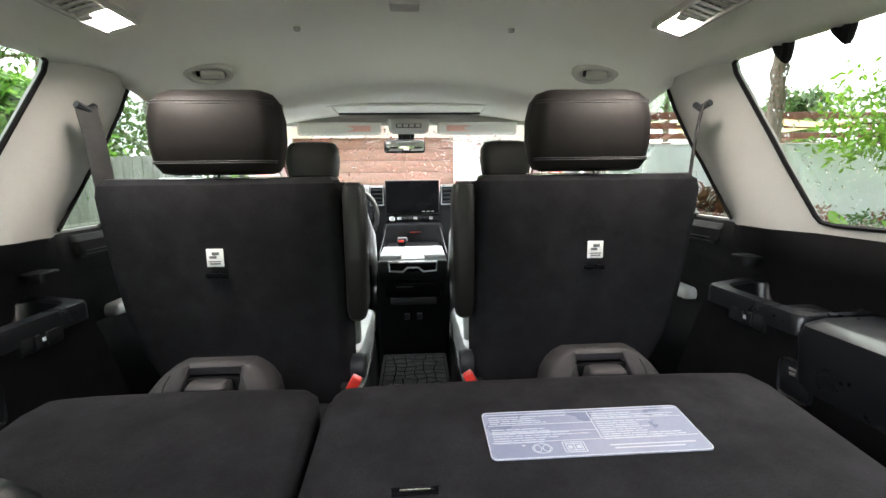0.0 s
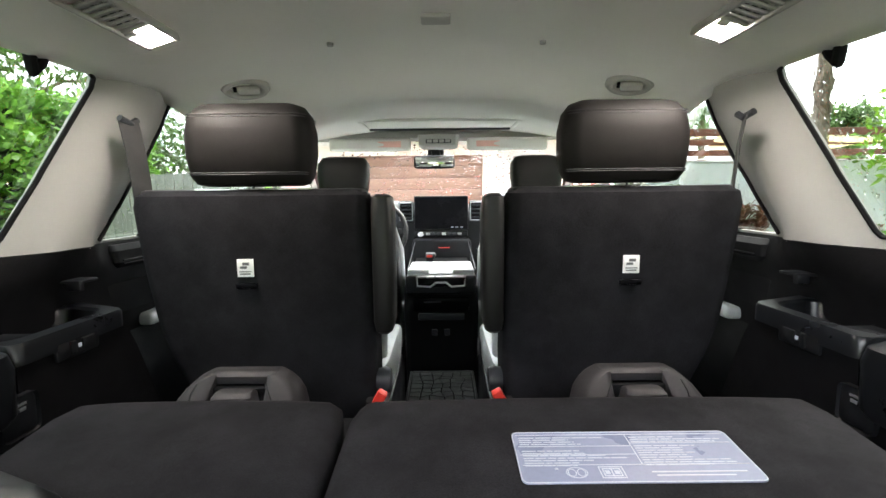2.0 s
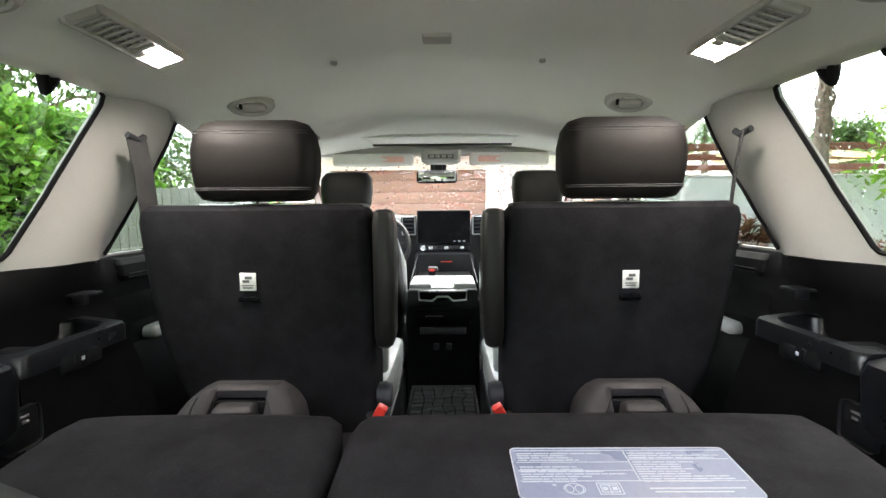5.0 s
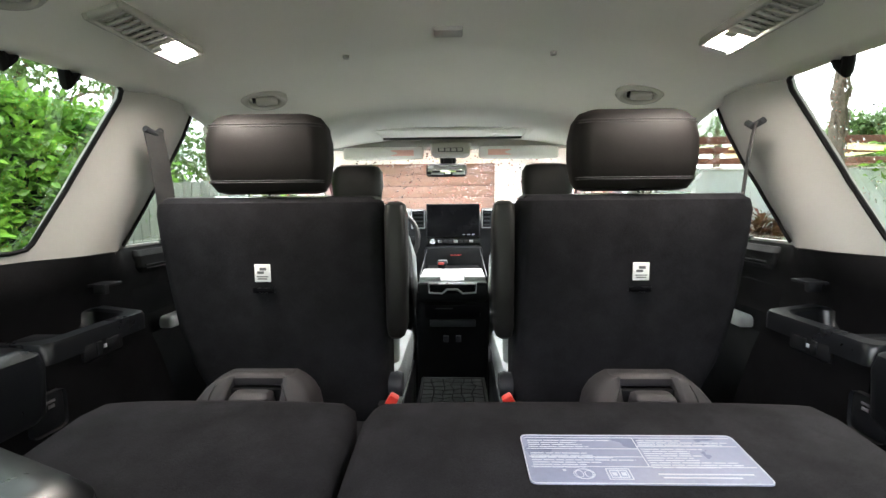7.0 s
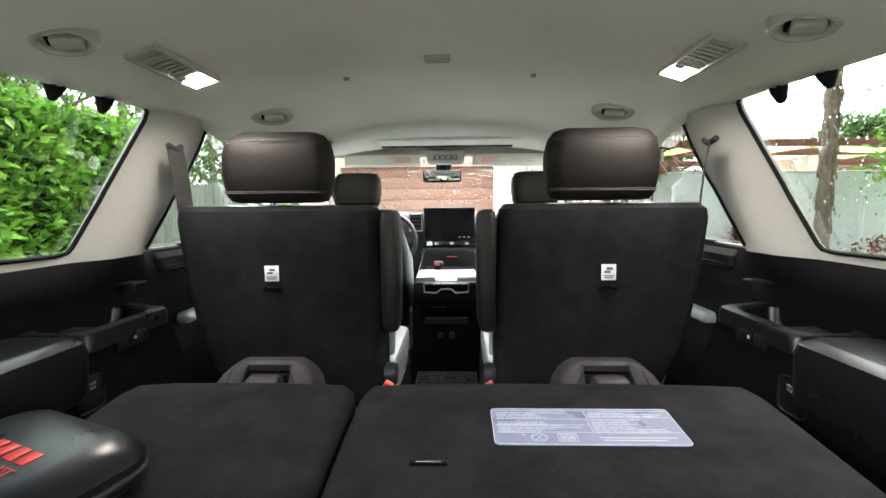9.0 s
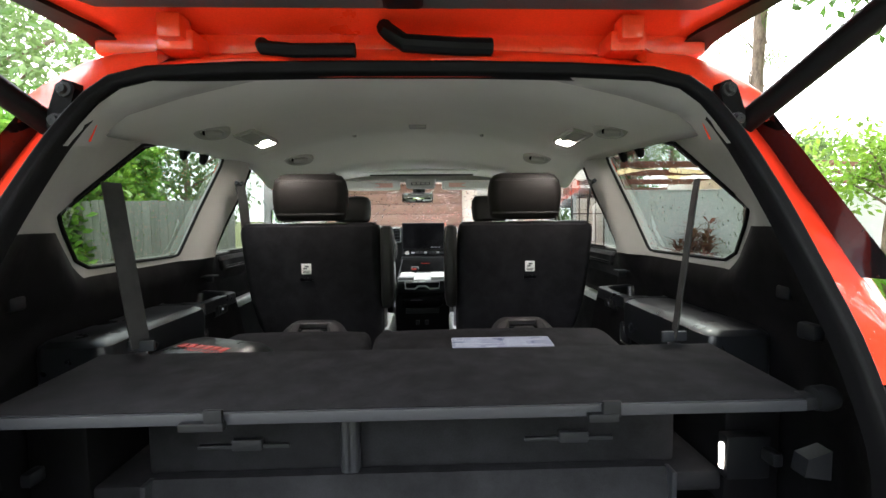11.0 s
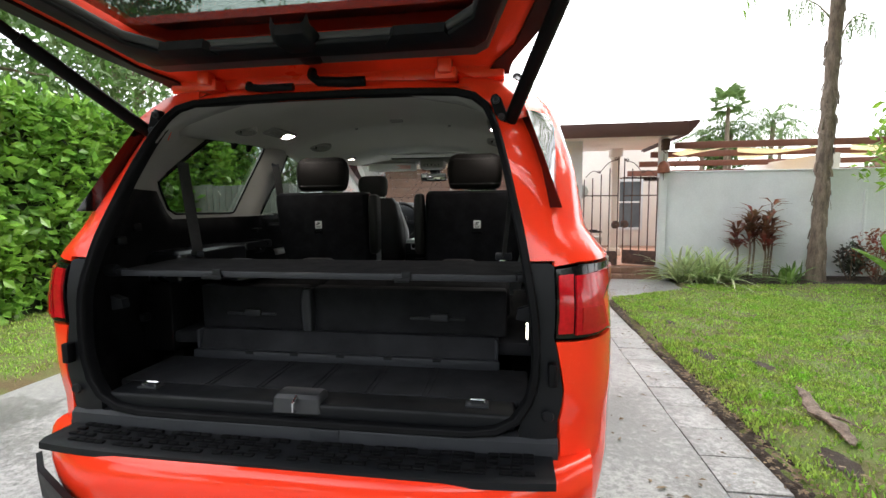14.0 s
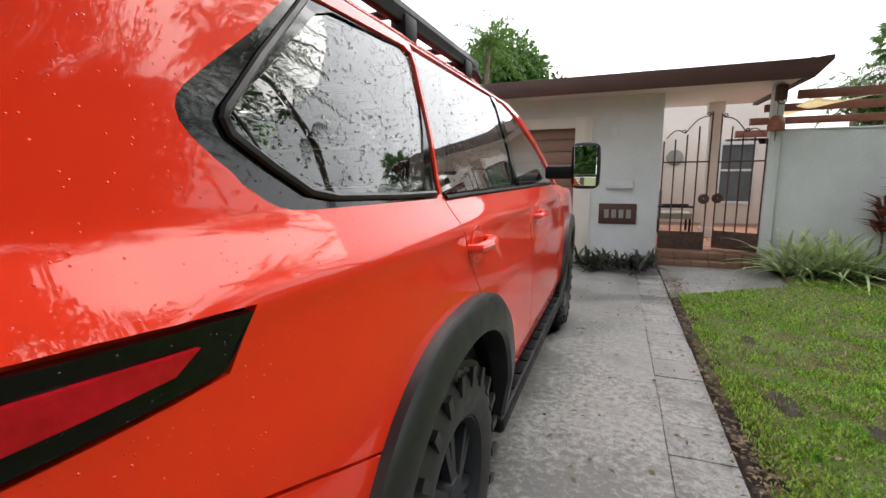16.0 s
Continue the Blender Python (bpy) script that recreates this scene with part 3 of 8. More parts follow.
for i in range(560):
    y = -8 + i * 0.0244
    reach = 0.13 + 0.05 * noise.noise((0, y * 2.3, 1)) + 0.035 * noise.noise((0, y * 9, 4))
    rows.append([soil_rim.verts.new((1.982 + reach * k / 7, y, -0.004 + 0.022 * noise.noise((k * 0.9, y * 11, 5)) + 0.012 * k / 7 + (0.03 if k == 7 else 0) - (0.05 if k == 0 else 0))) for k in range(8)])
for a, b in zip(rows, rows[1:]):
    for k in range(7):
        soil_rim.faces.new((a[k], a[k + 1], b[k + 1], b[k]))
tagged(part("soil_edge", soil_rim, SOIL, smooth=True), "brown soil edge between drive and lawn", "soil", kind="structure")

pavement = thing("pavement", 0, 0, 0, "wet grey concrete drive with a border of stone pavers", "drive", kind="structure")
slab_rows = [(-3.15, -1.56), (-1.545, 0.06), (0.075, 1.671)]
for x0, x1 in slab_rows:
    part("slab", boxes((x0, x1, -8.0, 7.85, -0.12, RNG.uniform(-0.0015, 0.0015)), r=0.003), CONCRETE, pavement)
paver_data = None
for k in range(46):
    y0 = -8.0 + k * 0.3225
    w, d = 0.147, 0.155
    if paver_data is None:
        first = part("paver", boxes((1.677, 1.978, y0, y0 + 0.317, -0.11, 0.0), r=0.004), STONE, pavement)
        paver_data, first_y = first.data, y0
    else:
        ob = new("paver", paver_data)
        ob.parent = pavement
        ob.location = (RNG.uniform(-0.003, 0.003), y0 - first_y, RNG.uniform(-0.004, 0.003))
part("mortar", boxes((-3.14, 1.97, -8, 7.84, -0.14, -0.009)), CONCRETE, pavement)
path = thing("path", 3.0, 7.0, 0, "pale concrete path to the porch step", "path", kind="structure")
part("slab", prism(bmesh.new(), [(1.99, 5.47, -0.06), (2.61, 5.88, -0.06), (3.34, 6.38, -0.06), (3.46, 6.75, -0.06), (3.4, 7.5, -0.06), (1.99, 7.5, -0.06)], (0, 0, 0.075)), CONCRETE, path)


def leaf_quad(vs, fs, at, ax, up, length, width, curl=0.25):
    """One leaf of four triangles, folded along its middle and bent at the tip."""
    s = ax.cross(up).normalized()
    i = len(vs)
    mid = at + ax * length * 0.5 + up * curl * length * 0.25
    tip = at + ax * length - up * curl * length * 0.3
    vs += [at, mid + s * width * 0.5, tip, mid - s * width * 0.5, mid - up * width * 0.12]
    fs += [(i, i + 1, i + 4), (i + 1, i + 2, i + 4), (i + 2, i + 3, i + 4), (i + 3, i, i + 4)]


def rand_dir(r, bias=(0, 0, 0)):
    v = Vector((r.gauss(0, 1), r.gauss(0, 1), r.gauss(0, 1))) + Vector(bias)
    return v.normalized() if v.length > 1e-4 else Vector((0, 0, 1))


def stuff(name, vs, fs, material, label, category):
    return tagged(raw(name, vs, fs, material, smooth=False), label, category, kind="stuff")


WORN = [(2.34, 3.0, 0.10), (2.32, 1.25, 0.09), (2.70, 2.75, 0.07), (2.55, 4.9, 0.07), (2.42, 4.1, 0.06)]
for wx, wy, wr in WORN:
    vs, fs = [(wx, wy, 0.062 + 0.02 * noise.noise((wx * 0.8, wy * 0.8, 3)))], []
    for k in range(30):
        a = 2 * math.pi * k / 30
        q = wr * (1 + 0.9 * noise.noise((math.cos(a) * 1.7 + wx, math.sin(a) * 1.7 + wy, 4)))
        px, py = wx + 0.8 * q * math.cos(a), wy + 1.6 * q * math.sin(a)
        vs.append((px, py, 0.0585 + 0.02 * noise.noise((px * 0.8, py * 0.8, 3))))
        fs.append((0, k + 1, (k + 1) % 30 + 1))
    tagged(raw("soil_patch", vs, fs, SOIL), "bare brown soil patch worn in the lawn", "soil", kind="structure")


def worn(x, y):
    return any(((x - wx) / 0.8) ** 2 + ((y - wy) / 1.6) ** 2 < (wr * (0.9 + 0.7 * noise.noise((x * 9, y * 9, 1)))) ** 2 for wx, wy, wr in WORN)


def blades(name, n, x0, x1, y0, y1, r, label, keep):
    vs, fs = [], []
    for _ in range(n):
        x, y = r.uniform(x0, x1), r.uniform(y0, y1)
        if noise.noise((x * 1.1, y * 1.1, 9)) + 0.5 * noise.noise((x * 4, y * 4, 2)) < -0.02 - 0.16 * min(1, abs(x - 2) / 1.5) and r.random() < 0.72 or not keep(x, y) or (worn(x, y) and r.random() < 0.9):
            continue
        z = 0.05 + 0.02 * noise.noise((x * 0.8, y * 0.8, 3))
        h = r.uniform(0.012, 0.034) * (1.0 + 0.9 * max(-0.5, noise.noise((x * 5, y * 5, 6))))
        a = r.uniform(0, 6.28)
        dx, dy = math.cos(a), math.sin(a)
        lean = r.uniform(0.1, 0.9) * h
        w = r.uniform(0.003, 0.0075)
        i = len(vs)
        vs += [(x - dy * w, y + dx * w, z), (x + dy * w, y - dx * w, z), (x + dx * lean * 0.5 + dy * w, y + dy * lean * 0.5 - dx * w, z + h * 0.7), (x + dx * lean, y + dy * lean, z + h)]
        fs += [(i, i + 1, i + 2), (i, i + 2, i + 3)]
    return stuff(name, vs, fs, GRASS, label, "grass")


blades("grass", 100000, 2.05, 4.6, 0.1, 6.7, random.Random(3), "short damp green grass blades of the lawn", lambda x, y: not cut(x - 0.03, y + 0.03))
blades("grass", 60000, 4.6, 9.5, 1.5, 6.9, random.Random(4), "short damp green grass blades further over the lawn", lambda x, y: True)
blades("grass", 36000, -5.5, -3.18, -1.6, 6.5, random.Random(5), "short grass blades by the hedge", lambda x, y: True)

litter_r = random.Random(12)
vs, fs = [], []
for k in range(6200):
    zone = litter_r.random()
    if zone < 0.3:
        x, y, z = litter_r.gauss(2.08, 0.07), litter_r.uniform(0.5, 6.5), 0.03
    elif zone < 0.42:
        x, y, z = litter_r.uniform(1.0, 1.98), litter_r.uniform(0.5, 7.0), 0.006
        if litter_r.random() < 0.78:
            continue
    elif zone < 0.93:
        x, y, z = litter_r.uniform(2.1, 6), litter_r.uniform(0.3, 6.8), 0.098
    else:
        x, y, z = litter_r.uniform(-5.6, -4.4), litter_r.uniform(0, 6), 0.09
    a = litter_r.uniform(0, 6.28)
    leaf_quad(vs, fs, Vector((x, y, z)), Vector((math.cos(a), math.sin(a), 0.05)).normalized(), Vector((litter_r.gauss(0, 0.15), litter_r.gauss(0, 0.15), 1)).normalized(), litter_r.uniform(0.015, 0.06) * (0.95 if zone < 0.42 else 0.8), litter_r.uniform(0.008, 0.026), 0.3)
stuff("fallen_leaves", vs, fs, DRY_LEAF, "dry brown leaves scattered on drive and lawn", "leaves")

twig = thing("fallen_branch", 2.6, 2.1, 0.08, "dark fallen palm branch lying on the lawn", "branch")
bm = bmesh.new()
tube(bm, [(2.47 + 0.17 * f + 0.02 * math.sin(f * 9), 1.42 + 0.80 * f, 0.082 + 0.012 * math.sin(f * 7)) for f in np.linspace(0, 1, 15)], [(0.012 + 0.034 * math.sin(math.pi * f) ** 0.6) * (1 + 0.25 * math.sin(f * 31)) for f in np.linspace(0, 1, 15)], 9, flat=0.55)
for v in bm.verts:
    v.co += Vector((noise.noise(v.co * 14), noise.noise(v.co * 17), noise.noise(v.co * 21))) * 0.014
part("stem", bm, BARK, twig)
bm = bmesh.new()
tube(bm, [(2.56, 1.80, 0.08), (2.63, 1.72, 0.085), (2.66, 1.63, 0.075)], [0.012, 0.009, 0.004], 6)
part("twig", bm, BARK, twig)

# ---- the house ----
house = thing("house", 1, 9.5, 0, "low white stucco house with brown flat eaves", "house")
for row in ((-3.0, -1.97, 7.935, 8.15, 0, 2.7), (0.70, 1.985, 7.935, 8.15, 0, 2.7), (-1.97, 0.70, 7.935, 8.15, 2.16, 2.7), (-3.0, -2.8, 8.15, 14, 0, 2.7), (1.8, 1.985, 8.15, 14, 0, 2.7)):
    part("wall", boxes(row, r=0), STUCCO, house)
part("door_surround", boxes((0.68, 0.955, 7.90, 7.94, 0, 2.30, 0.006), (-2.2, 0.68, 7.90, 7.94, 2.13, 2.30, 0.006), (0.955, 0.985, 7.885, 7.95, 2.28, 2.33, 0.004)), STUCCO_WARM, house, "cream stone door surround")
garage = part("garage_door", boxes((-1.97, 0.70, 8.06, 8.1, 0, 2.16)), BROWN_PAINT, house, "brown wooden garage door")
for k in range(11):
    z0 = 0.01 + k * 0.195
    part("board", boxes((-1.96, 0.69, 8.03 - 0.004 * (k % 2), 8.062, z0, z0 + 0.187), r=0.006), GARAGE, garage)
bm = bmesh.new()
for row in ((-3.6, 3.62, 7.22, 7.27, 2.56, 2.80), (3.57, 3.62, 7.27, 9.9, 2.58, 2.82)):
    box(bm, *row, 0.006)
prism(bm, [(3.62, 7.22, 2.80), (3.80, 7.22, 2.82), (3.80, 7.22, 2.76), (3.62, 7.22, 2.56)], (0, 2.66, 0))
part("fascia", bm, BROWN_PAINT, house, "dark brown roof fascia")
roof = part("roof", boxes((-3.7, 1.985, 7.24, 13.6, 2.74, 2.795, 0.01), (1.985, 3.78, 7.24, 9.9, 2.74, 2.795, 0.01)), ROOF_TOP, house)
part("eave_soffit", boxes((-3.55, 3.57, 7.27, 7.935, 2.60, 2.64), (1.985, 3.57, 7.935, 9.9, 2.62, 2.66)), STUCCO_WARM, house, "cream soffit boards")
for row in ((1.985, 4.7, 12.4, 12.6, 0, 3.0), (4.7, 6.4, 12.4, 12.6, 0, 2.2), (6.4, 6.6, 8.2, 12.6, 0, 2.3)):
    part("porch_wall", boxes(row), STUCCO_WARM, house)
part("post", boxes((3.33, 3.47, 7.72, 7.86, 0.0, 2.60), r=0.012), STUCCO, house)
bm = boxes((2.86, 3.04, 9.5, 9.68, 0.22, 2.62, 0.03), (2.82, 3.08, 9.46, 9.72, 0.22, 0.40, 0.012), (2.82, 3.08, 9.46, 9.72, 2.44, 2.62, 0.012))
part("column", bm, STUCCO_WARM, house)
win = part("window", boxes((3.52, 3.60, 12.34, 12.41, 0.65, 2.1), (4.22, 4.30, 12.34, 12.41, 0.65, 2.1), (3.60, 4.22, 12.34, 12.41, 2.02, 2.1), (3.60, 4.22, 12.34, 12.41, 0.65, 0.73), (3.60, 4.22, 12.35, 12.40, 1.42, 1.47)), STUCCO, house)
# pane's grey-blue base colour stands for the bluish reflection on dark glass
part("pane", boxes((3.6, 4.22, 12.375, 12.38, 0.73, 2.02), r=0), shader("window_glass_with_reflection", (0.12, 0.14, 0.155), 0.1, vary=0.2, scale=3, bump=0.0), win)
bm = bmesh.new()
lathe(bm, [(0, 0.001), (0, 0.17), (-0.03, 0.19), (-0.045, 0.16), (-0.05, 0.001)], (2.62, 12.39, 1.75), "y", 24)
part("wall_plaque", bm, FENCE, house, "round grey-green wall plaque")
part("wall_light", boxes((1.24, 1.33, 7.87, 7.936, 1.95, 2.12), r=0.02), STUCCO, house, "small white wall lamp")
part("letter_box", boxes((1.20, 1.60, 7.86, 7.936, 1.15, 1.27, 0.01), (1.36, 1.46, 7.853, 7.861, 1.19, 1.225, 0.002)), STUCCO, house, "white letter slot box")
plate = part("number_plate", boxes((1.10, 1.675, 7.905, 7.936, 0.575, 0.905), r=0.006), BROWN_PAINT, house, "dark brown house plate with pale bars")
for k in range(4):
    x0 = 1.185 + k * 0.112
    part("bar", boxes((x0, x0 + 0.072, 7.896, 7.906, 0.67, 0.81), r=0.006), FENCE, plate)

floor = thing("porch_floor", 2.7, 9.8, 0, "terracotta tiled porch floor behind brick steps", "floor", kind="structure")
part("base", boxes((1.99, 6.4, 7.84, 12.4, -0.1, 0.205)), BRICKSTEP, floor)
for i in range(10):
    for j in range(12):
        part("tile", boxes((2.0 + i * 0.3, 2.292 + i * 0.3, 7.86 + j * 0.3, 8.152 + j * 0.3, 0.2, 0.218), r=0.003), TERRACOTTA, floor)
for k in range(6):
    part("brick", boxes((2.0 + k * 0.225, 2.218 + k * 0.225, 7.60, 7.84, 0.1, 0.205), r=0.008), BRICKSTEP, floor)
    part("brick", boxes((2.0 + k * 0.225, 2.218 + k * 0.225, 7.45, 7.60, 0.0, 0.098), r=0.008), BRICKSTEP, floor)

wall = thing("garden_wall", 6, 7.85, 0, "long white stucco garden wall", "wall", kind="structure")
part("wall_body", boxes((3.47, 16.0, 7.80, 7.98, -0.05, 1.955, 0.012)), STUCCO, wall)
part("coping", boxes((3.47, 16.0, 7.785, 7.995, 1.955, 1.985, 0.01)), STUCCO, wall)
part("pipe", boxes((6.75, 6.80, 7.765, 7.80, 0.1, 1.6, 0.01)), STUCCO, wall, "white drain pipe")
for x in (6.05, 9.5):
    lamp = thing("wall_lamp", x, 7.72, 1.93, "round white globe lamp on the garden wall", "lamp", "wall lamps")
    bm = bmesh.new()
    bmesh.ops.create_uvsphere(bm, u_segments=16, v_segments=10, radius=0.09, matrix=Matrix.Translation((x, 7.70, 2.03)))
    part("globe", bm, STUCCO, lamp)
    part("bracket", boxes((x - 0.03, x + 0.03, 7.70, 7.80, 1.9, 1.95)), FENCE, lamp)

pergola = thing("pergola", 6, 9.5, 0, "red-brown timber pergola with pale shade sails", "pergola")
for k, (y, z, h) in enumerate(((8.4, 2.465, 0.125), (9.3, 2.39, 0.12), (10.2, 2.26, 0.125), (11.3, 2.11, 0.14))):
    part("beam", boxes((3.63 if k else 3.82, 13.5, y, y + 0.1, z, z + h, 0.006)), BEAM, pergola)
for x in (10.2, 13.2):
    part("rafter", boxes((x, x + 0.09, 8.4, 12.6, 2.36, 2.44, 0.006)), BEAM, pergola)
    part("pergola_post", boxes((x, x + 0.1, 8.42, 8.52, 0, 2.465, 0.006)), BEAM, pergola)
part("low_roof_edge", boxes((3.65, 14, 12.4, 12.5, 2.02, 2.16, 0.006)), BEAM, pergola)
for x0, x1, y1, shift in ((4.1, 4.75, 9.9, -0.1), (5.0, 6.7, 10.1, 0.7), (7.0, 9.2, 10.0, 0.9)):
    vs, fs = [], []
    for i in range(9):
        for j in range(7):
            a, b = i / 8, j / 6
            tip = 1 - 0.72 * b
            x = x0 + (x1 - x0) * a * tip + shift * b
            vs.append((x, 8.56 + (y1 - 8.56) * b, 2.475 - 0.05 * math.sin(math.pi * a) - 0.05 * b * b))
    for i in range(8):
        for j in range(6):
            fs.append((i * 7 + j, i * 7 + j + 1, i * 7 + j + 8, i * 7 + j + 7))
    ob = raw("shade_sail", vs, fs, SAIL, pergola, "sagging pale yellow shade sail", True)
    mod = ob.modifiers.new("cloth", "SOLIDIFY")
    mod.thickness = 0.006
part("rear_wall", boxes((6.6, 14, 12.5, 12.7, 0, 2.3)), STUCCO_WARM, pergola)


def gate_leaf(x0, x1, y, hinge_left, turn, label):
    """A wrought iron gate leaf: bars rising to a curl, a sheet at the foot."""
    hx = x0 if hinge_left else x1
    g = thing("garden_gate", hx, y, 0.22, label, "gate", "porch gate leaves")
    m = Matrix.Translation((hx, y, 0)) @ Matrix.Rotation(radians(turn), 4, "Z") @ Matrix.Translation((-hx, -y, 0))
    n = 5
    for k in range(n):
        f = k / (n - 1)
        x = x0 + (x1 - x0) * f
        rise = f if hinge_left else 1 - f
        top = 1.86 + 0.36 * rise**2 + (0.05 if rise > 0.9 else 0)
        bm = bmesh.new()
        tube(bm, [m @ Vector((x, y, 0.24)), m @ Vector((x, y, 1.2)), m @ Vector((x, y, top))], 0.011, 7)
        part("bar", bm, IRON, g)
    for z in (0.24, 1.55):
        bm = bmesh.new()
        tube(bm, [m @ Vector((x0, y, z)), m @ Vector((x1, y, z))], 0.012, 6)
        part("rail", bm, IRON, g)
    bm = boxes((x0, x1, y - 0.008, y + 0.008, 0.24, 0.5), r=0.003)
    bmesh.ops.transform(bm, matrix=m, verts=bm.verts)
    part("kick_sheet", bm, IRON, g, "rusty brown sheet at the foot")
    for a, b in ((0.05, 0.45), (0.45, 0.95)):
        bm = bmesh.new()
        pts = []
        for i in range(26):
            f = i / 25
            fx = a + (b - a) * f
            x = x0 + (x1 - x0) * (fx if hinge_left else 1 - fx)
            pts.append(m @ Vector((x, y, 1.9 + 0.34 * fx**2 + 0.09 * math.sin(f * math.pi * 1.0))))
        for i in range(16):
            ang = i / 15 * 4.6
            rr = 0.055 * (1 - i / 22)
            x = x0 + (x1 - x0) * (b if hinge_left else 1 - b)
            s = 1 if hinge_left else -1
            pts.append(m @ Vector((x - s * rr * math.sin(ang), y, 1.90 + 0.34 * b * b + 0.05 - rr * (1 - math.cos(ang)) * 0.6)))
        tube(bm, pts, 0.008, 6)
        part("scroll", bm, IRON, g)
    bm = bmesh.new()
    x = x1 - 0.03 if hinge_left else x0 + 0.03
    lathe(bm, [(-0.03, 0.01), (-0.025, 0.07), (0.025, 0.08), (0.03, 0.01)], m @ Vector((x, y, 1.0)), "y", 10)
    part("lock_plate", bm, IRON, g)
    return g


gate_leaf(2.0, 2.62, 7.77, True, 0, "rusty wrought iron gate leaf, shut")
gate_leaf(2.72, 3.32, 7.77, False, -28, "rusty wrought iron gate leaf, swung open")
bell = thing("hanging_bell", 3.36, 7.6, 1.95, "terracotta bell hanging from the eave post", "bell")
bm = bmesh.new()
lathe(bm, [(0.0, 0.1), (0.05, 0.105), (0.14, 0.095), (0.19, 0.06), (0.21, 0.02), (0.212, 0.001)], (3.36, 7.6, 1.95), "z", 18)
lathe(bm, [(-0.01, 0.001), (0.0, 0.1)], (3.36, 7.6, 1.95), "z", 18)
part("bell_body", bm, BELL, bell)
bm = bmesh.new()
tube(bm, [(3.36, 7.6, 2.16), (3.36, 7.6, 2.3)], 0.006, 6)
part("chain", bm, IRON, bell)
bm = bmesh.new()
tube(bm, [(3.36, 7.6, 1.96), (3.36, 7.6, 1.82)], 0.006, 6)
part("clapper", bm, IRON, bell)
bm = bmesh.new()
tube(bm, [(3.40 + 0.05 * math.cos(a), 7.6, 2.35 + 0.05 * math.sin(a)) for a in np.linspace(0, 6.2, 14)], 0.008, 6)
box(bm, 3.34, 3.46, 7.6, 7.72, 2.36, 2.56, 0.005)
part("bracket", bm, IRON, bell)

chair = thing("lounge_chair", 2.35, 10.2, 0.22, "dark framed porch lounge chair with grey cushions", "chair")
part("seat", cushion(bmesh.new(), 2.1, 2.75, 9.9, 10.5, 0.50, 0.62, 0.03, 0.01), FENCE, chair)
part("backrest", cushion(bmesh.new(), 2.08, 2.2, 9.9, 10.5, 0.60, 1.05, 0.03, 0.01), FENCE, chair)
for x in (2.12, 2.7):
    for y in (9.93, 10.45):
        part("leg", boxes((x, x + 0.04, y, y + 0.04, 0.218, 0.5)), PLASTIC, chair)
part("armrest", boxes((2.1, 2.75, 9.88, 9.93, 0.72, 0.76)), PLASTIC, chair)
part("armrest", boxes((2.1, 2.75, 10.47, 10.52, 0.72, 0.76)), PLASTIC, chair)

fence = thing("fence", -3.9, 6.5, 0, "weathered grey vertical board fence", "fence", kind="structure")
for k in range(21):
    x0 = -5.6 + k * 0.127
    part("board", boxes((x0, x0 + 0.115, 6.5, 6.525, 0, 1.80 + RNG.uniform(-0.015, 0.015)), r=0.004), FENCE, fence)
part("rail", boxes((-5.6, -2.95, 6.525, 6.57, 0.4, 0.49), (-5.6, -2.95, 6.525, 6.57, 1.4, 1.49)), FENCE, fence)

# ---- hedge, trees and plants ----
def hedge(x_face, depth, y0, y1, top, n, r, label):
    h = thing("hedge", x_face - depth / 2, (y0 + y1) / 2, 0, label, "hedge")
    # added sheet behind the leaves, coloured as the shade in their gaps
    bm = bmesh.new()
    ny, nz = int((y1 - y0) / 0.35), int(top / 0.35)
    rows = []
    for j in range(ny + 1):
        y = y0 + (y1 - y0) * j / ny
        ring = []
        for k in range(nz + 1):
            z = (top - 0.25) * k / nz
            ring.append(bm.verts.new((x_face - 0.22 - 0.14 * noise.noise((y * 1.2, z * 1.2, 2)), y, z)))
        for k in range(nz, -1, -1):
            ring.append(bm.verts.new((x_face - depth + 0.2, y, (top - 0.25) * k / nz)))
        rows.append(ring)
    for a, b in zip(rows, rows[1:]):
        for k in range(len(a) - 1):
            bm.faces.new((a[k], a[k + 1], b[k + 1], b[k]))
    part("hedge_core", bm, HEDGE_SHADE, h)
    vs, fs = [], []
    for _ in range(n):
        y = r.uniform(y0, y1)
        if r.random() < 0.80:
            z = r.uniform(0.12, top)
            x = x_face - 0.24 - 0.14 * noise.noise((y * 1.2, z * 1.2, 2)) + abs(r.gauss(0, 0.13))
            out = Vector((1, 0, 0.35))
        else:
            z = top - 0.25 + abs(r.gauss(0, 0.14)) + 0.1 * noise.noise((y, 4, 4))
            x = r.uniform(x_face - depth, x_face)
            out = Vector((0.3, 0, 1))
        ax = rand_dir(r, out * 1.3)
        up = rand_dir(r, (0.6, 0, 1.2))
        up = (up - ax * up.dot(ax)).normalized()
        s = r.uniform(0.75, 1.25)
        leaf_quad(vs, fs, Vector((x, y, z)), ax, up, 0.155 * s, 0.092 * s, 0.2)
    ob = raw("leaves", vs, fs, HEDGE, h, smooth=False)
    ob["kind"] = "stuff"
    return h


hedge(-5.2, 1.3, -4.0, 8.6, 2.85, 26000, random.Random(21), "tall clipped hedge of glossy round green leaves")


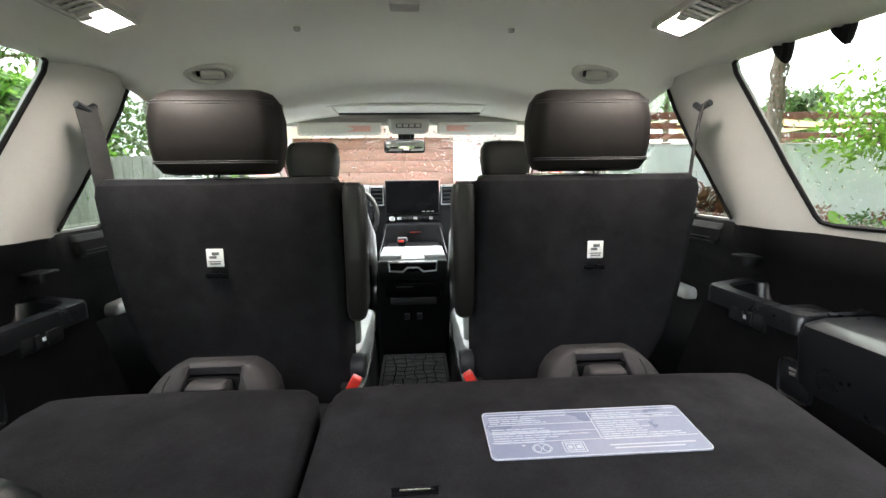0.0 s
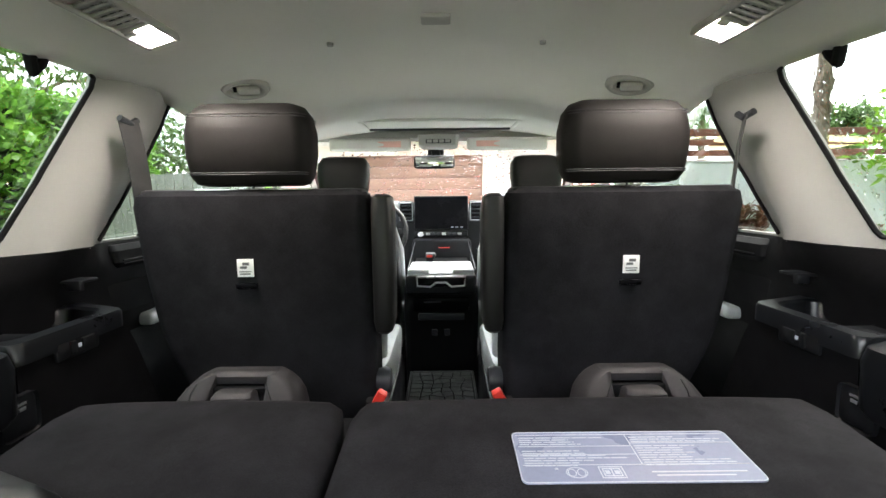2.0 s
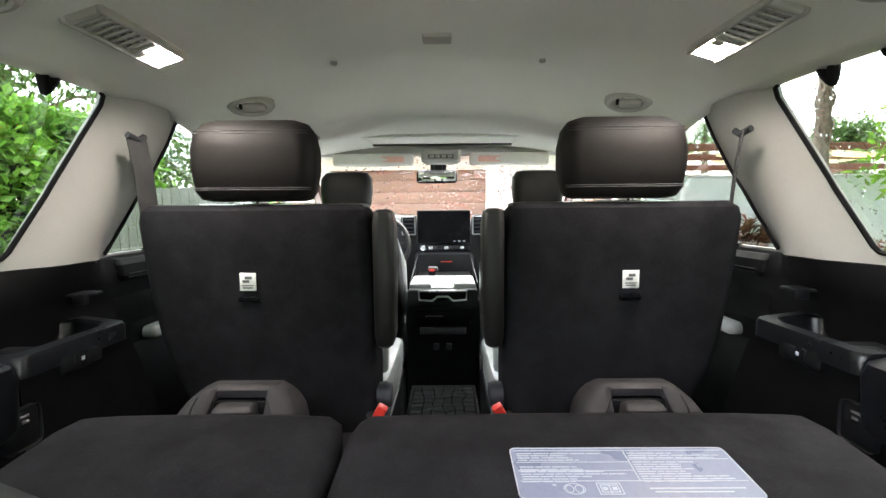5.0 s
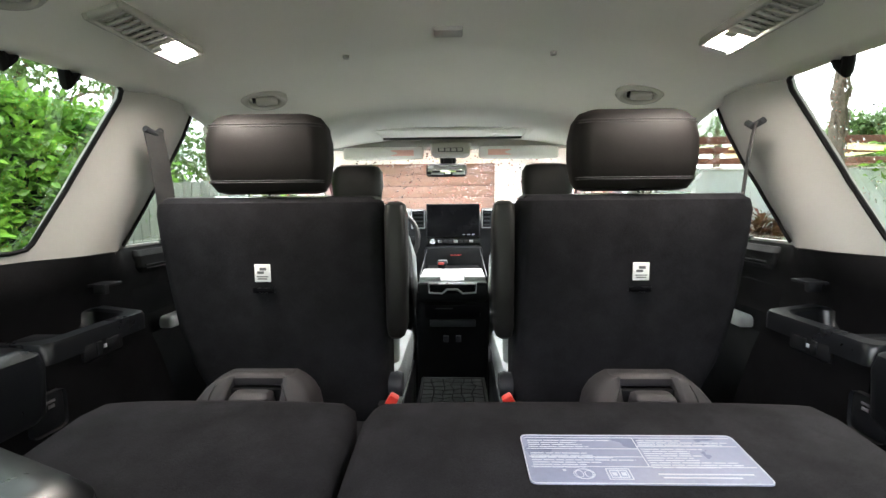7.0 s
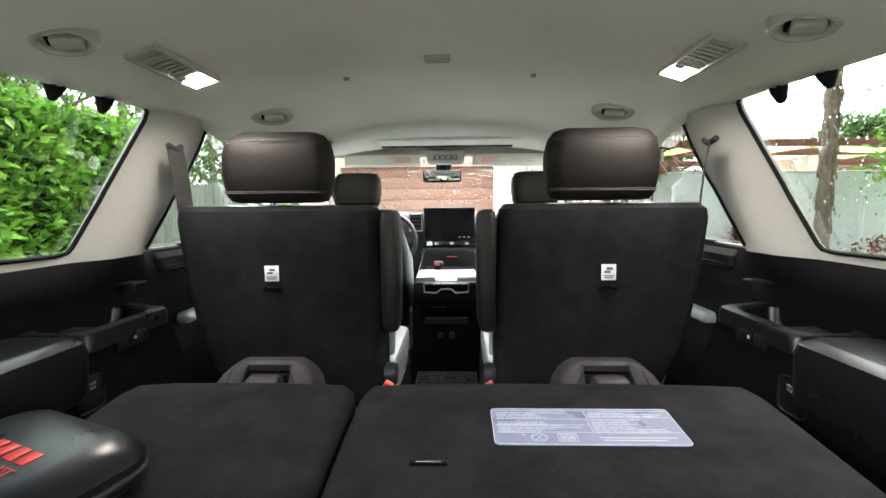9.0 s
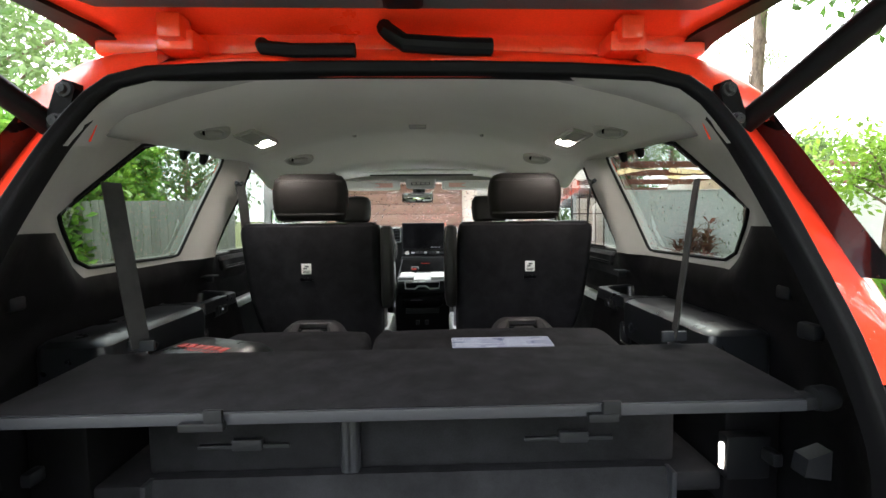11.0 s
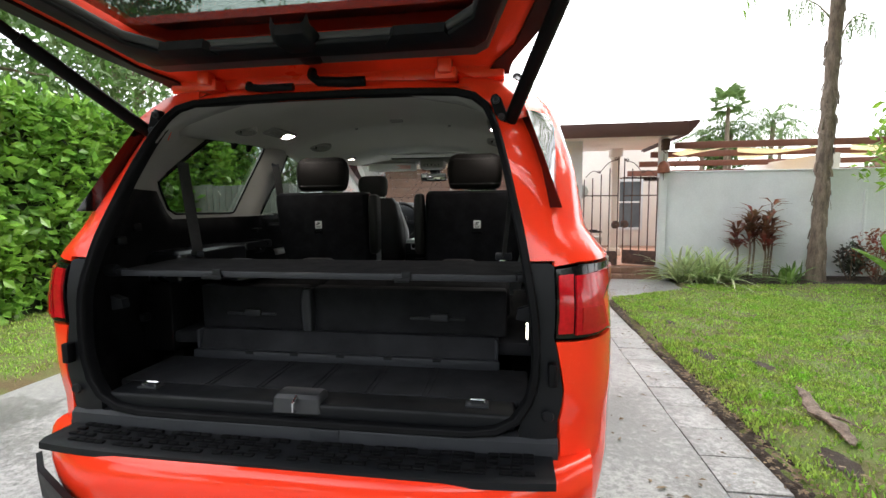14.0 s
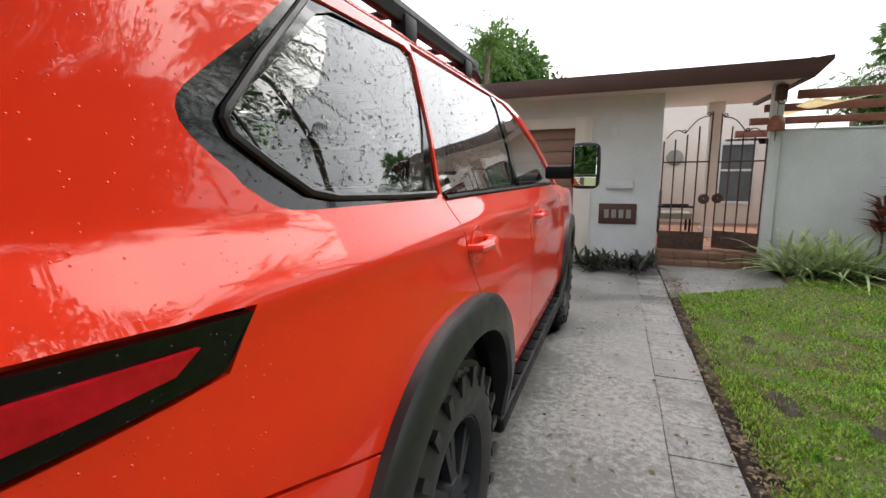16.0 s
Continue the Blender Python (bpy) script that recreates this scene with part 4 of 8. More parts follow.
def tree(name, x, y, height, crown_r, trunk_r, n, leaf, material, label, r, lean=(0, 0), crown_low=0.35, bark=BARK):
    t = thing(name, x, y, 0, label, "tree")
    bm = bmesh.new()
    top = Vector((x + lean[0], y + lean[1], height * 0.75))
    tube(bm, [Vector((x, y, -0.05)).lerp(top, f) + Vector((0.06 * math.sin(f * 7 + x), 0.06 * math.cos(f * 5 + y), 0)) for f in np.linspace(0, 1, 9)], [trunk_r * (1.15 - 0.75 * f) for f in np.linspace(0, 1, 9)], 9)
    ends = []
    for k in range(9):
        f = r.uniform(crown_low, 0.95)
        start = Vector((x, y, 0)).lerp(top, f)
        a = k * 2.4 + r.uniform(-0.4, 0.4)
        end = start + Vector((math.cos(a), math.sin(a), r.uniform(0.15, 0.7))) * crown_r * r.uniform(0.6, 1.0)
        mid = start.lerp(end, 0.5) + Vector((0, 0, 0.12 * crown_r))
        tube(bm, [start, mid, end], [trunk_r * 0.4, trunk_r * 0.25, trunk_r * 0.08], 6)
        ends += [mid, end, end.lerp(mid, 0.4)]
    ends += [top + Vector((r.gauss(0, 0.3), r.gauss(0, 0.3), r.uniform(0, 0.3))) * crown_r * 0.6 for _ in range(6)]
    part("trunk", bm, bark, t)
    vs, fs = [], []
    clumps = [e + Vector((r.gauss(0, 0.2), r.gauss(0, 0.2), r.gauss(0, 0.15))) * crown_r for e in ends for _ in range(2)]
    for _ in range(n):
        c = r.choice(clumps)
        p = c + rand_dir(r) * crown_r * 0.27 * r.random() ** 0.45
        ax = rand_dir(r, (p - c).normalized() * 0.7)
        up = rand_dir(r, (0, 0, 1.2))
        up = (up - ax * up.dot(ax)).normalized()
        leaf_quad(vs, fs, p, ax, up, leaf * r.uniform(0.7, 1.3), leaf * r.uniform(0.35, 0.55), 0.25)
    ob = raw("crown", vs, fs, material, t, smooth=False)
    ob["kind"] = "stuff"
    return t


def palm(name, x, y, height, trunk_r, fronds, flen, material, label, r, lean=(0.0, 0.0), droop=0.5, dense=26, shaggy=False):
    t = thing(name, x, y, 0, label, "palm tree")
    bm = bmesh.new()
    pts, rad = [], []
    n = 46 if shaggy else 15
    for i in range(n):
        f = i / (n - 1)
        pts.append(Vector((x + lean[0] * f**1.4, y + lean[1] * f, height * f - 0.05)))
        rad.append(trunk_r * (1.2 - 0.3 * min(1, f * 8) + (0.05 * math.sin(i * 2.1) + r.uniform(-0.06, 0.06) if shaggy else 0.08 * math.sin(i * 2.1))) * (1 - 0.25 * f))
    tube(bm, pts, rad, 14)
    if shaggy:
        for v in bm.verts:
            c = Vector((x + lean[0] * max(0, v.co.z / height) ** 1.4, y, v.co.z))
            v.co += (v.co - c) * 0.16 * noise.noise((v.co.x * 9, v.co.y * 9, v.co.z * 2.2))
    trunk = part("trunk", bm, BARK, t)
    if shaggy:
        for k in range(60):
            z, a = r.uniform(0.1, 4.6), r.uniform(0, 6.28)
            c = Vector((x + lean[0] * (z / height) ** 1.4, y, z))
            d, side = Vector((math.cos(a), math.sin(a), 0)), Vector((-math.sin(a), math.cos(a), 0))
            L, w, q = r.uniform(0.10, 0.26), r.uniform(0.03, 0.075), trunk_r * 0.90
            bm = bmesh.new()
            ribbon(bm, [c + d * (q - 0.01), c + d * (q + 0.012) + Vector((0, 0, -L * 0.5)), c + d * (q + r.uniform(0.0, 0.03)) + side * r.uniform(-0.03, 0.03) + Vector((0, 0, -L))], w, 0.006, side)
            part("bark_flake", bm, BARK_DARK if k % 3 else BARK, trunk)
        for k in range(5):
            a, z = 2.1 * k + 0.5, 3.9 + 0.35 * k
            c = Vector((x + lean[0] * (z / height) ** 1.4, y, z))
            d = Vector((math.cos(a), math.sin(a) * 0.7, 0))
            L = r.uniform(0.6, 1.1)
            bm = bmesh.new()
            arc = [c + d * L * f + Vector((0, 0, 0.75 * math.sin(f * 2.2) * L)) for f in np.linspace(0, 1, 9)]
            tube(bm, arc, [0.016 - 0.0014 * i for i in range(9)], 5)
            stalk = part("fruit_stalk", bm, BARK, t, "dry hanging fruit stalk")
            vs, fs = [], []
            for _ in range(60):
                p = arc[r.randrange(2, 9)] + Vector((r.gauss(0, 0.03), r.gauss(0, 0.03), 0))
                at = p.copy()
                for _ in range(r.randrange(4, 10)):
                    ax = Vector((r.gauss(0, 0.35), r.gauss(0, 0.35), -1)).normalized()
                    up = Vector((0, 1, 0)) - ax * ax.y
                    leaf_quad(vs, fs, at, ax, up.normalized(), 0.055, 0.018, 0.3)
                    at = at + ax * 0.05
            ob = raw("fringe", vs, fs, PALM_LEAF, stalk, smooth=False)
            ob["kind"] = "stuff"
    top = pts[-1]
    vs, fs = [], []
    for k in range(fronds):
        a = k * 2.399 + r.uniform(-0.2, 0.2)
        el = 1.35 - 1.75 * ((k + 0.5) / fronds) ** 0.8 + r.uniform(-0.12, 0.12)
        d = Vector((math.cos(a), math.sin(a), 0))
        L = flen * r.uniform(0.8, 1.1)
        spine = []
        for i in range(dense):
            f = i / (dense - 1)
            spine.append(top + d * L * (f * math.cos(el) + 0.22 * f * f * math.sin(max(el, 0))) + Vector((0, 0, L * (f * math.sin(el) - droop * f**2.2))))
        side = d.cross(Vector((0, 0, 1)))
        for i in range(1, dense):
            p, f = spine[i], i / (dense - 1)
            tan = (spine[i] - spine[i - 1]).normalized()
            w = 0.02
            j = len(vs)
            vs += [spine[i - 1] + side * w * (1 - f), spine[i - 1] - side * w * (1 - f), p - side * w * (1 - f), p + side * w * (1 - f)]
            fs.append((j, j + 1, j + 2, j + 3))
            for s in (-1, 1):
                ax = (side * s * 0.8 + tan * 0.75 + Vector((0, 0, r.uniform(-0.7, 0.25)))).normalized()
                upv = (Vector((0, 0, 1)) - ax * ax.z).normalized()
                leaf_quad(vs, fs, p, ax, upv, L * r.uniform(0.24, 0.34) * (1 - 0.75 * abs(f - 0.35)), 0.04 * flen / 1.6, 0.35)
    ob = raw("crown", vs, fs, material, t, smooth=False)
    ob["kind"] = "stuff"
    return t


def fan_palm(name, x, y, height, trunk_r, fronds, flen, material, label, r):
    """A palm with stiff round leaves, each a fan of pointed blades on a long stalk."""
    t = thing(name, x, y, 0, label, "palm tree")
    bm = bmesh.new()
    tube(bm, [(x, y, height * f - 0.05) for f in np.linspace(0, 1, 12)], [trunk_r * (1.1 - 0.3 * f) for f in np.linspace(0, 1, 12)], 12)
    part("trunk", bm, BARK, t)
    top = Vector((x, y, height))
    vs, fs = [], []
    for k in range(fronds):
        a = k * 2.399 + r.uniform(-0.2, 0.2)
        el = 1.25 - 1.9 * (k + 0.5) / fronds + r.uniform(-0.1, 0.1)
        ax = Vector((math.cos(a) * math.cos(el), math.sin(a) * math.cos(el), math.sin(el)))
        side = Vector((-math.sin(a), math.cos(a), 0))
        up = side.cross(ax) * -1
        root = top + ax * flen * r.uniform(0.4, 0.6)
        j = len(vs)
        vs += [top + side * 0.025, top - side * 0.025, root - side * 0.02, root + side * 0.02]
        fs.append((j, j + 1, j + 2, j + 3))
        for i in range(15):
            b = -1.75 + 3.5 * i / 14
            blade = (ax * math.cos(b) + side * math.sin(b) - Vector((0, 0, 0.28 * abs(math.sin(b)) + 0.12))).normalized()
            face = up - blade * up.dot(blade)
            leaf_quad(vs, fs, root, blade, face.normalized(), flen * r.uniform(0.5, 0.62) * (1 - 0.12 * abs(b)), 0.13, 0.3)
    ob = raw("crown", vs, fs, material, t, smooth=False)
    ob["kind"] = "stuff"
    return t


palm("palm_tree", 5.80, 7.35, 7.7, 0.128, 22, 2.3, PALM_LEAF, "tall slim palm with shaggy grey-brown trunk by the wall", random.Random(31), (0.12, 0.0), 0.6, shaggy=True)
# far crowns take the leaf colour that has haze painted in
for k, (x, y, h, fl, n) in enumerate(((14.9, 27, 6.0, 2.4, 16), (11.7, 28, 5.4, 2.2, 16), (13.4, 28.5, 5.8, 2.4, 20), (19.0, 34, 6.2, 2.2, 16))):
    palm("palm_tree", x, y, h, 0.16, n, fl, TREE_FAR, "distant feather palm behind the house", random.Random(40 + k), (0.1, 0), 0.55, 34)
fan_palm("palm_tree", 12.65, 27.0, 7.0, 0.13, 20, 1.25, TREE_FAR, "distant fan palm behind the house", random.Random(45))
tree("far_tree", 13.2, 29.5, 6.2, 1.5, 0.16, 5000, 0.3, TREE_LEAF, "dark green crown between the distant palms", random.Random(46), crown_low=0.3)
palm("palm_tree", -3.5, 17.0, 6.1, 0.13, 30, 1.7, PALM_LEAF, "yellow-green palm behind the garage", random.Random(50), (0.2, 0), 0.4, 20)
palm("palm_tree", 2.6, 34.0, 7.2, 0.15, 12, 2.0, TREE_FAR, "distant palm over the roof", random.Random(51), (0.2, 0), 0.4, 16)
tree("shade_tree", -4.5, 24.0, 9.0, 3.0, 0.28, 16000, 0.34, TREE_LEAF, "broad dark green tree behind the garage", random.Random(60))
tree("shade_tree", -9.5, 5.0, 8.0, 3.6, 0.16, 8000, 0.22, TREE_LEAF, "loose leafy tree behind the hedge", random.Random(61), crown_low=0.5)
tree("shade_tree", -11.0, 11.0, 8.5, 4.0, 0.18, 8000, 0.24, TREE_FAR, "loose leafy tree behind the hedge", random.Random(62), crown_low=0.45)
tree("shade_tree", -9.5, 0.0, 7.5, 3.4, 0.16, 6000, 0.22, TREE_LEAF, "loose leafy tree behind the hedge", random.Random(63), crown_low=0.5)
tree("shade_tree", -7.8, 14.5, 6.5, 2.6, 0.14, 5000, 0.2, TREE_FAR, "tree beyond the board fence", random.Random(64), crown_low=0.3)
palm("palm_tree", -7.2, 9.8, 4.2, 0.12, 13, 1.7, PALM_LEAF, "feathery yellow-green palm beyond the hedge", random.Random(52), (0.1, 0), 0.4, 20)
tree("garden_tree", 7.3, 6.35, 3.2, 1.15, 0.06, 2200, 0.14, leaf_mat("bright_young_leaf", (0.22, 0.36, 0.05), (0.14, 0.28, 0.03), 0.4, 0.35), "small garden tree with bright yellow-green leaves", random.Random(65), crown_low=0.6)
tree("shade_tree", 14.6, 4.6, 12.0, 4.2, 0.2, 24000, 0.24, TREE_LEAF, "tall leafy tree at the end of the lawn", random.Random(74), crown_low=0.4)
tree("shade_tree", 9.0, 2.9, 10.5, 3.6, 0.18, 17000, 0.2, TREE_LEAF, "leafy tree at the side of the lawn", random.Random(76), crown_low=0.4)
tree("shade_tree", 6.6, -2.6, 10.0, 4.4, 0.26, 22000, 0.26, TREE_LEAF, "broad tree leaning over the drive", random.Random(75), lean=(-1.6, 0.8), crown_low=0.62)
tree("shade_tree", 9.0, -3.6, 8.0, 3.6, 0.22, 16000, 0.24, TREE_LEAF, "broad tree over the lawn beside the drive", random.Random(71), crown_low=0.3)
tree("shade_tree", 9.6, 0.4, 9.0, 4.0, 0.24, 15000, 0.22, TREE_LEAF, "broad tree over the lawn beside the drive", random.Random(70), crown_low=0.45)
for k, x in enumerate((-14.0, -7.5, -1.0, 5.0, 11.5)):
    tree("street_tree", x, -27.0 - (k % 2), 7.0, 4.6, 0.14, 11000, 0.45, TREE_LEAF, "dense dark green trees across the street", random.Random(90 + k), crown_low=0.05)
for k, (x, y) in enumerate(((1.3, -16.0), (4.6, -12.5), (7.6, -11.5))):
    tree("street_tree", x, y, 7.5, 3.0, 0.16, 9000, 0.34, TREE_LEAF, "dense dark green tree by the end of the drive", random.Random(110 + k), crown_low=0.05)
tree("far_tree", 20.5, 24, 6.6, 2.0, 0.2, 5000, 0.3, TREE_FAR, "distant tree behind the wall with haze-paled leaves", random.Random(66))
tree("far_tree", 30, 20, 7.0, 3.2, 0.2, 4000, 0.3, TREE_FAR, "distant tree behind the wall with haze-paled leaves", random.Random(67))


def strap_plant(name, x, y, z, n, length, width, material, label, r, up=1.0):
    p = thing(name, x, y, z, label, "plant")
    vs, fs = [], []
    for k in range(n):
        a, el = r.uniform(0, 6.28), r.uniform(0.35, 1.35) * up
        d = Vector((math.cos(a), math.sin(a), 0))
        L = length * r.uniform(0.6, 1.1)
        at = Vector((x + r.gauss(0, 0.06), y + r.gauss(0, 0.06), z))
        side = d.cross(Vector((0, 0, 1)))
        rows = 7
        i0 = len(vs)
        for i in range(rows + 1):
            f = i / rows
            c = at + d * L * f * math.cos(el) + Vector((0, 0, L * (f * math.sin(el) - 0.45 * f * f)))
            c.z = max(c.z, 0.02)
            w = width * (1 - f**2) * (0.6 + 0.8 * min(f * 3, 1)) / 1.4 + 0.001
            vs += [c + side * w / 2, c - Vector((0, 0, w * 0.15)), c - side * w / 2]
        for i in range(rows):
            for j in range(2):
                q = i0 + i * 3 + j
                fs.append((q, q + 1, q + 4, q + 3))
    ob = raw("leaves", vs, fs, material, p, smooth=True)
    return p


pr = random.Random(80)
for x, y, n in ((3.55, 7.05, 70), (3.9, 6.95, 80), (4.25, 7.1, 70), (3.75, 7.35, 50)):
    strap_plant("spider_plant", x, y, 0.05, n - 8, 1.15, 0.05, STRAP_LEAF, "clump of arching pale green strap leaves", pr, 1.0)
for x, y in ((0.95, 7.1), (1.25, 7.15), (1.5, 7.05), (1.75, 7.15), (1.1, 6.85), (1.65, 6.9)):
    strap_plant("bromeliad", x, y, 0.0, 34, 0.56, 0.065, DARK_LEAF, "dark green bromeliad rosette by the wall", pr, 1.1)
for x, y, h in ((4.75, 7.4, 1.1), (5.12, 7.45, 1.38), (4.95, 7.3, 0.95), (4.6, 7.5, 0.95), (4.84, 7.45, 1.2), (5.02, 7.35, 1.1)):
    c = thing("cordyline", x, y, 0.05, "red and bronze leaved cordyline cane", "plant", "cordyline canes")
    bm = bmesh.new()
    tube(bm, [(x, y, 0), (x + 0.03, y, h * 0.5), (x, y + 0.02, h)], [0.02, 0.016, 0.01], 6)
    part("stem", bm, BARK, c)
    vs, fs = [], []
    for k in range(30):
        f = pr.uniform(0.4, 1.0) ** 0.7
        a = pr.uniform(0, 6.28)
        ax = Vector((math.cos(a), math.sin(a), pr.uniform(0.2, 1.2))).normalized()
        up = (Vector((0, 0, 1)) - ax * ax.z).normalized()
        leaf_quad(vs, fs, Vector((x, y, h * f)), ax, up, pr.uniform(0.24, 0.42), 0.08, 0.5)
    raw("leaves", vs, fs, RED_LEAF, c, smooth=False)
for x, y in ((5.3, 7.2), (5.15, 7.0)):
    strap_plant("sword_plant", x, y, 0.05, 16, 0.75, 0.06, PALM_LEAF, "upright green sword-leaved plant", pr, 1.25)


def shrub(x, y, w, h, n, leaf, material, label, r):
    s = thing("shrub", x, y, 0.05, label, "shrub")
    for k in range(6):
        bm = bmesh.new()
        a = k * 1.05
        tube(bm, [(x, y, 0), (x + 0.3 * w * math.cos(a), y + 0.3 * w * math.sin(a), h * 0.5), (x + 0.45 * w * math.cos(a), y + 0.4 * w * math.sin(a), h * 0.9)], [0.015, 0.01, 0.004], 5)
        part("stem", bm, BARK, s)
    vs, fs = [], []
    for _ in range(n):
        d = rand_dir(r)
        p = Vector((x + d.x * w * 0.5 * r.random() ** 0.5, y + d.y * w * 0.45 * r.random() ** 0.5, 0.1 + h * (0.5 + 0.5 * d.z * r.random() ** 0.4)))
        ax = rand_dir(r, (0, 0, 0.5))
        up = rand_dir(r, (0, 0, 1.2))
        up = (up - ax * up.dot(ax)).normalized()
        leaf_quad(vs, fs, p, ax, up, leaf * r.uniform(0.7, 1.3), leaf * 0.45, 0.3)
    ob = raw("leaves", vs, fs, material, s, smooth=False)
    ob["kind"] = "stuff"
    return s


for x, y, w, h, m in ((6.7, 7.3, 0.9, 0.85, RED_LEAF), (7.4, 7.25, 0.9, 0.75, TREE_LEAF), (8.1, 7.3, 1.0, 0.8, RED_LEAF), (9.0, 7.3, 1.1, 0.8, TREE_LEAF), (6.4, 7.45, 0.5, 0.6, DARK_LEAF), (10.2, 7.2, 1.3, 0.9, TREE_LEAF)):
    shrub(x, y, w, h, 420, 0.09, m, "low leafy shrub with bronze and green leaves", pr)
for x, y in ((6.35, 6.25), (7.0, 5.9), (7.5, 6.2)):
    b = thing("banana_plant", x, y, 0.05, "broad-leaved green banana-like plant", "plant", "broad-leaved plants")
    vs, fs = [], []
    for k in range(9):
        a, el = k * 0.75 + x, pr.uniform(0.7, 1.25)
        d = Vector((math.cos(a), math.sin(a), 0))
        side = d.cross(Vector((0, 0, 1)))
        L, i0 = pr.uniform(0.8, 1.25), len(vs)
        for i in range(9):
            f = i / 8
            c = Vector((x, y, 0.05)) + d * L * f * math.cos(el) + Vector((0, 0, L * (1.1 * f * math.sin(el) - 0.35 * f * f)))
            w = 0.02 if f < 0.35 else 0.27 * math.sin(math.pi * min(1, (f - 0.33) / 0.69)) ** 0.7 + 0.01
            vs += [c + side * w / 2 + Vector((0, 0, 0.06 * w)), c, c - side * w / 2 + Vector((0, 0, 0.06 * w))]
        for i in range(8):
            for j in range(2):
                q = i0 + i * 3 + j
                fs.append((q, q + 1, q + 4, q + 3))
    raw("leaves", vs, fs, HEDGE, b, smooth=True)

# ---- the car ----
car = thing("car", 0, 2.5, 0, "bright orange-red large sport utility vehicle with its tailgate raised", "car")
X, Y = at_x, at_y
C = -CORNER
WHEELS = ((1.15, 0.42), (4.23, 0.42))


def arch(y, z, r, a0, a1, n=16):
    return [at_y(y + r * math.cos(radians(a0 + (a1 - a0) * i / n)), max(0.42, z + r * math.sin(radians(a0 + (a1 - a0) * i / n)))) for i in range(n + 1)]


rear_edge = [(C, z) for z in np.linspace(1.235, 1.835, 13)]
lamp_gap = [X(0.756, 1.222), Y(0.05, 1.232), Y(0.25, 1.232), Y(0.425, 1.223), Y(0.376, 1.150), Y(0.13, 1.129), Y(0.107, 1.115), Y(0.13, 1.04)]
seam = [(-0.125, 1.024), (0.1, 0.945), Y(0.69, 0.868)]
QUARTER_GLASS = [Y(0.434, 1.497), Y(0.421, 1.483), Y(0.415, 1.468), Y(0.417, 1.452), Y(0.428, 1.434), Y(0.458, 1.406), Y(0.494, 1.371), Y(0.530, 1.346), Y(0.552, 1.335), Y(0.58, 1.329), Y(0.633, 1.326), Y(0.90, 1.322), Y(1.165, 1.318), Y(1.20, 1.33), Y(1.27, 1.735), Y(1.24, 1.752), Y(0.80, 1.735), Y(0.715, 1.705), Y(0.54, 1.572)]
quarter = ([X(0.756, 1.237)] + rear_edge[::1] + [Y(1.3, 1.842), Y(2.55, 1.842), Y(3.15, 1.62), Y(3.78, 1.31), Y(3.70, 1.31), Y(3.08, 1.583), Y(2.52, 1.772), Y(1.31, 1.775), Y(1.285, 1.74),
           Y(1.215, 1.322), Y(1.195, 1.25), Y(1.34, 1.0)] + arch(1.15, 0.42, 0.61, 72, 133) + seam[::-1] + lamp_gap[::-1])
low_bumper = [X(0.762, 1.018), (-0.125, 1.018), (0.1, 0.938), Y(0.69, 0.862)] + arch(1.15, 0.42, 0.61, 135, 178, 8) + [Y(0.5, 0.42), Y(0.25, 0.42), X(0.80, 0.42), X(0.775, 0.62), X(0.778, 0.75)]
rear_door = [Y(1.221, 1.322), Y(1.201, 1.25), Y(1.345, 1.0)] + arch(1.15, 0.42, 0.61, 70, 30, 6) + [Y(1.72, 0.50), Y(2.27, 0.50), Y(2.285, 1.322)]
front_door = [Y(2.292, 1.322), Y(2.277, 0.50), Y(3.40, 0.50), Y(3.45, 0.9), Y(3.48, 1.31), Y(3.3, 1.322)]
fender = [Y(3.487, 1.31), Y(3.457, 0.9), Y(3.42, 0.55)] + arch(4.23, 0.42, 0.56, 165, 10, 14) + [Y(4.95, 0.55), Y(4.98, 0.8), Y(4.95, 1.12), Y(4.4, 1.24), Y(3.75, 1.30)]
REAR_GLASS = [Y(1.235, 1.328), Y(1.305, 1.74), Y(1.335, 1.766), Y(2.20, 1.766), Y(2.24, 1.75), Y(2.245, 1.328)]
FRONT_GLASS = [Y(2.335, 1.328), Y(2.335, 1.76), Y(2.50, 1.762), Y(3.06, 1.578), Y(3.56, 1.328)]
B_POST = [Y(2.25, 1.328), Y(2.25, 1.766), Y(2.33, 1.766), Y(2.33, 1.328)]

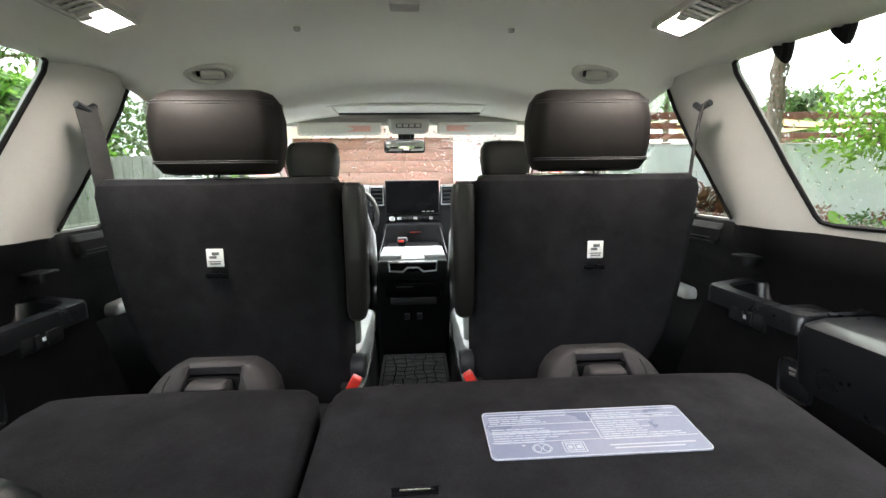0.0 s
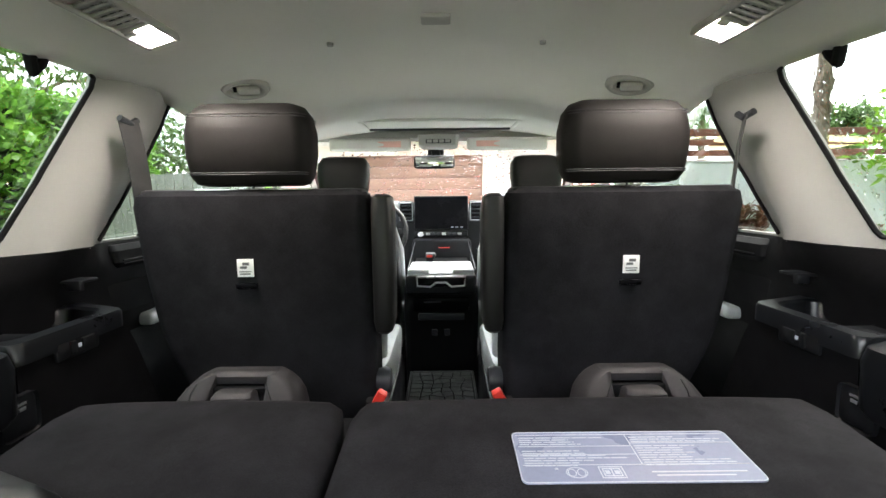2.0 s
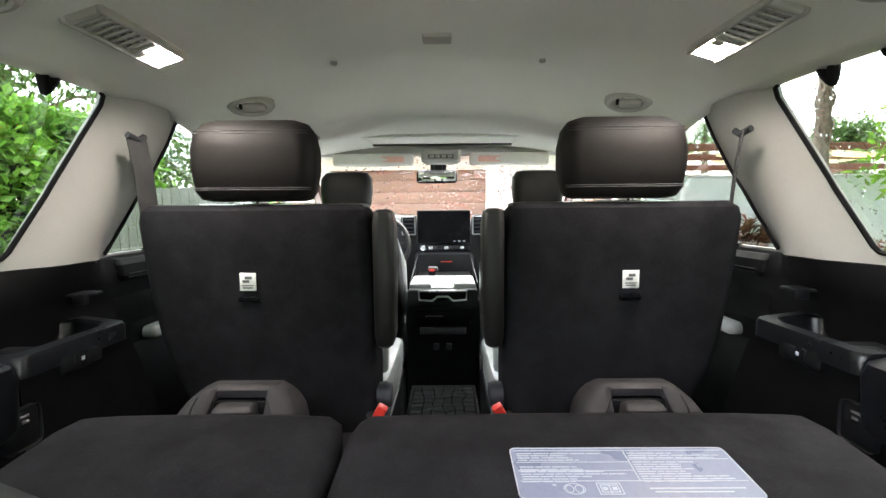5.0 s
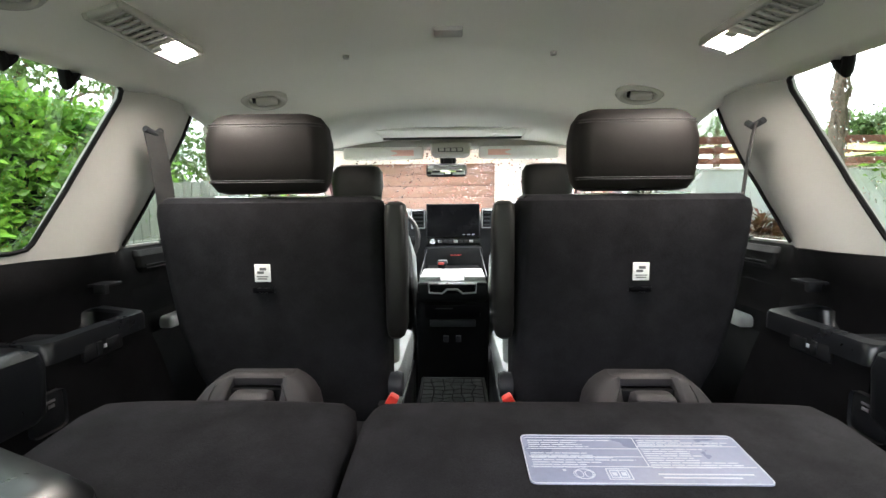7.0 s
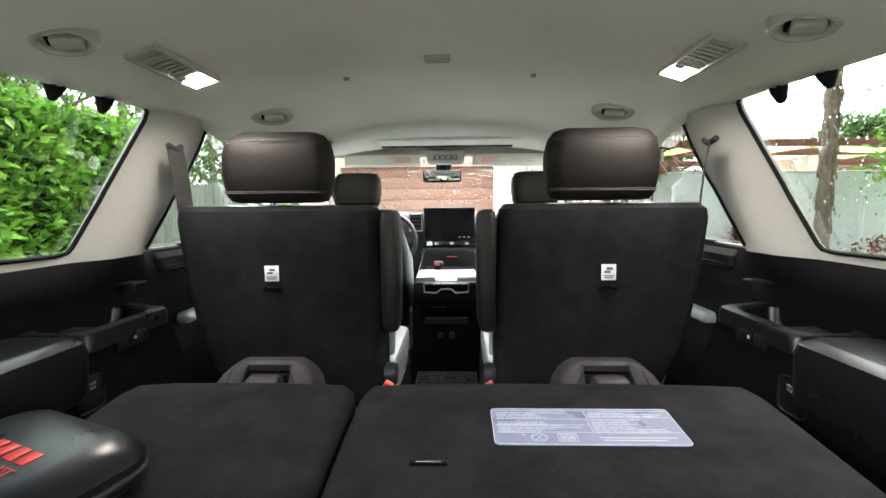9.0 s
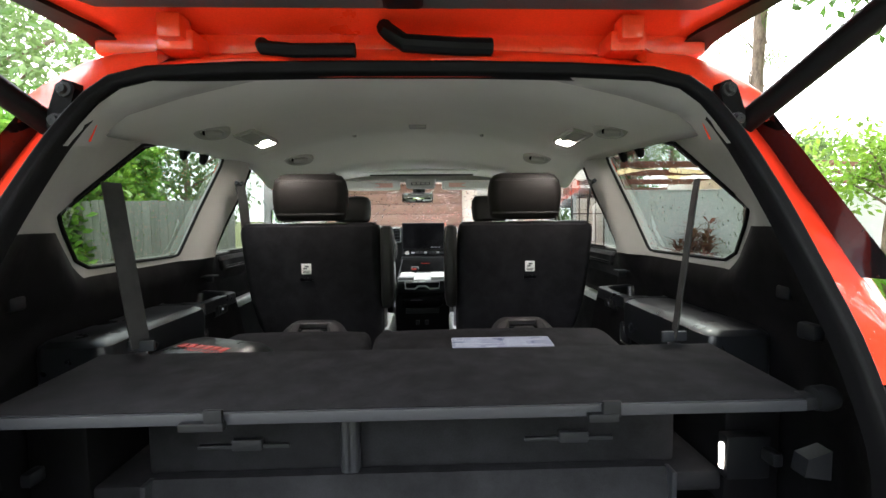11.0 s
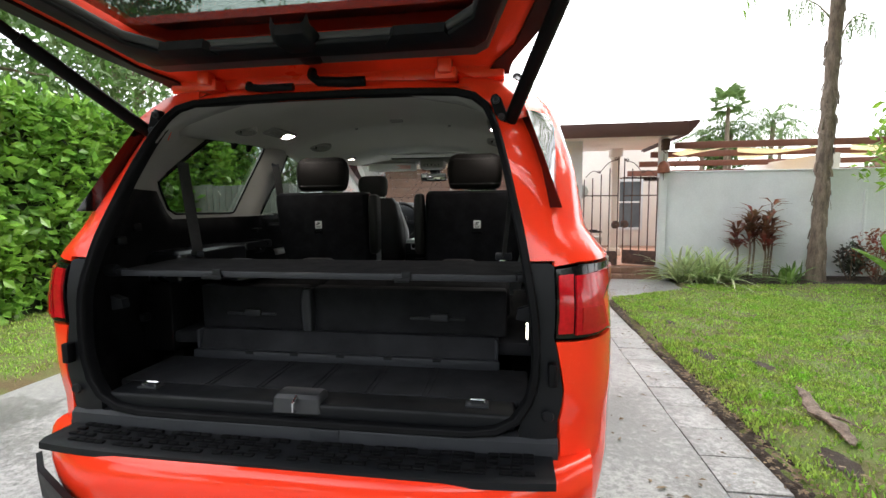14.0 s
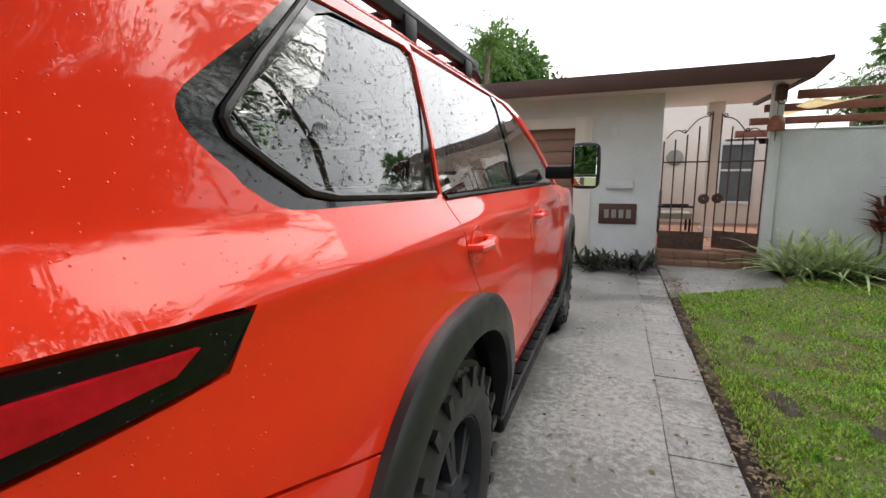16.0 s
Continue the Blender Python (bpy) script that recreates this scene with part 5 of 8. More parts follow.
for flip in (False, True):
    s = -1 if flip else 1
    patch("quarter_panel", quarter, [QUARTER_GLASS], lambda u, z: body_point(u, z), 0.045, PAINT, car, mirror=flip, inward=0.02, rise=0.015)
    patch("bumper_side", low_bumper, [], lambda u, z: body_point(u, z), 0.05, PAINT, car, mirror=flip)
    rd = patch("rear_door", rear_door, [], lambda u, z: body_point(u, z), 0.05, PAINT, car, mirror=flip, rise=0.015)
    fd = patch("front_door", front_door, [], lambda u, z: body_point(u, z), 0.06, PAINT, car, mirror=flip, rise=0.015)
    patch("front_fender", fender, [], lambda u, z: body_point(u, z), 0.07, PAINT, car, mirror=flip)
    patch("inner_skin", quarter, [QUARTER_GLASS], lambda u, z: body_point(u, z, -0.026), 0.07, RUBBER, car, mirror=flip, inward=0.0)
    patch("inner_skin", low_bumper, [], lambda u, z: body_point(u, z, -0.026), 0.07, RUBBER, car, mirror=flip, inward=0.0)
    patch("door_inside", rear_door, [], lambda u, z: body_point(u, z, -0.026), 0.09, RUBBER, rd, mirror=flip, inward=0.0)
    for name, loop in (("quarter_window", QUARTER_GLASS), ("rear_door_window", REAR_GLASS), ("front_door_window", FRONT_GLASS)):
        ob = patch(name, loop, [], lambda u, z: body_point(u, z, -0.010), 0.06, TINTED if name != "front_door_window" else CLEAR, car, "rain-speckled tinted side glass", mirror=flip, inward=0.0)
        ob.visible_shadow = False
        if name != "front_door_window":
            beads(loop, (480 if name == "quarter_window" else 320) if not flip else 160, lambda u, z: body_point(u, z, -0.009), ob, flip, random.Random(33))
    patch("door_post_cover", B_POST, [], lambda u, z: body_point(u, z, -0.004), 0.06, GLOSS_BLACK, car, "gloss black post cover", mirror=flip)
    # black fin on the rear pillar: a sharp rear edge, an outer face laid on the body and an inner wall
    fin_z = (1.380, 1.44, 1.50, 1.56, 1.61, 1.655, 1.685)
    fin_edge = [Vector((np.interp(z, (1.38, 1.532, 1.675, 1.76), (0.780, 0.735, 0.690, 0.665)), np.interp(z, (1.38, 1.532, 1.675, 1.76), (0.075, 0.163, 0.245, 0.285)), z)) for z in fin_z]
    fin_out = [body_point(u, z, 0.003) for u, z in ((-0.278, 1.381), (-0.272, 1.45), (-0.262, 1.51), (-0.240, 1.575), (-0.212, 1.635), (-0.208, 1.668), (-0.232, 1.688))]
    fin_in = [body_point(-0.300 - 0.012 * k / 3, z, -0.004) for k, z in enumerate(fin_z)]
    bm = bmesh.new()
    rows = []
    for e, o, q in zip(fin_edge, fin_out, fin_in):
        line = [q, q.lerp(e, 0.9), e] + [e.lerp(o, f) + Vector((0.5, -0.3, 0.2)) * 0.004 * math.sin(math.pi * f) for f in (0.08, 0.3, 0.6, 0.85)] + [o]
        rows.append([bm.verts.new((s * p.x, p.y, p.z)) for p in line])
    for a, b in zip(rows, rows[1:]):
        for k in range(7):
            bm.faces.new((a[k], a[k + 1], b[k + 1], b[k]))
    bm.faces.new(rows[0])
    bm.faces.new(rows[-1][::-1])
    bmesh.ops.recalc_face_normals(bm, faces=bm.faces[:])
    part("pillar_fin", bm, FIN_BLACK, car, "gloss black fin on the rear pillar", smooth=30)
    # black band inside the quarter window and its slanting bar
    inner = [Y(0.505, 1.475), Y(0.50, 1.462), Y(0.507, 1.445), Y(0.66, 1.352), Y(0.70, 1.345), Y(1.105, 1.338), Y(1.12, 1.36), Y(1.238, 1.61), Y(1.262, 1.722), Y(1.25, 1.744), Y(0.87, 1.725), Y(0.80, 1.70)]
    patch("window_band", QUARTER_GLASS, [inner], lambda u, z: body_point(u, z, -0.006), 0.04, FIN_BLACK, car, "gloss black band round the quarter glass", mirror=flip, inward=0.0)
    bm = bmesh.new()
    tube(bm, [Vector((s * q.x, q.y, q.z)) for q in [body_point(*p, 0.0) for p in (Y(0.765, 1.715), Y(0.595, 1.57), Y(0.495, 1.475), Y(0.488, 1.462), Y(0.495, 1.442), Y(0.555, 1.400), Y(0.63, 1.356), Y(0.70, 1.344), Y(0.95, 1.335), Y(1.17, 1.332))]], 0.008, 6)
    part("window_bar", bm, FLARE, car, "grey bar across the quarter glass")
    belt = bmesh.new()
    tube(belt, [Vector((s * (q.x + 0.004), q.y, q.z)) for q in [body_point(*Y(y, 1.318)) for y in np.linspace(1.225, 3.6, 26)]], 0.008, 6)
    part("belt_moulding", belt, PLASTIC, car)
    # tail lamp
    lamp = [X(0.760, 1.214), Y(0.05, 1.224), Y(0.25, 1.224), Y(0.415, 1.216), Y(0.368, 1.158), Y(0.125, 1.137), Y(0.098, 1.12), Y(0.122, 1.036), Y(0.05, 1.03), X(0.760, 1.03)]
    housing = patch("tail_lamp", lamp, [], lambda u, z: body_point(u, z, 0.004), 0.03, FIN_BLACK, car, "red tail lamp in a gloss black housing", mirror=flip, inward=0.03)
    lens = [X(0.810, 1.198), Y(0.10, 1.204), Y(0.24, 1.203), Y(0.335, 1.199), Y(0.305, 1.178), Y(0.118, 1.158), Y(0.082, 1.13), Y(0.100, 1.047), Y(0.05, 1.04), X(0.810, 1.040)]
    patch("lens", lens, [], lambda u, z: body_point(u, z, 0.012), 0.025, LENS_RED, housing, "glossy red lens", mirror=flip, inward=0.012)
    low = [X(0.825, 1.112), Y(0.070, 1.110), Y(0.082, 1.058), X(0.825, 1.052)]
    patch("reflector", low, [], lambda u, z: body_point(u, z, 0.0145), 0.02, LENS_DARK, housing, "dark red lower reflector", mirror=flip, inward=0.004)
    strip = [X(0.766, 1.200), X(0.803, 1.203), X(0.803, 1.045), X(0.766, 1.043)]
    patch("inner_lens", strip, [], lambda u, z: body_point(u, z, 0.010), 0.02, LENS_RED, housing, "narrow red inner lens", mirror=flip, inward=0.008)
    # black corner trim beside the opening
    trim = [(C, 0.72), X(0.762, 0.72), X(0.770, 0.76), X(0.756, 1.03), X(0.756, 1.222), X(0.74, 1.23), (C, 1.229)]
    corner = patch("corner_trim", trim, [], lambda u, z: body_point(u, z, -0.002), 0.04, PLASTIC, car, "black plastic corner trim", mirror=flip)
    bm = bmesh.new()
    lathe(bm, [(0.0, 0.001), (0.0, 0.014), (0.004, 0.017), (0.006, 0.014), (0.006, 0.001)], (s * 0.742, -0.012, 0.812), "y", 18)
    part("plug", bm, PLASTIC, corner)
    part("latch_bump", boxes((s * 0.752 - 0.012, s * 0.752 + 0.012, -0.03, 0.0, 0.90, 0.965), r=0.006), RUBBER, corner)
    # wheel arch mouldings
    for wy, wz in WHEELS:
        bm = bmesh.new()
        rings = []
        for i in range(33):
            a = radians(-4 + 188 * i / 32)
            ca, sa = math.cos(a), math.sin(a)
            k = 1 + 0.07 * (2 * ca * sa) ** 2
            ring = []
            for rad, dx in ((0.50, -0.06), (0.50, 0.028), (0.515, 0.040), (0.60, 0.034), (0.618, 0.022), (0.62, -0.02)):
                y, z = wy + rad * k * ca, wz + rad * k * sa * 0.985
                ring.append(bm.verts.new((s * (body_point(*at_y(y, min(1.17, max(z, 0.42)))).x + dx), y, z)))
            rings.append(ring)
        for a, b in zip(rings, rings[1:]):
            for k in range(5):
                bm.faces.new((a[k], a[k + 1], b[k + 1], b[k]))
        part("arch_moulding", bm, FLARE, car, "grey-black wheel arch moulding")
        bm = bmesh.new()
        lathe(bm, [(0.0, 0.50), (-0.30, 0.50), (-0.30, 0.1)], (s * 0.95, wy, wz + 0.02), "x", 28, s)
        part("wheel_well", bm, RUBBER, car)
    # running board
    bm = bmesh.new()
    box(bm, min(s * 0.80, s * 1.0), max(s * 0.80, s * 1.0), 1.62, 3.72, 0.36, 0.43, 0.02, 3)
    board = part("running_board", bm, PLASTIC, car, "black running board with rubber treads")
    for k in range(12):
        y = 1.72 + k * 0.165
        part("tread", boxes((min(s * 0.88, s * 0.985), max(s * 0.88, s * 0.985), y, y + 0.12, 0.428, 0.437), r=0.003), RUBBER, board)
    part("sill", boxes((min(s * 0.70, s * 0.945), max(s * 0.70, s * 0.945), 1.55, 3.8, 0.42, 0.505), r=0.02), PLASTIC, car)
    # handles
    for parent, y in ((rd, 1.245), (fd, 2.36)):
        p = body_point(*at_y(y + 0.09, 1.165))
        bm = bmesh.new()
        tube(bm, [(s * (p.x - 0.01), y, 1.168), (s * (p.x + 0.025), y + 0.02, 1.168), (s * (p.x + 0.04), y + 0.09, 1.172), (s * (p.x + 0.03), y + 0.17, 1.176), (s * (p.x - 0.01), y + 0.19, 1.177)], [0.018, 0.02, 0.021, 0.02, 0.018], 8, flat=0.7)
        part("door_handle", bm, PAINT, parent, "orange pull handle")
        bm = bmesh.new()
        lathe(bm, [(-0.02, 0.06), (0.0035, 0.062), (0.004, 0.05), (-0.006, 0.03), (-0.01, 0.001)], (s * p.x, y + 0.08, 1.168), "x", 20, s)
        part("handle_cup", bm, PAINT_IN, parent)
    # outside mirror on a long arm
    bm = bmesh.new()
    box(bm, min(s * 0.90, s * 1.10), max(s * 0.90, s * 1.10), 3.20, 3.30, 1.35, 1.44, 0.02, 2)
    arm = part("door_mirror", bm, PLASTIC, car, "black towing mirror on a folding arm")
    bm = bmesh.new()
    cushion(bm, min(s * 1.08, s * 1.255), max(s * 1.08, s * 1.255), 3.17, 3.30, 1.29, 1.585, 0.03, 0.008)
    part("shell", bm, PLASTIC, arm)
    bm = bmesh.new()
    box(bm, min(s * 1.095, s * 1.24), max(s * 1.095, s * 1.24), 3.158, 3.166, 1.375, 1.565, 0.0035, 2, Matrix.Rotation(s * radians(5), 4, "Z") @ Matrix.Rotation(radians(-1.6), 4, "X"))
    part("mirror_glass", bm, MIRROR, arm, "mirror glass", smooth=15)
    part("wide_mirror_glass", boxes((min(s * 1.095, s * 1.24), max(s * 1.095, s * 1.24), 3.162, 3.17, 1.305, 1.365), r=0.0035), MIRROR, arm, "small wide-angle mirror glass", smooth=15)

# wheels
for wy, wz in WHEELS:
    for s in (1, -1):
        bm = bmesh.new()
        lathe(bm, [(0.02, 0.001), (0.02, 0.06), (0.0, 0.075), (-0.1, 0.08), (-0.1, 0.001)], (s * 0.945, wy, wz), "x", 20, s)
        wheel = part("wheel", bm, PLASTIC_GREY, car, "dark alloy wheel with chunky all-terrain tyre")
        bm = bmesh.new()
        lathe(bm, [(-0.02, 0.235), (0.02, 0.245), (0.035, 0.30), (0.03, 0.35), (0.005, 0.392), (-0.03, 0.402), (-0.22, 0.402), (-0.26, 0.39), (-0.285, 0.34), (-0.27, 0.24), (-0.02, 0.235)], (s * 0.955, wy, wz), "x", 64, s)
        n = 44
        for k in range(n):
            a = 2 * math.pi * k / n
            for j, (ax, wd, off) in enumerate(((0.0, 0.05, 0), (-0.062, 0.045, 0.5), (-0.115, 0.045, 0.2), (-0.17, 0.045, 0.7), (-0.23, 0.05, 0.3))):
                aa = a + off * 2 * math.pi / n
                m = Matrix.Translation((s * (0.955 + ax - wd / 2 + 0.005), wy, wz)) @ Matrix.Rotation(aa, 4, "X") @ Matrix.Translation((0, 0, 0.405))
                made = bmesh.ops.create_cube(bm, size=1.0)["verts"]
                for v in made:
                    v.co = m @ Vector((v.co.x * wd + v.co.y * 0.012, v.co.y * 0.038, v.co.z * 0.024 - (0.006 if abs(v.co.x) > 0.4 and j in (0, 4) and v.co.x * s * (1 if j == 0 else -1) > 0 else 0)))
            if k % 2 == 0:
                m = Matrix.Translation((s * 0.985, wy, wz)) @ Matrix.Rotation(a, 4, "X") @ Matrix.Translation((0, 0, 0.365))
                made = bmesh.ops.create_cube(bm, size=1.0)["verts"]
                for v in made:
                    v.co = m @ Vector((v.co.x * 0.014, v.co.y * 0.03, v.co.z * 0.06))
        part("tyre", bm, TYRE, wheel, "black knobbly tyre")
        bm = bmesh.new()
        lathe(bm, [(-0.24, 0.22), (-0.01, 0.222), (0.022, 0.236), (0.018, 0.246), (-0.02, 0.25), (-0.24, 0.24)], (s * 0.95, wy, wz), "x", 40, s)
        for k in range(6):
            a = 2 * math.pi * k / 6
            for da in (-0.13, 0.13):
                m = Matrix.Translation((s * 0.945, wy, wz)) @ Matrix.Rotation(a + da, 4, "X") @ Matrix.Translation((0, 0, 0.15))
                made = bmesh.ops.create_cube(bm, size=1.0)["verts"]
                for v in made:
                    v.co = m @ Vector((v.co.x * 0.03 - s * 0.02 * (v.co.z + 0.5), v.co.y * (0.03 + 0.012 * v.co.z), v.co.z * 0.17))
        part("rim", bm, PLASTIC_GREY, wheel, "dark grey spoked rim")
        bm = bmesh.new()
        lathe(bm, [(-0.13, 0.02), (-0.13, 0.17), (-0.155, 0.17), (-0.155, 0.02)], (s * 0.95, wy, wz), "x", 32, s)
        part("brake_disc", bm, SILVER, wheel)
        part("caliper", boxes((min(s * 0.79, s * 0.84), max(s * 0.79, s * 0.84), wy - 0.2, wy - 0.1, wz - 0.1, wz + 0.12), r=0.015), RED_PLASTIC, wheel, "red caliper")

def thicken(bm, depth):
    """Gives an open sheet a second skin below it (above it where depth is negative) and a rim."""
    bm.normal_update()
    mean = sum((f.normal * f.calc_area() for f in bm.faces), Vector())
    way = -1 if mean.z > 0 else 1
    lower = {v: bm.verts.new(v.co + v.normal * way * depth) for v in list(bm.verts)}
    rims = [tuple(e.verts) for e in bm.edges if e.is_boundary]
    for f in list(bm.faces):
        bm.faces.new([lower[v] for v in reversed(f.verts)])
    for a, b in rims:
        bm.faces.new((a, b, lower[b], lower[a]))
    bmesh.ops.recalc_face_normals(bm, faces=bm.faces[:])


# roof with rack
def roof_z(x, y):
    return 1.842 + 0.055 * (1 - (x / 0.69) ** 2) - 0.03 * max(0, (y - 2.2) / 0.5) ** 2 - 0.02 * max(0, (0.7 - y) / 0.3) ** 2


bm = bmesh.new()
rows = []
for j in range(25):
    y = 0.40 + 2.17 * j / 24
    half = min(0.687, body_point(*at_y(y, 1.838)).x + 0.004)
    rows.append([bm.verts.new((x, y, roof_z(x, y))) for x in np.linspace(-half, half, 21)])
for a, b in zip(rows, rows[1:]):
    for k in range(20):
        bm.faces.new((a[k], a[k + 1], b[k + 1], b[k]))
thicken(bm, 0.012)
part("roof_panel", bm, PAINT, car, smooth=True)
bm = bmesh.new()
rows = []
for f, (y, z, w) in enumerate(((0.27, 1.755, 0.555), (0.285, 1.785, 0.530), (0.31, 1.80, 0.518), (0.345, 1.805, 0.515), (0.355, 1.83, 0.50), (0.405, 1.848, 0.52))):
    rows.append([bm.verts.new((w * t, y + 0.02 * (abs(t) ** 3), z + (roof_z(w * t, 0.4) - 1.842) * (f / 5) - 0.012 * abs(t) ** 4)) for t in np.linspace(-1, 1, 21)])
for a, b in zip(rows, rows[1:]):
    for k in range(20):
        bm.faces.new((a[k], a[k + 1], b[k + 1], b[k]))
thicken(bm, 0.01)
header = part("rear_header", bm, PAINT_IN, car, "orange painted header over the opening", smooth=True)
bm = bmesh.new()
tube(bm, [(x, 0.272 + 0.02 * abs(x / 0.55) ** 3, 1.772 + 0.009 * math.sin(x * 15) - 0.012 * abs(x / 0.55) ** 4) for x in np.linspace(-0.5, 0.5, 41)], 0.009, 8)
part("pressed_rib", bm, PAINT_IN, header, "wavy pressed rib")
for s in (-1, 1):
    part("hinge", boxes((s * 0.425 - 0.035, s * 0.425 + 0.035, 0.275, 0.37, 1.80, 1.838, 0.006), (s * 0.425 - 0.022, s * 0.425 + 0.022, 0.255, 0.30, 1.815, 1.86, 0.006)), PAINT_IN, header, "orange tailgate hinge")
for s in (-1, 1):
    bm = bmesh.new()
    inner_line = ((0.46, 1.766), (0.50, 1.758), (0.535, 1.735), (0.562, 1.706), (0.582, 1.67), (0.597, 1.635))
    outer_line = ((0.475, 1.812), (0.555, 1.806), (0.606, 1.788), (0.648, 1.750), (0.682, 1.710), (0.690, 1.665))
    rows = []
    for (x0, z0), (x1, z1) in zip(inner_line, outer_line):
        line = []
        for f, dy in ((-0.1, 0.03), (0.0, 0.002), (0.15, -0.004), (0.5, -0.005), (0.85, -0.003), (0.97, 0.004), (1.0, 0.02), (0.97, 0.07)):
            x, z = x0 + (x1 - x0) * f, z0 + (z1 - z0) * f
            line.append(bm.verts.new((s * x, max(rear_y(z), 0.247) + dy, z)))
        rows.append(line)
    for a, b in zip(rows, rows[1:]):
        for k in range(7):
            bm.faces.new((a[k], a[k + 1], b[k + 1], b[k]))
    bmesh.ops.recalc_face_normals(bm, faces=bm.faces[:])
    part("opening_corner", bm, PAINT_IN, car, "orange painted upper corner of the opening", smooth=60)
part("hinge_trough", boxes((-0.615, 0.615, 0.335, 0.425, 1.812, 1.858), r=0.012), PAINT_IN, header, "orange panel under the hinges")
bm = bmesh.new()
tube(bm, [(-0.04, 0.30, 1.85), (-0.03, 0.27, 1.83), (0.0, 0.255, 1.805), (0.10, 0.25, 1.797), (0.16, 0.26, 1.80)], 0.016, 10)
part("wiring_boot", bm, RUBBER, header, "black ribbed wiring boot")
bm = bmesh.new()
tube(bm, [(-0.27, 0.29, 1.815), (-0.26, 0.265, 1.80), (-0.20, 0.252, 1.79), (-0.09, 0.255, 1.792)], 0.013, 10)
part("wiring_boot", bm, RUBBER, header, "black ribbed wiring boot")

rack = thing("roof_rack", 0, 1.6, 1.9, "low black roof rack on the car", "roof rack")
for s in (-1, 1):
    bm = bmesh.new()
    tube(bm, [(s * 0.655, 0.66, 1.87), (s * 0.66, 0.8, 1.905), (s * 0.66, 1.2, 1.925), (s * 0.66, 2.2, 1.925), (s * 0.65, 2.45, 1.89)], [0.015, 0.026, 0.028, 0.028, 0.015], 8, flat=1.3)
    part("side_rail", bm, PLASTIC, rack)
    part("side_plate", boxes((s * 0.66 - 0.02, s * 0.66 + 0.02, 0.80, 2.35, 1.885, 1.955), r=0.014), PLASTIC, rack, "black side plate of the rack")
    for y in (0.9, 1.5, 2.15):
        part("foot", boxes((s * 0.66 - 0.03, s * 0.66 + 0.03, y - 0.05, y + 0.05, 1.838, 1.92), r=0.01), PLASTIC, rack)
for k in range(6):
    y = 0.95 + k * 0.25
    part("cross_bar", boxes((-0.66, 0.66, y, y + 0.05, 1.915, 1.935), r=0.008), PLASTIC, rack)

# front of the car: bonnet, windscreen, nose
bm = bmesh.new()
rows = []
for j in range(13):
    y = 3.62 + 1.38 * j / 12
    rows.append([bm.verts.new((x * (0.90 - 0.06 * (j / 12) ** 2), y, 1.275 + 0.05 * (1 - x * x) - 0.14 * (j / 12) ** 2.5 + 0.02 * (0.3 < abs(x) < 0.6))) for x in np.linspace(-1, 1, 17)])
for a, b in zip(rows, rows[1:]):
    for k in range(16):
        bm.faces.new((a[k], a[k + 1], b[k + 1], b[k]))
thicken(bm, 0.015)
part("bonnet", bm, PAINT, car, smooth=True)
bm = bmesh.new()
box(bm, -0.90, 0.90, 4.9, 5.12, 0.45, 1.16, 0.06, 3)
part("front_bumper", bm, PAINT, car)
bm = bmesh.new()
rows = []
for j in range(9):
    f = j / 8
    y, z = 2.60 + 1.08 * f, 1.80 - 0.50 * f - 0.03 * math.sin(math.pi * f) * -1
    w = 0.64 + 0.13 * f
    rows.append([bm.verts.new((w * t, y - 0.10 * t * t, z - 0.02 * t * t)) for t in np.linspace(-1, 1, 15)])
for a, b in zip(rows, rows[1:]):
    for k in range(14):
        bm.faces.new((a[k], a[k + 1], b[k + 1], b[k]))
ws = part("windscreen", bm, CLEAR, car, "rain-dotted windscreen glass", smooth=True)
ws.visible_shadow = False


def screen_point(u, z):
    f = z
    w = 0.64 + 0.13 * f
    t = u / w
    return Vector((u, 2.60 + 1.08 * f - 0.10 * t * t, 1.80 - 0.50 * f + 0.03 * math.sin(math.pi * f) - 0.02 * t * t + 0.002))


beads([(-0.55, 0.05), (0.55, 0.05), (0.6, 0.9), (-0.6, 0.9)], 900, screen_point, ws, False, random.Random(34), 0.0065)
part("underbody", boxes((-0.85, 0.85, 0.05, 4.9, 0.40, 0.46), r=0.02), RUBBER, car)

# rear bumper with step pad
def sweep(profile, xs, bend, grow=0.0):
    bm = bmesh.new()
    rows = [[bm.verts.new((x, y + bend * abs(x / 0.86) ** 5 + grow, z)) for y, z in profile] for x in xs]
    for a, b in zip(rows, rows[1:]):
        for k in range(len(profile) - 1):
            bm.faces.new((a[k], a[k + 1], b[k + 1], b[k]))
    return bm


xs = np.linspace(-0.865, 0.865, 41)
bm = sweep([(0.03, 0.690), (-0.135, 0.690), (-0.158, 0.684), (-0.172, 0.668), (-0.180, 0.61), (-0.172, 0.53), (-0.13, 0.47), (-0.02, 0.43)], xs, 0.175)
bumper = part("rear_bumper", bm, PAINT, car, "orange rear bumper with black step pad", smooth=True)
bm = sweep([(0.02, 0.675), (0.02, 0.699), (-0.135, 0.701), (-0.150, 0.694), (-0.152, 0.675)], np.linspace(-0.755, 0.755, 31), 0.045)
pad = part("step_pad", bm, PLASTIC, bumper, "ribbed black step pad")
for k in range(44):
    x = -0.70 + k * 0.032
    if abs(x) < 0.02:
        continue
    for j, y in enumerate((-0.128, -0.100, -0.072, -0.044)):
        if (k + 2 * j) % 5 == 0:
            continue
        y0 = y + 0.045 * abs(x / 0.86) ** 5
        part("rib", boxes((x, x + 0.029, y0, y0 + 0.014, 0.699, 0.7075), r=0.002), RUBBER, pad)
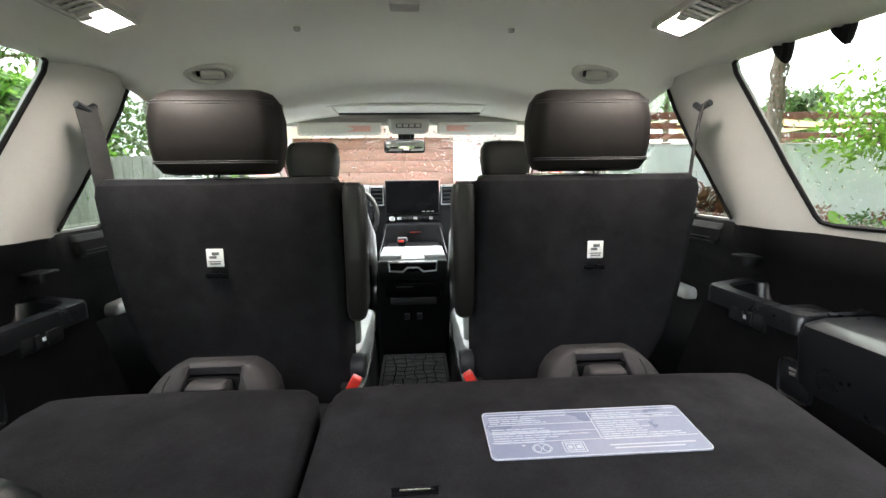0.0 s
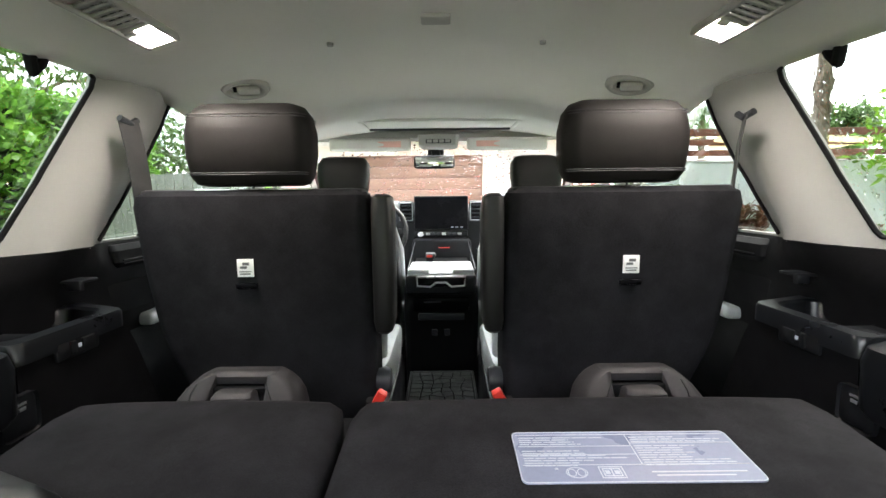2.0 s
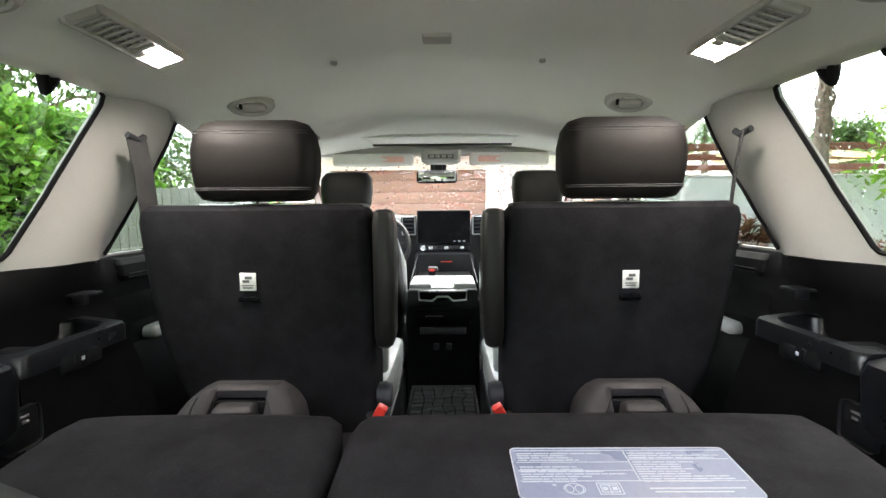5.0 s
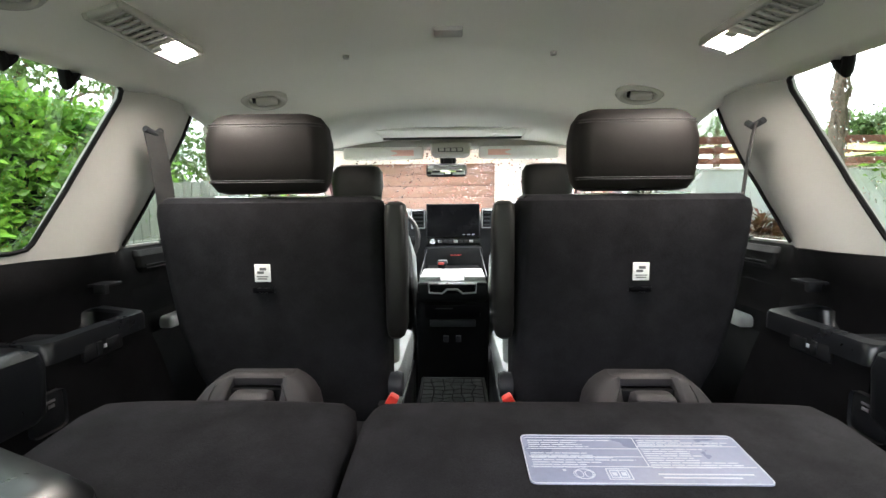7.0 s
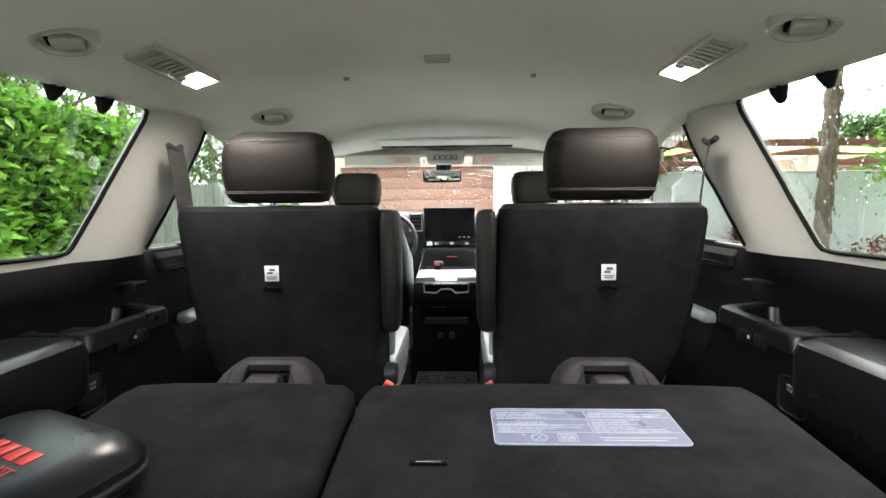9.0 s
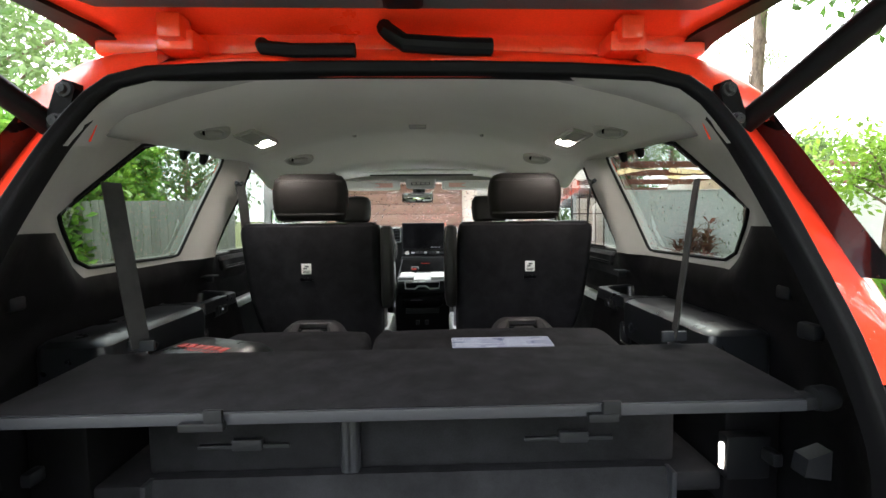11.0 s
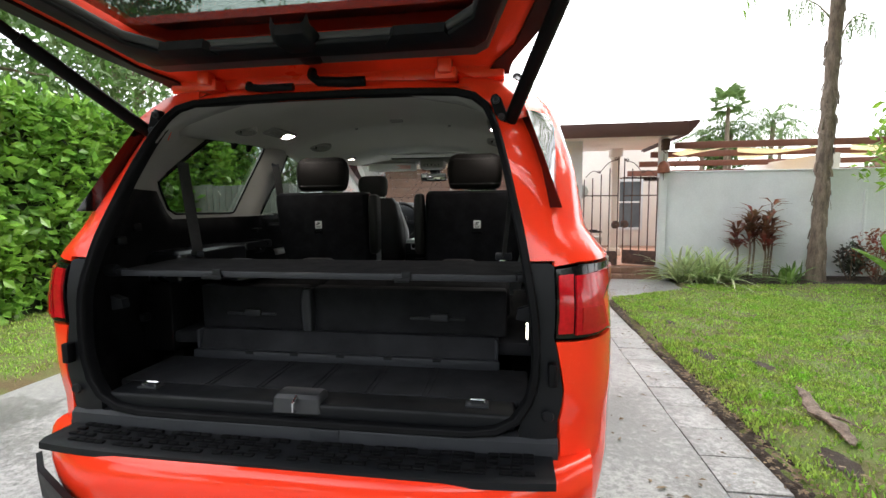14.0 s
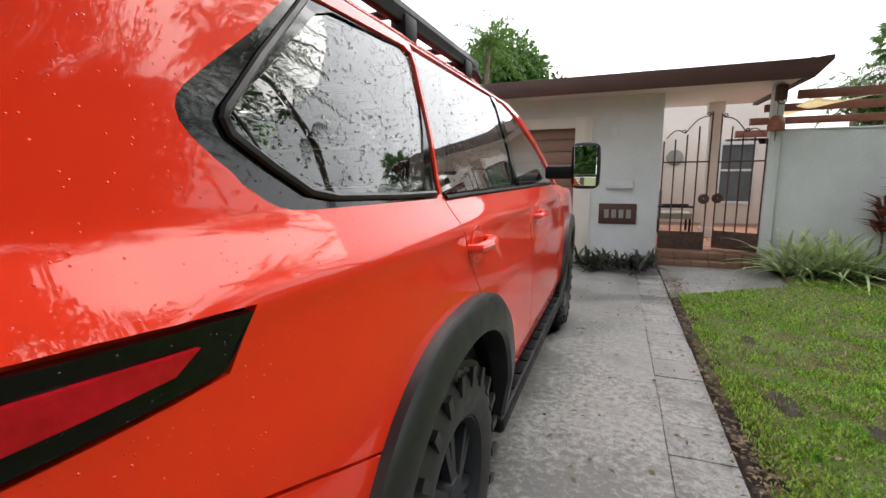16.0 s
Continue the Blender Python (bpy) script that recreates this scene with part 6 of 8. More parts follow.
bm = sweep([(0.035, 0.745), (-0.005, 0.742), (-0.016, 0.732), (-0.022, 0.700), (-0.022, 0.68)], np.linspace(-0.77, 0.77, 21), 0.02)
part("sill_cover", bm, PLASTIC_GREY, bumper, "black plastic cover under the load sill")
part("access_flap", boxes((0.055, 0.145, -0.0225, -0.0135, 0.705, 0.736), r=0.0025), PLASTIC_GREY, bumper)
for s in (-1, 1):
    bm = bmesh.new()
    prism(bm, [(s * 0.60, -0.135, 0.44), (s * 0.86, -0.03, 0.46), (s * 0.88, -0.02, 0.60), (s * 0.78, -0.10, 0.60), (s * 0.62, -0.155, 0.55)], (0, -0.02, 0))
    part("lower_insert", bm, PLASTIC, bumper, "black lower corner insert")

# opening: seal and reveal
half = [(0.0, 0.748), (0.3, 0.748), (0.52, 0.75), (0.60, 0.762), (0.655, 0.795), (0.688, 0.85), (0.703, 0.92)]
half += [(gap_x(z) - 0.016, z) for z in np.linspace(0.98, 1.66, 18)] + [(0.555, 1.70), (0.52, 1.73), (0.46, 1.748), (0.3, 1.757), (0.12, 1.76), (0.0, 1.76)]
loop = half + [(-x, z) for x, z in half[-2:0:-1]]
bm = bmesh.new()
pts = [Vector((x, rear_y(z) - 0.004 - 0.012 * min(1.0, max(0.0, (z - 1.70) / 0.04)), z)) for x, z in loop]
seal_line = pts
rings = []
cz = 1.25
for i, p in enumerate(pts):
    t = (pts[(i + 1) % len(pts)] - pts[i - 1]).normalized()
    inn = Vector((-p.x, 0, cz - p.z))
    inn = (inn - t * inn.dot(t)).normalized()
    out = t.cross(inn)
    out = out if out.y < 0 else -out
    ring = [bm.verts.new(p + inn * a + out * b) for a, b in ((-0.016, -0.004), (-0.014, 0.008), (-0.007, 0.014), (-0.004, 0.006), (0.001, 0.010), (0.006, 0.004), (0.008, -0.008), (0.008, -0.03))]
    rings.append(ring)
for i in range(len(rings)):
    a, b = rings[i], rings[(i + 1) % len(rings)]
    for k in range(7):
        bm.faces.new((a[k], a[k + 1], b[k + 1], b[k]))
part("door_seal", bm, RUBBER, car, "black double-lipped rubber seal round the opening", smooth=True)

# tailgate, raised
O, D, N = Vector((0, 0.34, 1.85)), Vector((0, -0.961, 0.276)), Vector((0, 0.276, 0.961))


def gate(s, w, d=0.0):
    return O + D * s + Vector((w, 0, 0)) + N * d


def gate_w(s):
    return float(np.interp(s, [0.0, 0.1, 0.3, 0.75, 0.95, 1.06, 1.10], [0.555, 0.59, 0.65, 0.80, 0.82, 0.80, 0.74]))


def gate_sheet(name, s0, s1, grow, hole, d0, d1, material, parent, label="", soft=0.0):
    """A plate of the tailgate between two depths, with a window hole."""
    def ring(a0, a1, g, r):
        out = [(a0, x) for x in np.linspace(-(gate_w(a0) + g - r), gate_w(a0) + g - r, 15)]
        out += [(a, gate_w(a) + g) for a in np.linspace(a0 + r, a1 - r, 15)]
        out += [(a1, x) for x in np.linspace(gate_w(a1) + g - r, -(gate_w(a1) + g - r), 15)]
        out += [(a, -(gate_w(a) + g)) for a in np.linspace(a1 - r, a0 + r, 15)]
        return out

    outer = ring(s0, s1, grow, 0.03)
    inner = ring(*hole) if hole else None
    bm = bmesh.new()
    vs = {}
    for key, lp, d in (("oa", outer, d0), ("ob", outer, d1)) + ((("ia", inner, d0), ("ib", inner, d1)) if hole else ()):
        vs[key] = [bm.verts.new(gate(a, w, d)) for a, w in lp]
    n = len(outer)
    for k in range(n):
        q = (k + 1) % n
        bm.faces.new((vs["oa"][k], vs["oa"][q], vs["ob"][q], vs["ob"][k]))
        if hole:
            bm.faces.new((vs["ia"][k], vs["ia"][q], vs["ib"][q], vs["ib"][k]))
            bm.faces.new((vs["oa"][k], vs["oa"][q], vs["ia"][q], vs["ia"][k]))
            bm.faces.new((vs["ob"][k], vs["ob"][q], vs["ib"][q], vs["ib"][k]))
    if not hole:
        bm.faces.new(vs["oa"])
        bm.faces.new(vs["ob"][::-1])
    if soft:
        bmesh.ops.recalc_face_normals(bm, faces=bm.faces)
        bmesh.ops.bevel(bm, geom=[e for e in bm.edges if len(e.link_faces) == 2 and e.calc_face_angle() > 0.9 and abs((e.verts[0].co - e.verts[1].co).dot(N)) < 0.004], offset=soft, segments=3, affect="EDGES", profile=0.5)
    return part(name, bm, material, parent, label, smooth=50)


tailgate = gate_sheet("tailgate", -0.02, 1.12, 0.055, (0.165, 0.68, -0.055, 0.06), 0.0, 0.075, PAINT_IN, car, "raised orange tailgate with black inner trim")
trim_g = gate_sheet("inner_trim", 0.105, 1.07, -0.03, (0.235, 0.62, -0.12, 0.07), -0.03, -0.002, GATE_TRIM, tailgate, "black plastic inner trim", 0.011)
lip = gate_sheet("trim_lip", 0.165, 0.70, -0.05, (0.235, 0.645, -0.115, 0.06), -0.045, -0.028, PLASTIC, tailgate, "", 0.007)
glass = gate_sheet("rear_window", 0.17, 0.67, -0.07, None, 0.045, 0.05, TINTED, tailgate, "tinted rear window glass")
glass.visible_shadow = False
bm = bmesh.new()
rows = [[bm.verts.new(gate(a, w * t, d)) for t in (-1.25, -1.0, -0.8, 0.8, 1.0, 1.25) for d in [dd + (0.03 if abs(t) > 1.1 else 0.006 if abs(t) > 0.9 else 0)]] for a, w, dd in ((0.110, 0.032, -0.026), (0.118, 0.034, -0.036), (0.15, 0.036, -0.039), (0.19, 0.041, -0.044), (0.215, 0.056, -0.05), (0.25, 0.06, -0.052), (0.285, 0.05, -0.046), (0.295, 0.045, -0.02))]
for a, b in zip(rows, rows[1:]):
    for k in range(5):
        bm.faces.new((a[k], a[k + 1], b[k + 1], b[k]))
part("motor_cover", bm, PLASTIC, tailgate, "black wiper motor cover", smooth=50)
for s in (-1, 1):
    bm = bmesh.new()
    prism(bm, [gate(0.215, s * 0.27, -0.05), gate(0.215, s * 0.47, -0.05), gate(0.25, s * 0.45, -0.045), gate(0.25, s * 0.30, -0.045)], N * 0.03)
    part("grip_lug", bm, PLASTIC, tailgate)
    bm = bmesh.new()
    edge = [(a, gate_w(a) + 0.055) for a in (-0.035, -0.02, 0.0, 0.03, 0.07, 0.12, 0.2, 0.3, 0.4, 0.5, 0.6, 0.7, 0.8, 0.9, 1.0)]
    rows = [[bm.verts.new(gate(a, s * w0, d)) for w0, d in ((w - 0.005 - 0.04 * max(0, min(1, (0.12 - a) / 0.1)) + 0.05 * max(0, -a / 0.035), -0.012), (w + 0.02 + 0.035 * max(0, min(1, (a - 0.05) * 6)), -0.012), (w + 0.03 + 0.04 * max(0, min(1, (a - 0.05) * 6)), 0.03), (w, 0.06))] for a, w in edge]
    for a, b in zip(rows, rows[1:]):
        for k in range(4):
            bm.faces.new((a[k], a[(k + 1) % 4], b[(k + 1) % 4], b[k]))
    bm.faces.new(rows[0])
    bm.faces.new(rows[-1][::-1])
    part("side_spoiler", bm, PLASTIC, tailgate, "black side spoiler edge")
    strut = thing("gas_strut", s * 0.64, 0.25, 1.65, "black powered tailgate strut", "strut", "tailgate struts")
    a, b = Vector((s * 0.635, 0.25, 1.655)), Vector((s * 0.855, -0.35, 2.055))
    bm = bmesh.new()
    tube(bm, [a, a.lerp(b, 0.55)], 0.021, 12)
    part("cylinder", bm, RUBBER, strut)
    bm = bmesh.new()
    tube(bm, [a.lerp(b, 0.5), b], 0.016, 12)
    part("rod", bm, RUBBER, strut)
    bm = bmesh.new()
    bmesh.ops.create_uvsphere(bm, u_segments=12, v_segments=8, radius=0.03, matrix=Matrix.Translation(a + Vector((-s * 0.01, 0.01, 0))))
    part("ball_joint", bm, RUBBER, strut)
    bm = bmesh.new()
    prism(bm, [(s * 0.573, 0.226, 1.715), (s * 0.578, 0.226, 1.728), (s * 0.592, 0.226, 1.732), (s * 0.606, 0.226, 1.72), (s * 0.628, 0.226, 1.66), (s * 0.622, 0.226, 1.645), (s * 0.604, 0.226, 1.642), (s * 0.592, 0.226, 1.655)], (0, 0.04, 0))
    bracket = part("bracket", bm, RUBBER, strut, "black strut bracket with two bolts")
    for x, z in ((0.590, 1.714), (0.607, 1.660)):
        bm = bmesh.new()
        lathe(bm, [(0.004, 0.013), (-0.004, 0.013), (-0.005, 0.009), (-0.012, 0.008), (-0.013, 0.001)], (s * x, 0.226, z), "y", 12)
        part("bolt", bm, PLASTIC_GREY, bracket)
gate_sheet("spoiler", 0.02, 0.245, 0.0, None, 0.055, 0.085, PAINT, tailgate, "orange roof spoiler")

# ---- inside shell ----
Q_WIN = [(0.50, 1.50), (0.58, 1.385), (0.63, 1.362), (1.03, 1.358), (1.060, 1.362), (1.073, 1.374), (1.143, 1.49), (1.197, 1.612), (1.236, 1.70), (1.236, 1.720), (1.21, 1.735), (0.84, 1.722), (0.74, 1.70)]
R_WIN = [(1.335, 1.345), (1.395, 1.435), (1.46, 1.54), (1.505, 1.65), (1.52, 1.715), (1.56, 1.738), (2.22, 1.742), (2.24, 1.345)]
F_WIN = [(2.36, 1.345), (2.36, 1.735), (2.50, 1.735), (3.03, 1.57), (3.5, 1.345)]
RIMS = np.array([(a, b) for w in (Q_WIN, R_WIN, F_WIN) for a, b in zip(w, w[1:] + w[:1])])


def edge_gap(y, z):
    """How far a place on the inner side lies from the nearest window edge."""
    a, b = RIMS[:, 0], RIMS[:, 1]
    d = b - a
    f = np.clip(((np.array((y, z)) - a) * d).sum(1) / (d * d).sum(1), 0, 1)
    return float(np.sqrt(((a + d * f[:, None] - (y, z)) ** 2).sum(1)).min())


def ease(f):
    f = min(1.0, max(0.0, f))
    return f * f * (3 - 2 * f)


def inner_x(y, z):
    """The trim lies close to the glass at the windows and swells into rounded pillars between them."""
    level = max(z, 1.331)
    full = float(np.interp(level, [1.33, 1.735, 1.80], [0.082, 0.05, 0.05]))
    off = 0.028 + (full - 0.028) * ease(edge_gap(y, level) / 0.095)
    if z < 1.331:
        off += (float(np.interp(z, [0.5, 1.2, 1.331], [0.125, 0.105, 0.098])) - off) * ease((1.331 - z) / 0.06)
    near = gap_x(z) - 0.005 + 0.62 * max(0.0, y - rear_y(z))
    x = side_x(z) - off
    h = max(0.0, min(1.0, 0.5 + 0.5 * (near - x) / 0.05))
    return near * (1 - h) + x * h - 0.05 * h * (1 - h)


def inside(y, z):
    return Vector((inner_x(y, z), y, z))


top_rear = [(0.586, 1.335), (0.557, 1.370), (0.480, 1.455)] + [(rear_y(z) + 0.025, z) for z in np.linspace(1.455, 1.735, 7)]
upper = top_rear + [(1.2, 1.765), (2.5, 1.765), (3.05, 1.60), (3.6, 1.335)]
lower = [(0.025, 0.74), (0.025, 1.15)] + [(rear_y(z) + 0.025, z) for z in (1.2, 1.26, 1.338, 1.40, 1.459)] + [(0.484, 1.459), (0.561, 1.373), (0.590, 1.339), (3.6, 1.339), (3.6, 0.5), (1.5, 0.5), (0.6, 0.74)]
for flip in (False, True):
    patch("pillar_trim", upper, [Q_WIN, R_WIN, F_WIN], inside, 0.035, TRIM, car, "pale grey pillar and window trim", mirror=flip, inward=-0.012, outer_fold=False)
    for loop in (Q_WIN, R_WIN):
        bm = bmesh.new()
        tube(bm, [Vector(((-1 if flip else 1) * (p.x - 0.003), p.y, p.z)) for p in [inside(a[0] + (b[0] - a[0]) * k / 6, a[1] + (b[1] - a[1]) * k / 6) for a, b in zip(loop, loop[1:] + loop[:1]) for k in range(6)]], 0.0052, 6, cap=False)
        part("window_seal", bm, RUBBER, car, "black rubber seal round the side window")
    patch("side_trim", lower, [], lambda y, z: inside(y, z) - Vector((0.004, 0, 0)), 0.04, RUBBER, car, "black lower side trim", mirror=flip, inward=-0.01)

HEAD = table([(0.2, 1.75), (0.30, 1.755), (0.42, 1.80), (0.7, 1.835), (1.1, 1.852), (1.45, 1.856), (1.60, 1.825), (1.72, 1.775), (1.78, 1.765), (1.82, 1.775), (2.1, 1.782), (2.199, 1.782)], 0.025)


HEAD_X = np.linspace(0, 0.8, 41)
HEAD_DROP = np.interp(HEAD_X, [0, 0.15, 0.28, 0.45, 0.575, 0.70, 0.76, 0.8], [0, 0.002, 0.011, 0.05, 0.09, 0.122, 0.14, 0.152])


def head_z(x, y):
    front = min(1.0, max(0.0, (y - 1.8) / 0.4))
    return HEAD(min(y, 2.19)) + 0.012 - float(np.interp(abs(x), HEAD_X, HEAD_DROP)) * (1 - 0.55 * front)


bm = bmesh.new()
rows = []
for j in range(61):
    y = 0.365 + 2.31 * j / 60
    w = min(0.765, 0.595 + 0.9 * (y - 0.365))
    w = min(w, 0.765 - 0.10 * max(0, (y - 2.3) / 0.4))
    rows.append([bm.verts.new((w * t, y, head_z(w * t, y))) for t in np.linspace(-1, 1, 33)])
for a, b in zip(rows, rows[1:]):
    for k in range(32):
        bm.faces.new((a[k], a[k + 1], b[k + 1], b[k]))
thicken(bm, -0.008)
head = part("headliner", bm, HEADLINER, car, "pale grey fabric headliner", smooth=True)

bm = bmesh.new()
rows = []
for p in [q for q in seal_line if q.z > 1.60]:
    line = []
    for f in np.linspace(0, 1, 6):
        x, y = p.x * (1 - 0.012 * (1 - f) + 0.02 * f), p.y + 0.008 + 0.11 * f
        z = head_z(x, y) - 0.002 if p.z > 1.68 else p.z + 0.01 * f
        line.append(bm.verts.new((x, y, p.z - 0.007 + (z - p.z + 0.007) * f * (2 - f))))
    rows.append(line)
rows.sort(key=lambda line: math.atan2(line[0].co.x, line[0].co.z - 1.4))
for a, b in zip(rows, rows[1:]):
    for k in range(5):
        bm.faces.new((a[k], a[k + 1], b[k + 1], b[k]))
bmesh.ops.recalc_face_normals(bm, faces=bm.faces[:])
part("opening_trim", bm, TRIM, car, "pale trim behind the opening seal", smooth=True)

# ---- things inside the car ----
def block(sections, r=0.03, n=5, close=True):
    """A padded body from level slices (z, x0, x1, y0, y1), each a rectangle with rounded corners."""
    bm = bmesh.new()
    rings = []
    for z, x0, x1, y0, y1 in sections:
        q = min(r, 0.49 * (x1 - x0), 0.49 * (y1 - y0))
        ring = []
        for cx, cy, a0 in ((x1 - q, y1 - q, 0), (x0 + q, y1 - q, 90), (x0 + q, y0 + q, 180), (x1 - q, y0 + q, 270)):
            for k in range(n):
                a = radians(a0 + 90 * k / (n - 1))
                ring.append(bm.verts.new((cx + q * math.cos(a), cy + q * math.sin(a), z)))
        rings.append(ring)
    m = len(rings[0])
    for a, b in zip(rings, rings[1:]):
        for k in range(m):
            bm.faces.new((a[k], a[(k + 1) % m], b[(k + 1) % m], b[k]))
    if close:
        bm.faces.new(rings[0][::-1])
        bm.faces.new(rings[-1])
    return bm


def side(s, a, b):
    return (a, b) if s > 0 else (-b, -a)


def captain_seat(s):
    t = thing("second_row_seat", s * 0.44, 1.5, 0.5, "captain's seat with black carpeted back and dark leather headrest", "car seat", "second row seats")
    secs = []
    for z, a, b, y0, y1 in ((0.80, 0.20, 0.55, 1.305, 1.40), (0.86, 0.17, 0.585, 1.285, 1.41), (0.95, 0.158, 0.625, 1.272, 1.41), (1.05, 0.157, 0.668, 1.262, 1.41), (1.14, 0.158, 0.692, 1.254, 1.405), (1.25, 0.16, 0.706, 1.246, 1.395),
                            (1.36, 0.163, 0.716, 1.240, 1.385), (1.43, 0.166, 0.722, 1.238, 1.375), (1.455, 0.171, 0.718, 1.242, 1.370), (1.468, 0.186, 0.70, 1.256, 1.352)):
        secs.append((z, *side(s, a, b), y0, y1))
    back = part("backrest", block(secs, 0.032), CARPET, t, "black carpeted seat back")
    secs = [(z, *side(s, a, b), y0, y1) for z, a, b, y0, y1 in ((1.00, 0.15, 0.70, 1.40, 1.47), (1.08, 0.15, 0.715, 1.39, 1.48), (1.25, 0.152, 0.715, 1.38, 1.46), (1.40, 0.16, 0.70, 1.37, 1.43), (1.445, 0.19, 0.66, 1.365, 1.41))]
    part("front_cover", block(secs, 0.025), LEATHER_GREY, t, "pale grey leather front cover")
    part("top_cover", boxes((*side(s, 0.178, 0.71), 1.262, 1.37, 1.448, 1.4705, 0.012), seg=3), LEATHER, t)
    secs = [(z, *side(s, a, b), y0, y1) for z, a, b, y0, y1 in ((0.78, 0.165, 0.66, 1.42, 1.80), (0.86, 0.150, 0.69, 1.40, 1.84), (0.93, 0.144, 0.70, 1.39, 1.85), (0.965, 0.144, 0.70, 1.38, 1.85), (0.978, 0.150, 0.69, 1.39, 1.84), (0.984, 0.165, 0.67, 1.41, 1.82))]
    part("seat_cushion", block(secs, 0.04), LEATHER_GREY, t, "pale grey leather cushion")
    part("seat_base", boxes((*side(s, 0.14, 0.66), 1.40, 1.86, 0.52, 0.86, 0.02)), PLASTIC, t)
    bm = bmesh.new()
    lathe(bm, [(0.0, 0.001), (0.0, 0.03), (0.02, 0.035), (0.035, 0.03), (0.036, 0.001)], (s * 0.16, 1.305, 0.98), "x", 18, -s)
    part("recliner_cover", bm, PLASTIC_GREY, t)
    secs = [(z, *side(s, a, b), y0, y1) for z, a, b, y0, y1 in ((1.118, 0.121, 0.146, 1.25, 1.30), (1.126, 0.112, 0.153, 1.238, 1.315), (1.15, 0.106, 0.156, 1.23, 1.325), (1.30, 0.104, 0.156, 1.225, 1.325), (1.42, 0.104, 0.156, 1.225, 1.32), (1.448, 0.109, 0.154, 1.232, 1.31), (1.456, 0.12, 0.145, 1.245, 1.30))]
    part("armrest", block(secs, 0.018), LEATHER, t, "black leather armrest folded up")
    secs = [(z, *side(s, a, b), y0, y1) for z, a, b, y0, y1 in ((1.477, 0.325, 0.55, 1.262, 1.31), (1.482, 0.306, 0.572, 1.246, 1.325), (1.50, 0.297, 0.582, 1.236, 1.336), (1.55, 0.290, 0.588, 1.230, 1.345), (1.60, 0.290, 0.588, 1.230, 1.345), (1.64, 0.298, 0.581, 1.236, 1.34), (1.66, 0.312, 0.566, 1.248, 1.33), (1.668, 0.335, 0.54, 1.265, 1.31))]
    rest = part("headrest", block(secs, 0.04, 7), LEATHER_WARM, t, "dark brown-black leather headrest")
    for z, a, b in ((1.503, 0.298, 0.582), (1.5075, 0.297, 0.583), (1.634, 0.298, 0.582), (1.640, 0.299, 0.580)):
        bm = bmesh.new()
        x0, x1 = side(s, a + 0.028, b - 0.028)
        yy = 1.2355 if z < 1.6 else 1.2365
        tube(bm, [(x0 - 0.026, yy + 0.03, z), (x0 - 0.02, yy + 0.01, z), (x0, yy, z), ((x0 + x1) / 2, yy - 0.001, z), (x1, yy, z), (x1 + 0.02, yy + 0.01, z), (x1 + 0.026, yy + 0.03, z)], 0.0016, 5)
        part("seam", bm, FABRIC_BLACK, rest)
    for x in (0.385, 0.495):
        bm = bmesh.new()
        tube(bm, [(s * x, 1.285, 1.46), (s * x, 1.285, 1.482)], 0.007, 8)
        part("headrest_post", bm, CHROME, rest)
    part("bolt_shelf", boxes((*side(s, 0.30, 0.575), 1.262, 1.33, 1.466, 1.472, 0.002)), CHROME, rest, "bright strip under the headrest")
    tag = part("hang_tag", boxes((s * 0.455 - 0.0195, s * 0.455 + 0.0195, 1.2385, 1.2425, 1.264, 1.307, 0.0015)), WHITE_TAG, t, "white instruction tag")
    for z0, z1, a, b in ((1.270, 1.273, -0.012, 0.012), (1.2755, 1.278, -0.014, 0.014), (1.284, 1.290, -0.012, 0.004), (1.292, 1.299, -0.006, 0.010)):
        part("print_bar", boxes((s * 0.455 + a, s * 0.455 + b, 1.2375, 1.2388, z0, z1, 0.0003)), DARK_INK, tag)
    part("pull_slot", boxes((s * 0.455 - 0.026, s * 0.455 + 0.026, 1.2395, 1.247, 1.236, 1.248, 0.002)), SCREEN, t, "narrow black pull slot")
    buckle = thing("belt_buckle", s * 0.125, 1.24, 1.0, "red seat belt buckle on a black stalk", "belt buckle", "belt buckles")
    m = Matrix.Rotation(radians(-s * 30), 4, "Y")
    bm = bmesh.new()
    box(bm, s * 0.145 - 0.012, s * 0.145 + 0.012, 1.195, 1.222, 0.945, 0.995, 0.004, 2, m)
    part("button", bm, RED_PLASTIC, buckle, "red release button")
    bm = bmesh.new()
    tube(bm, [(s * 0.163, 1.21, 0.97), (s * 0.175, 1.25, 0.88), (s * 0.18, 1.30, 0.80)], 0.012, 6)
    part("stalk", bm, PLASTIC, buckle)
    return t


for s in (-1, 1):
    captain_seat(s)


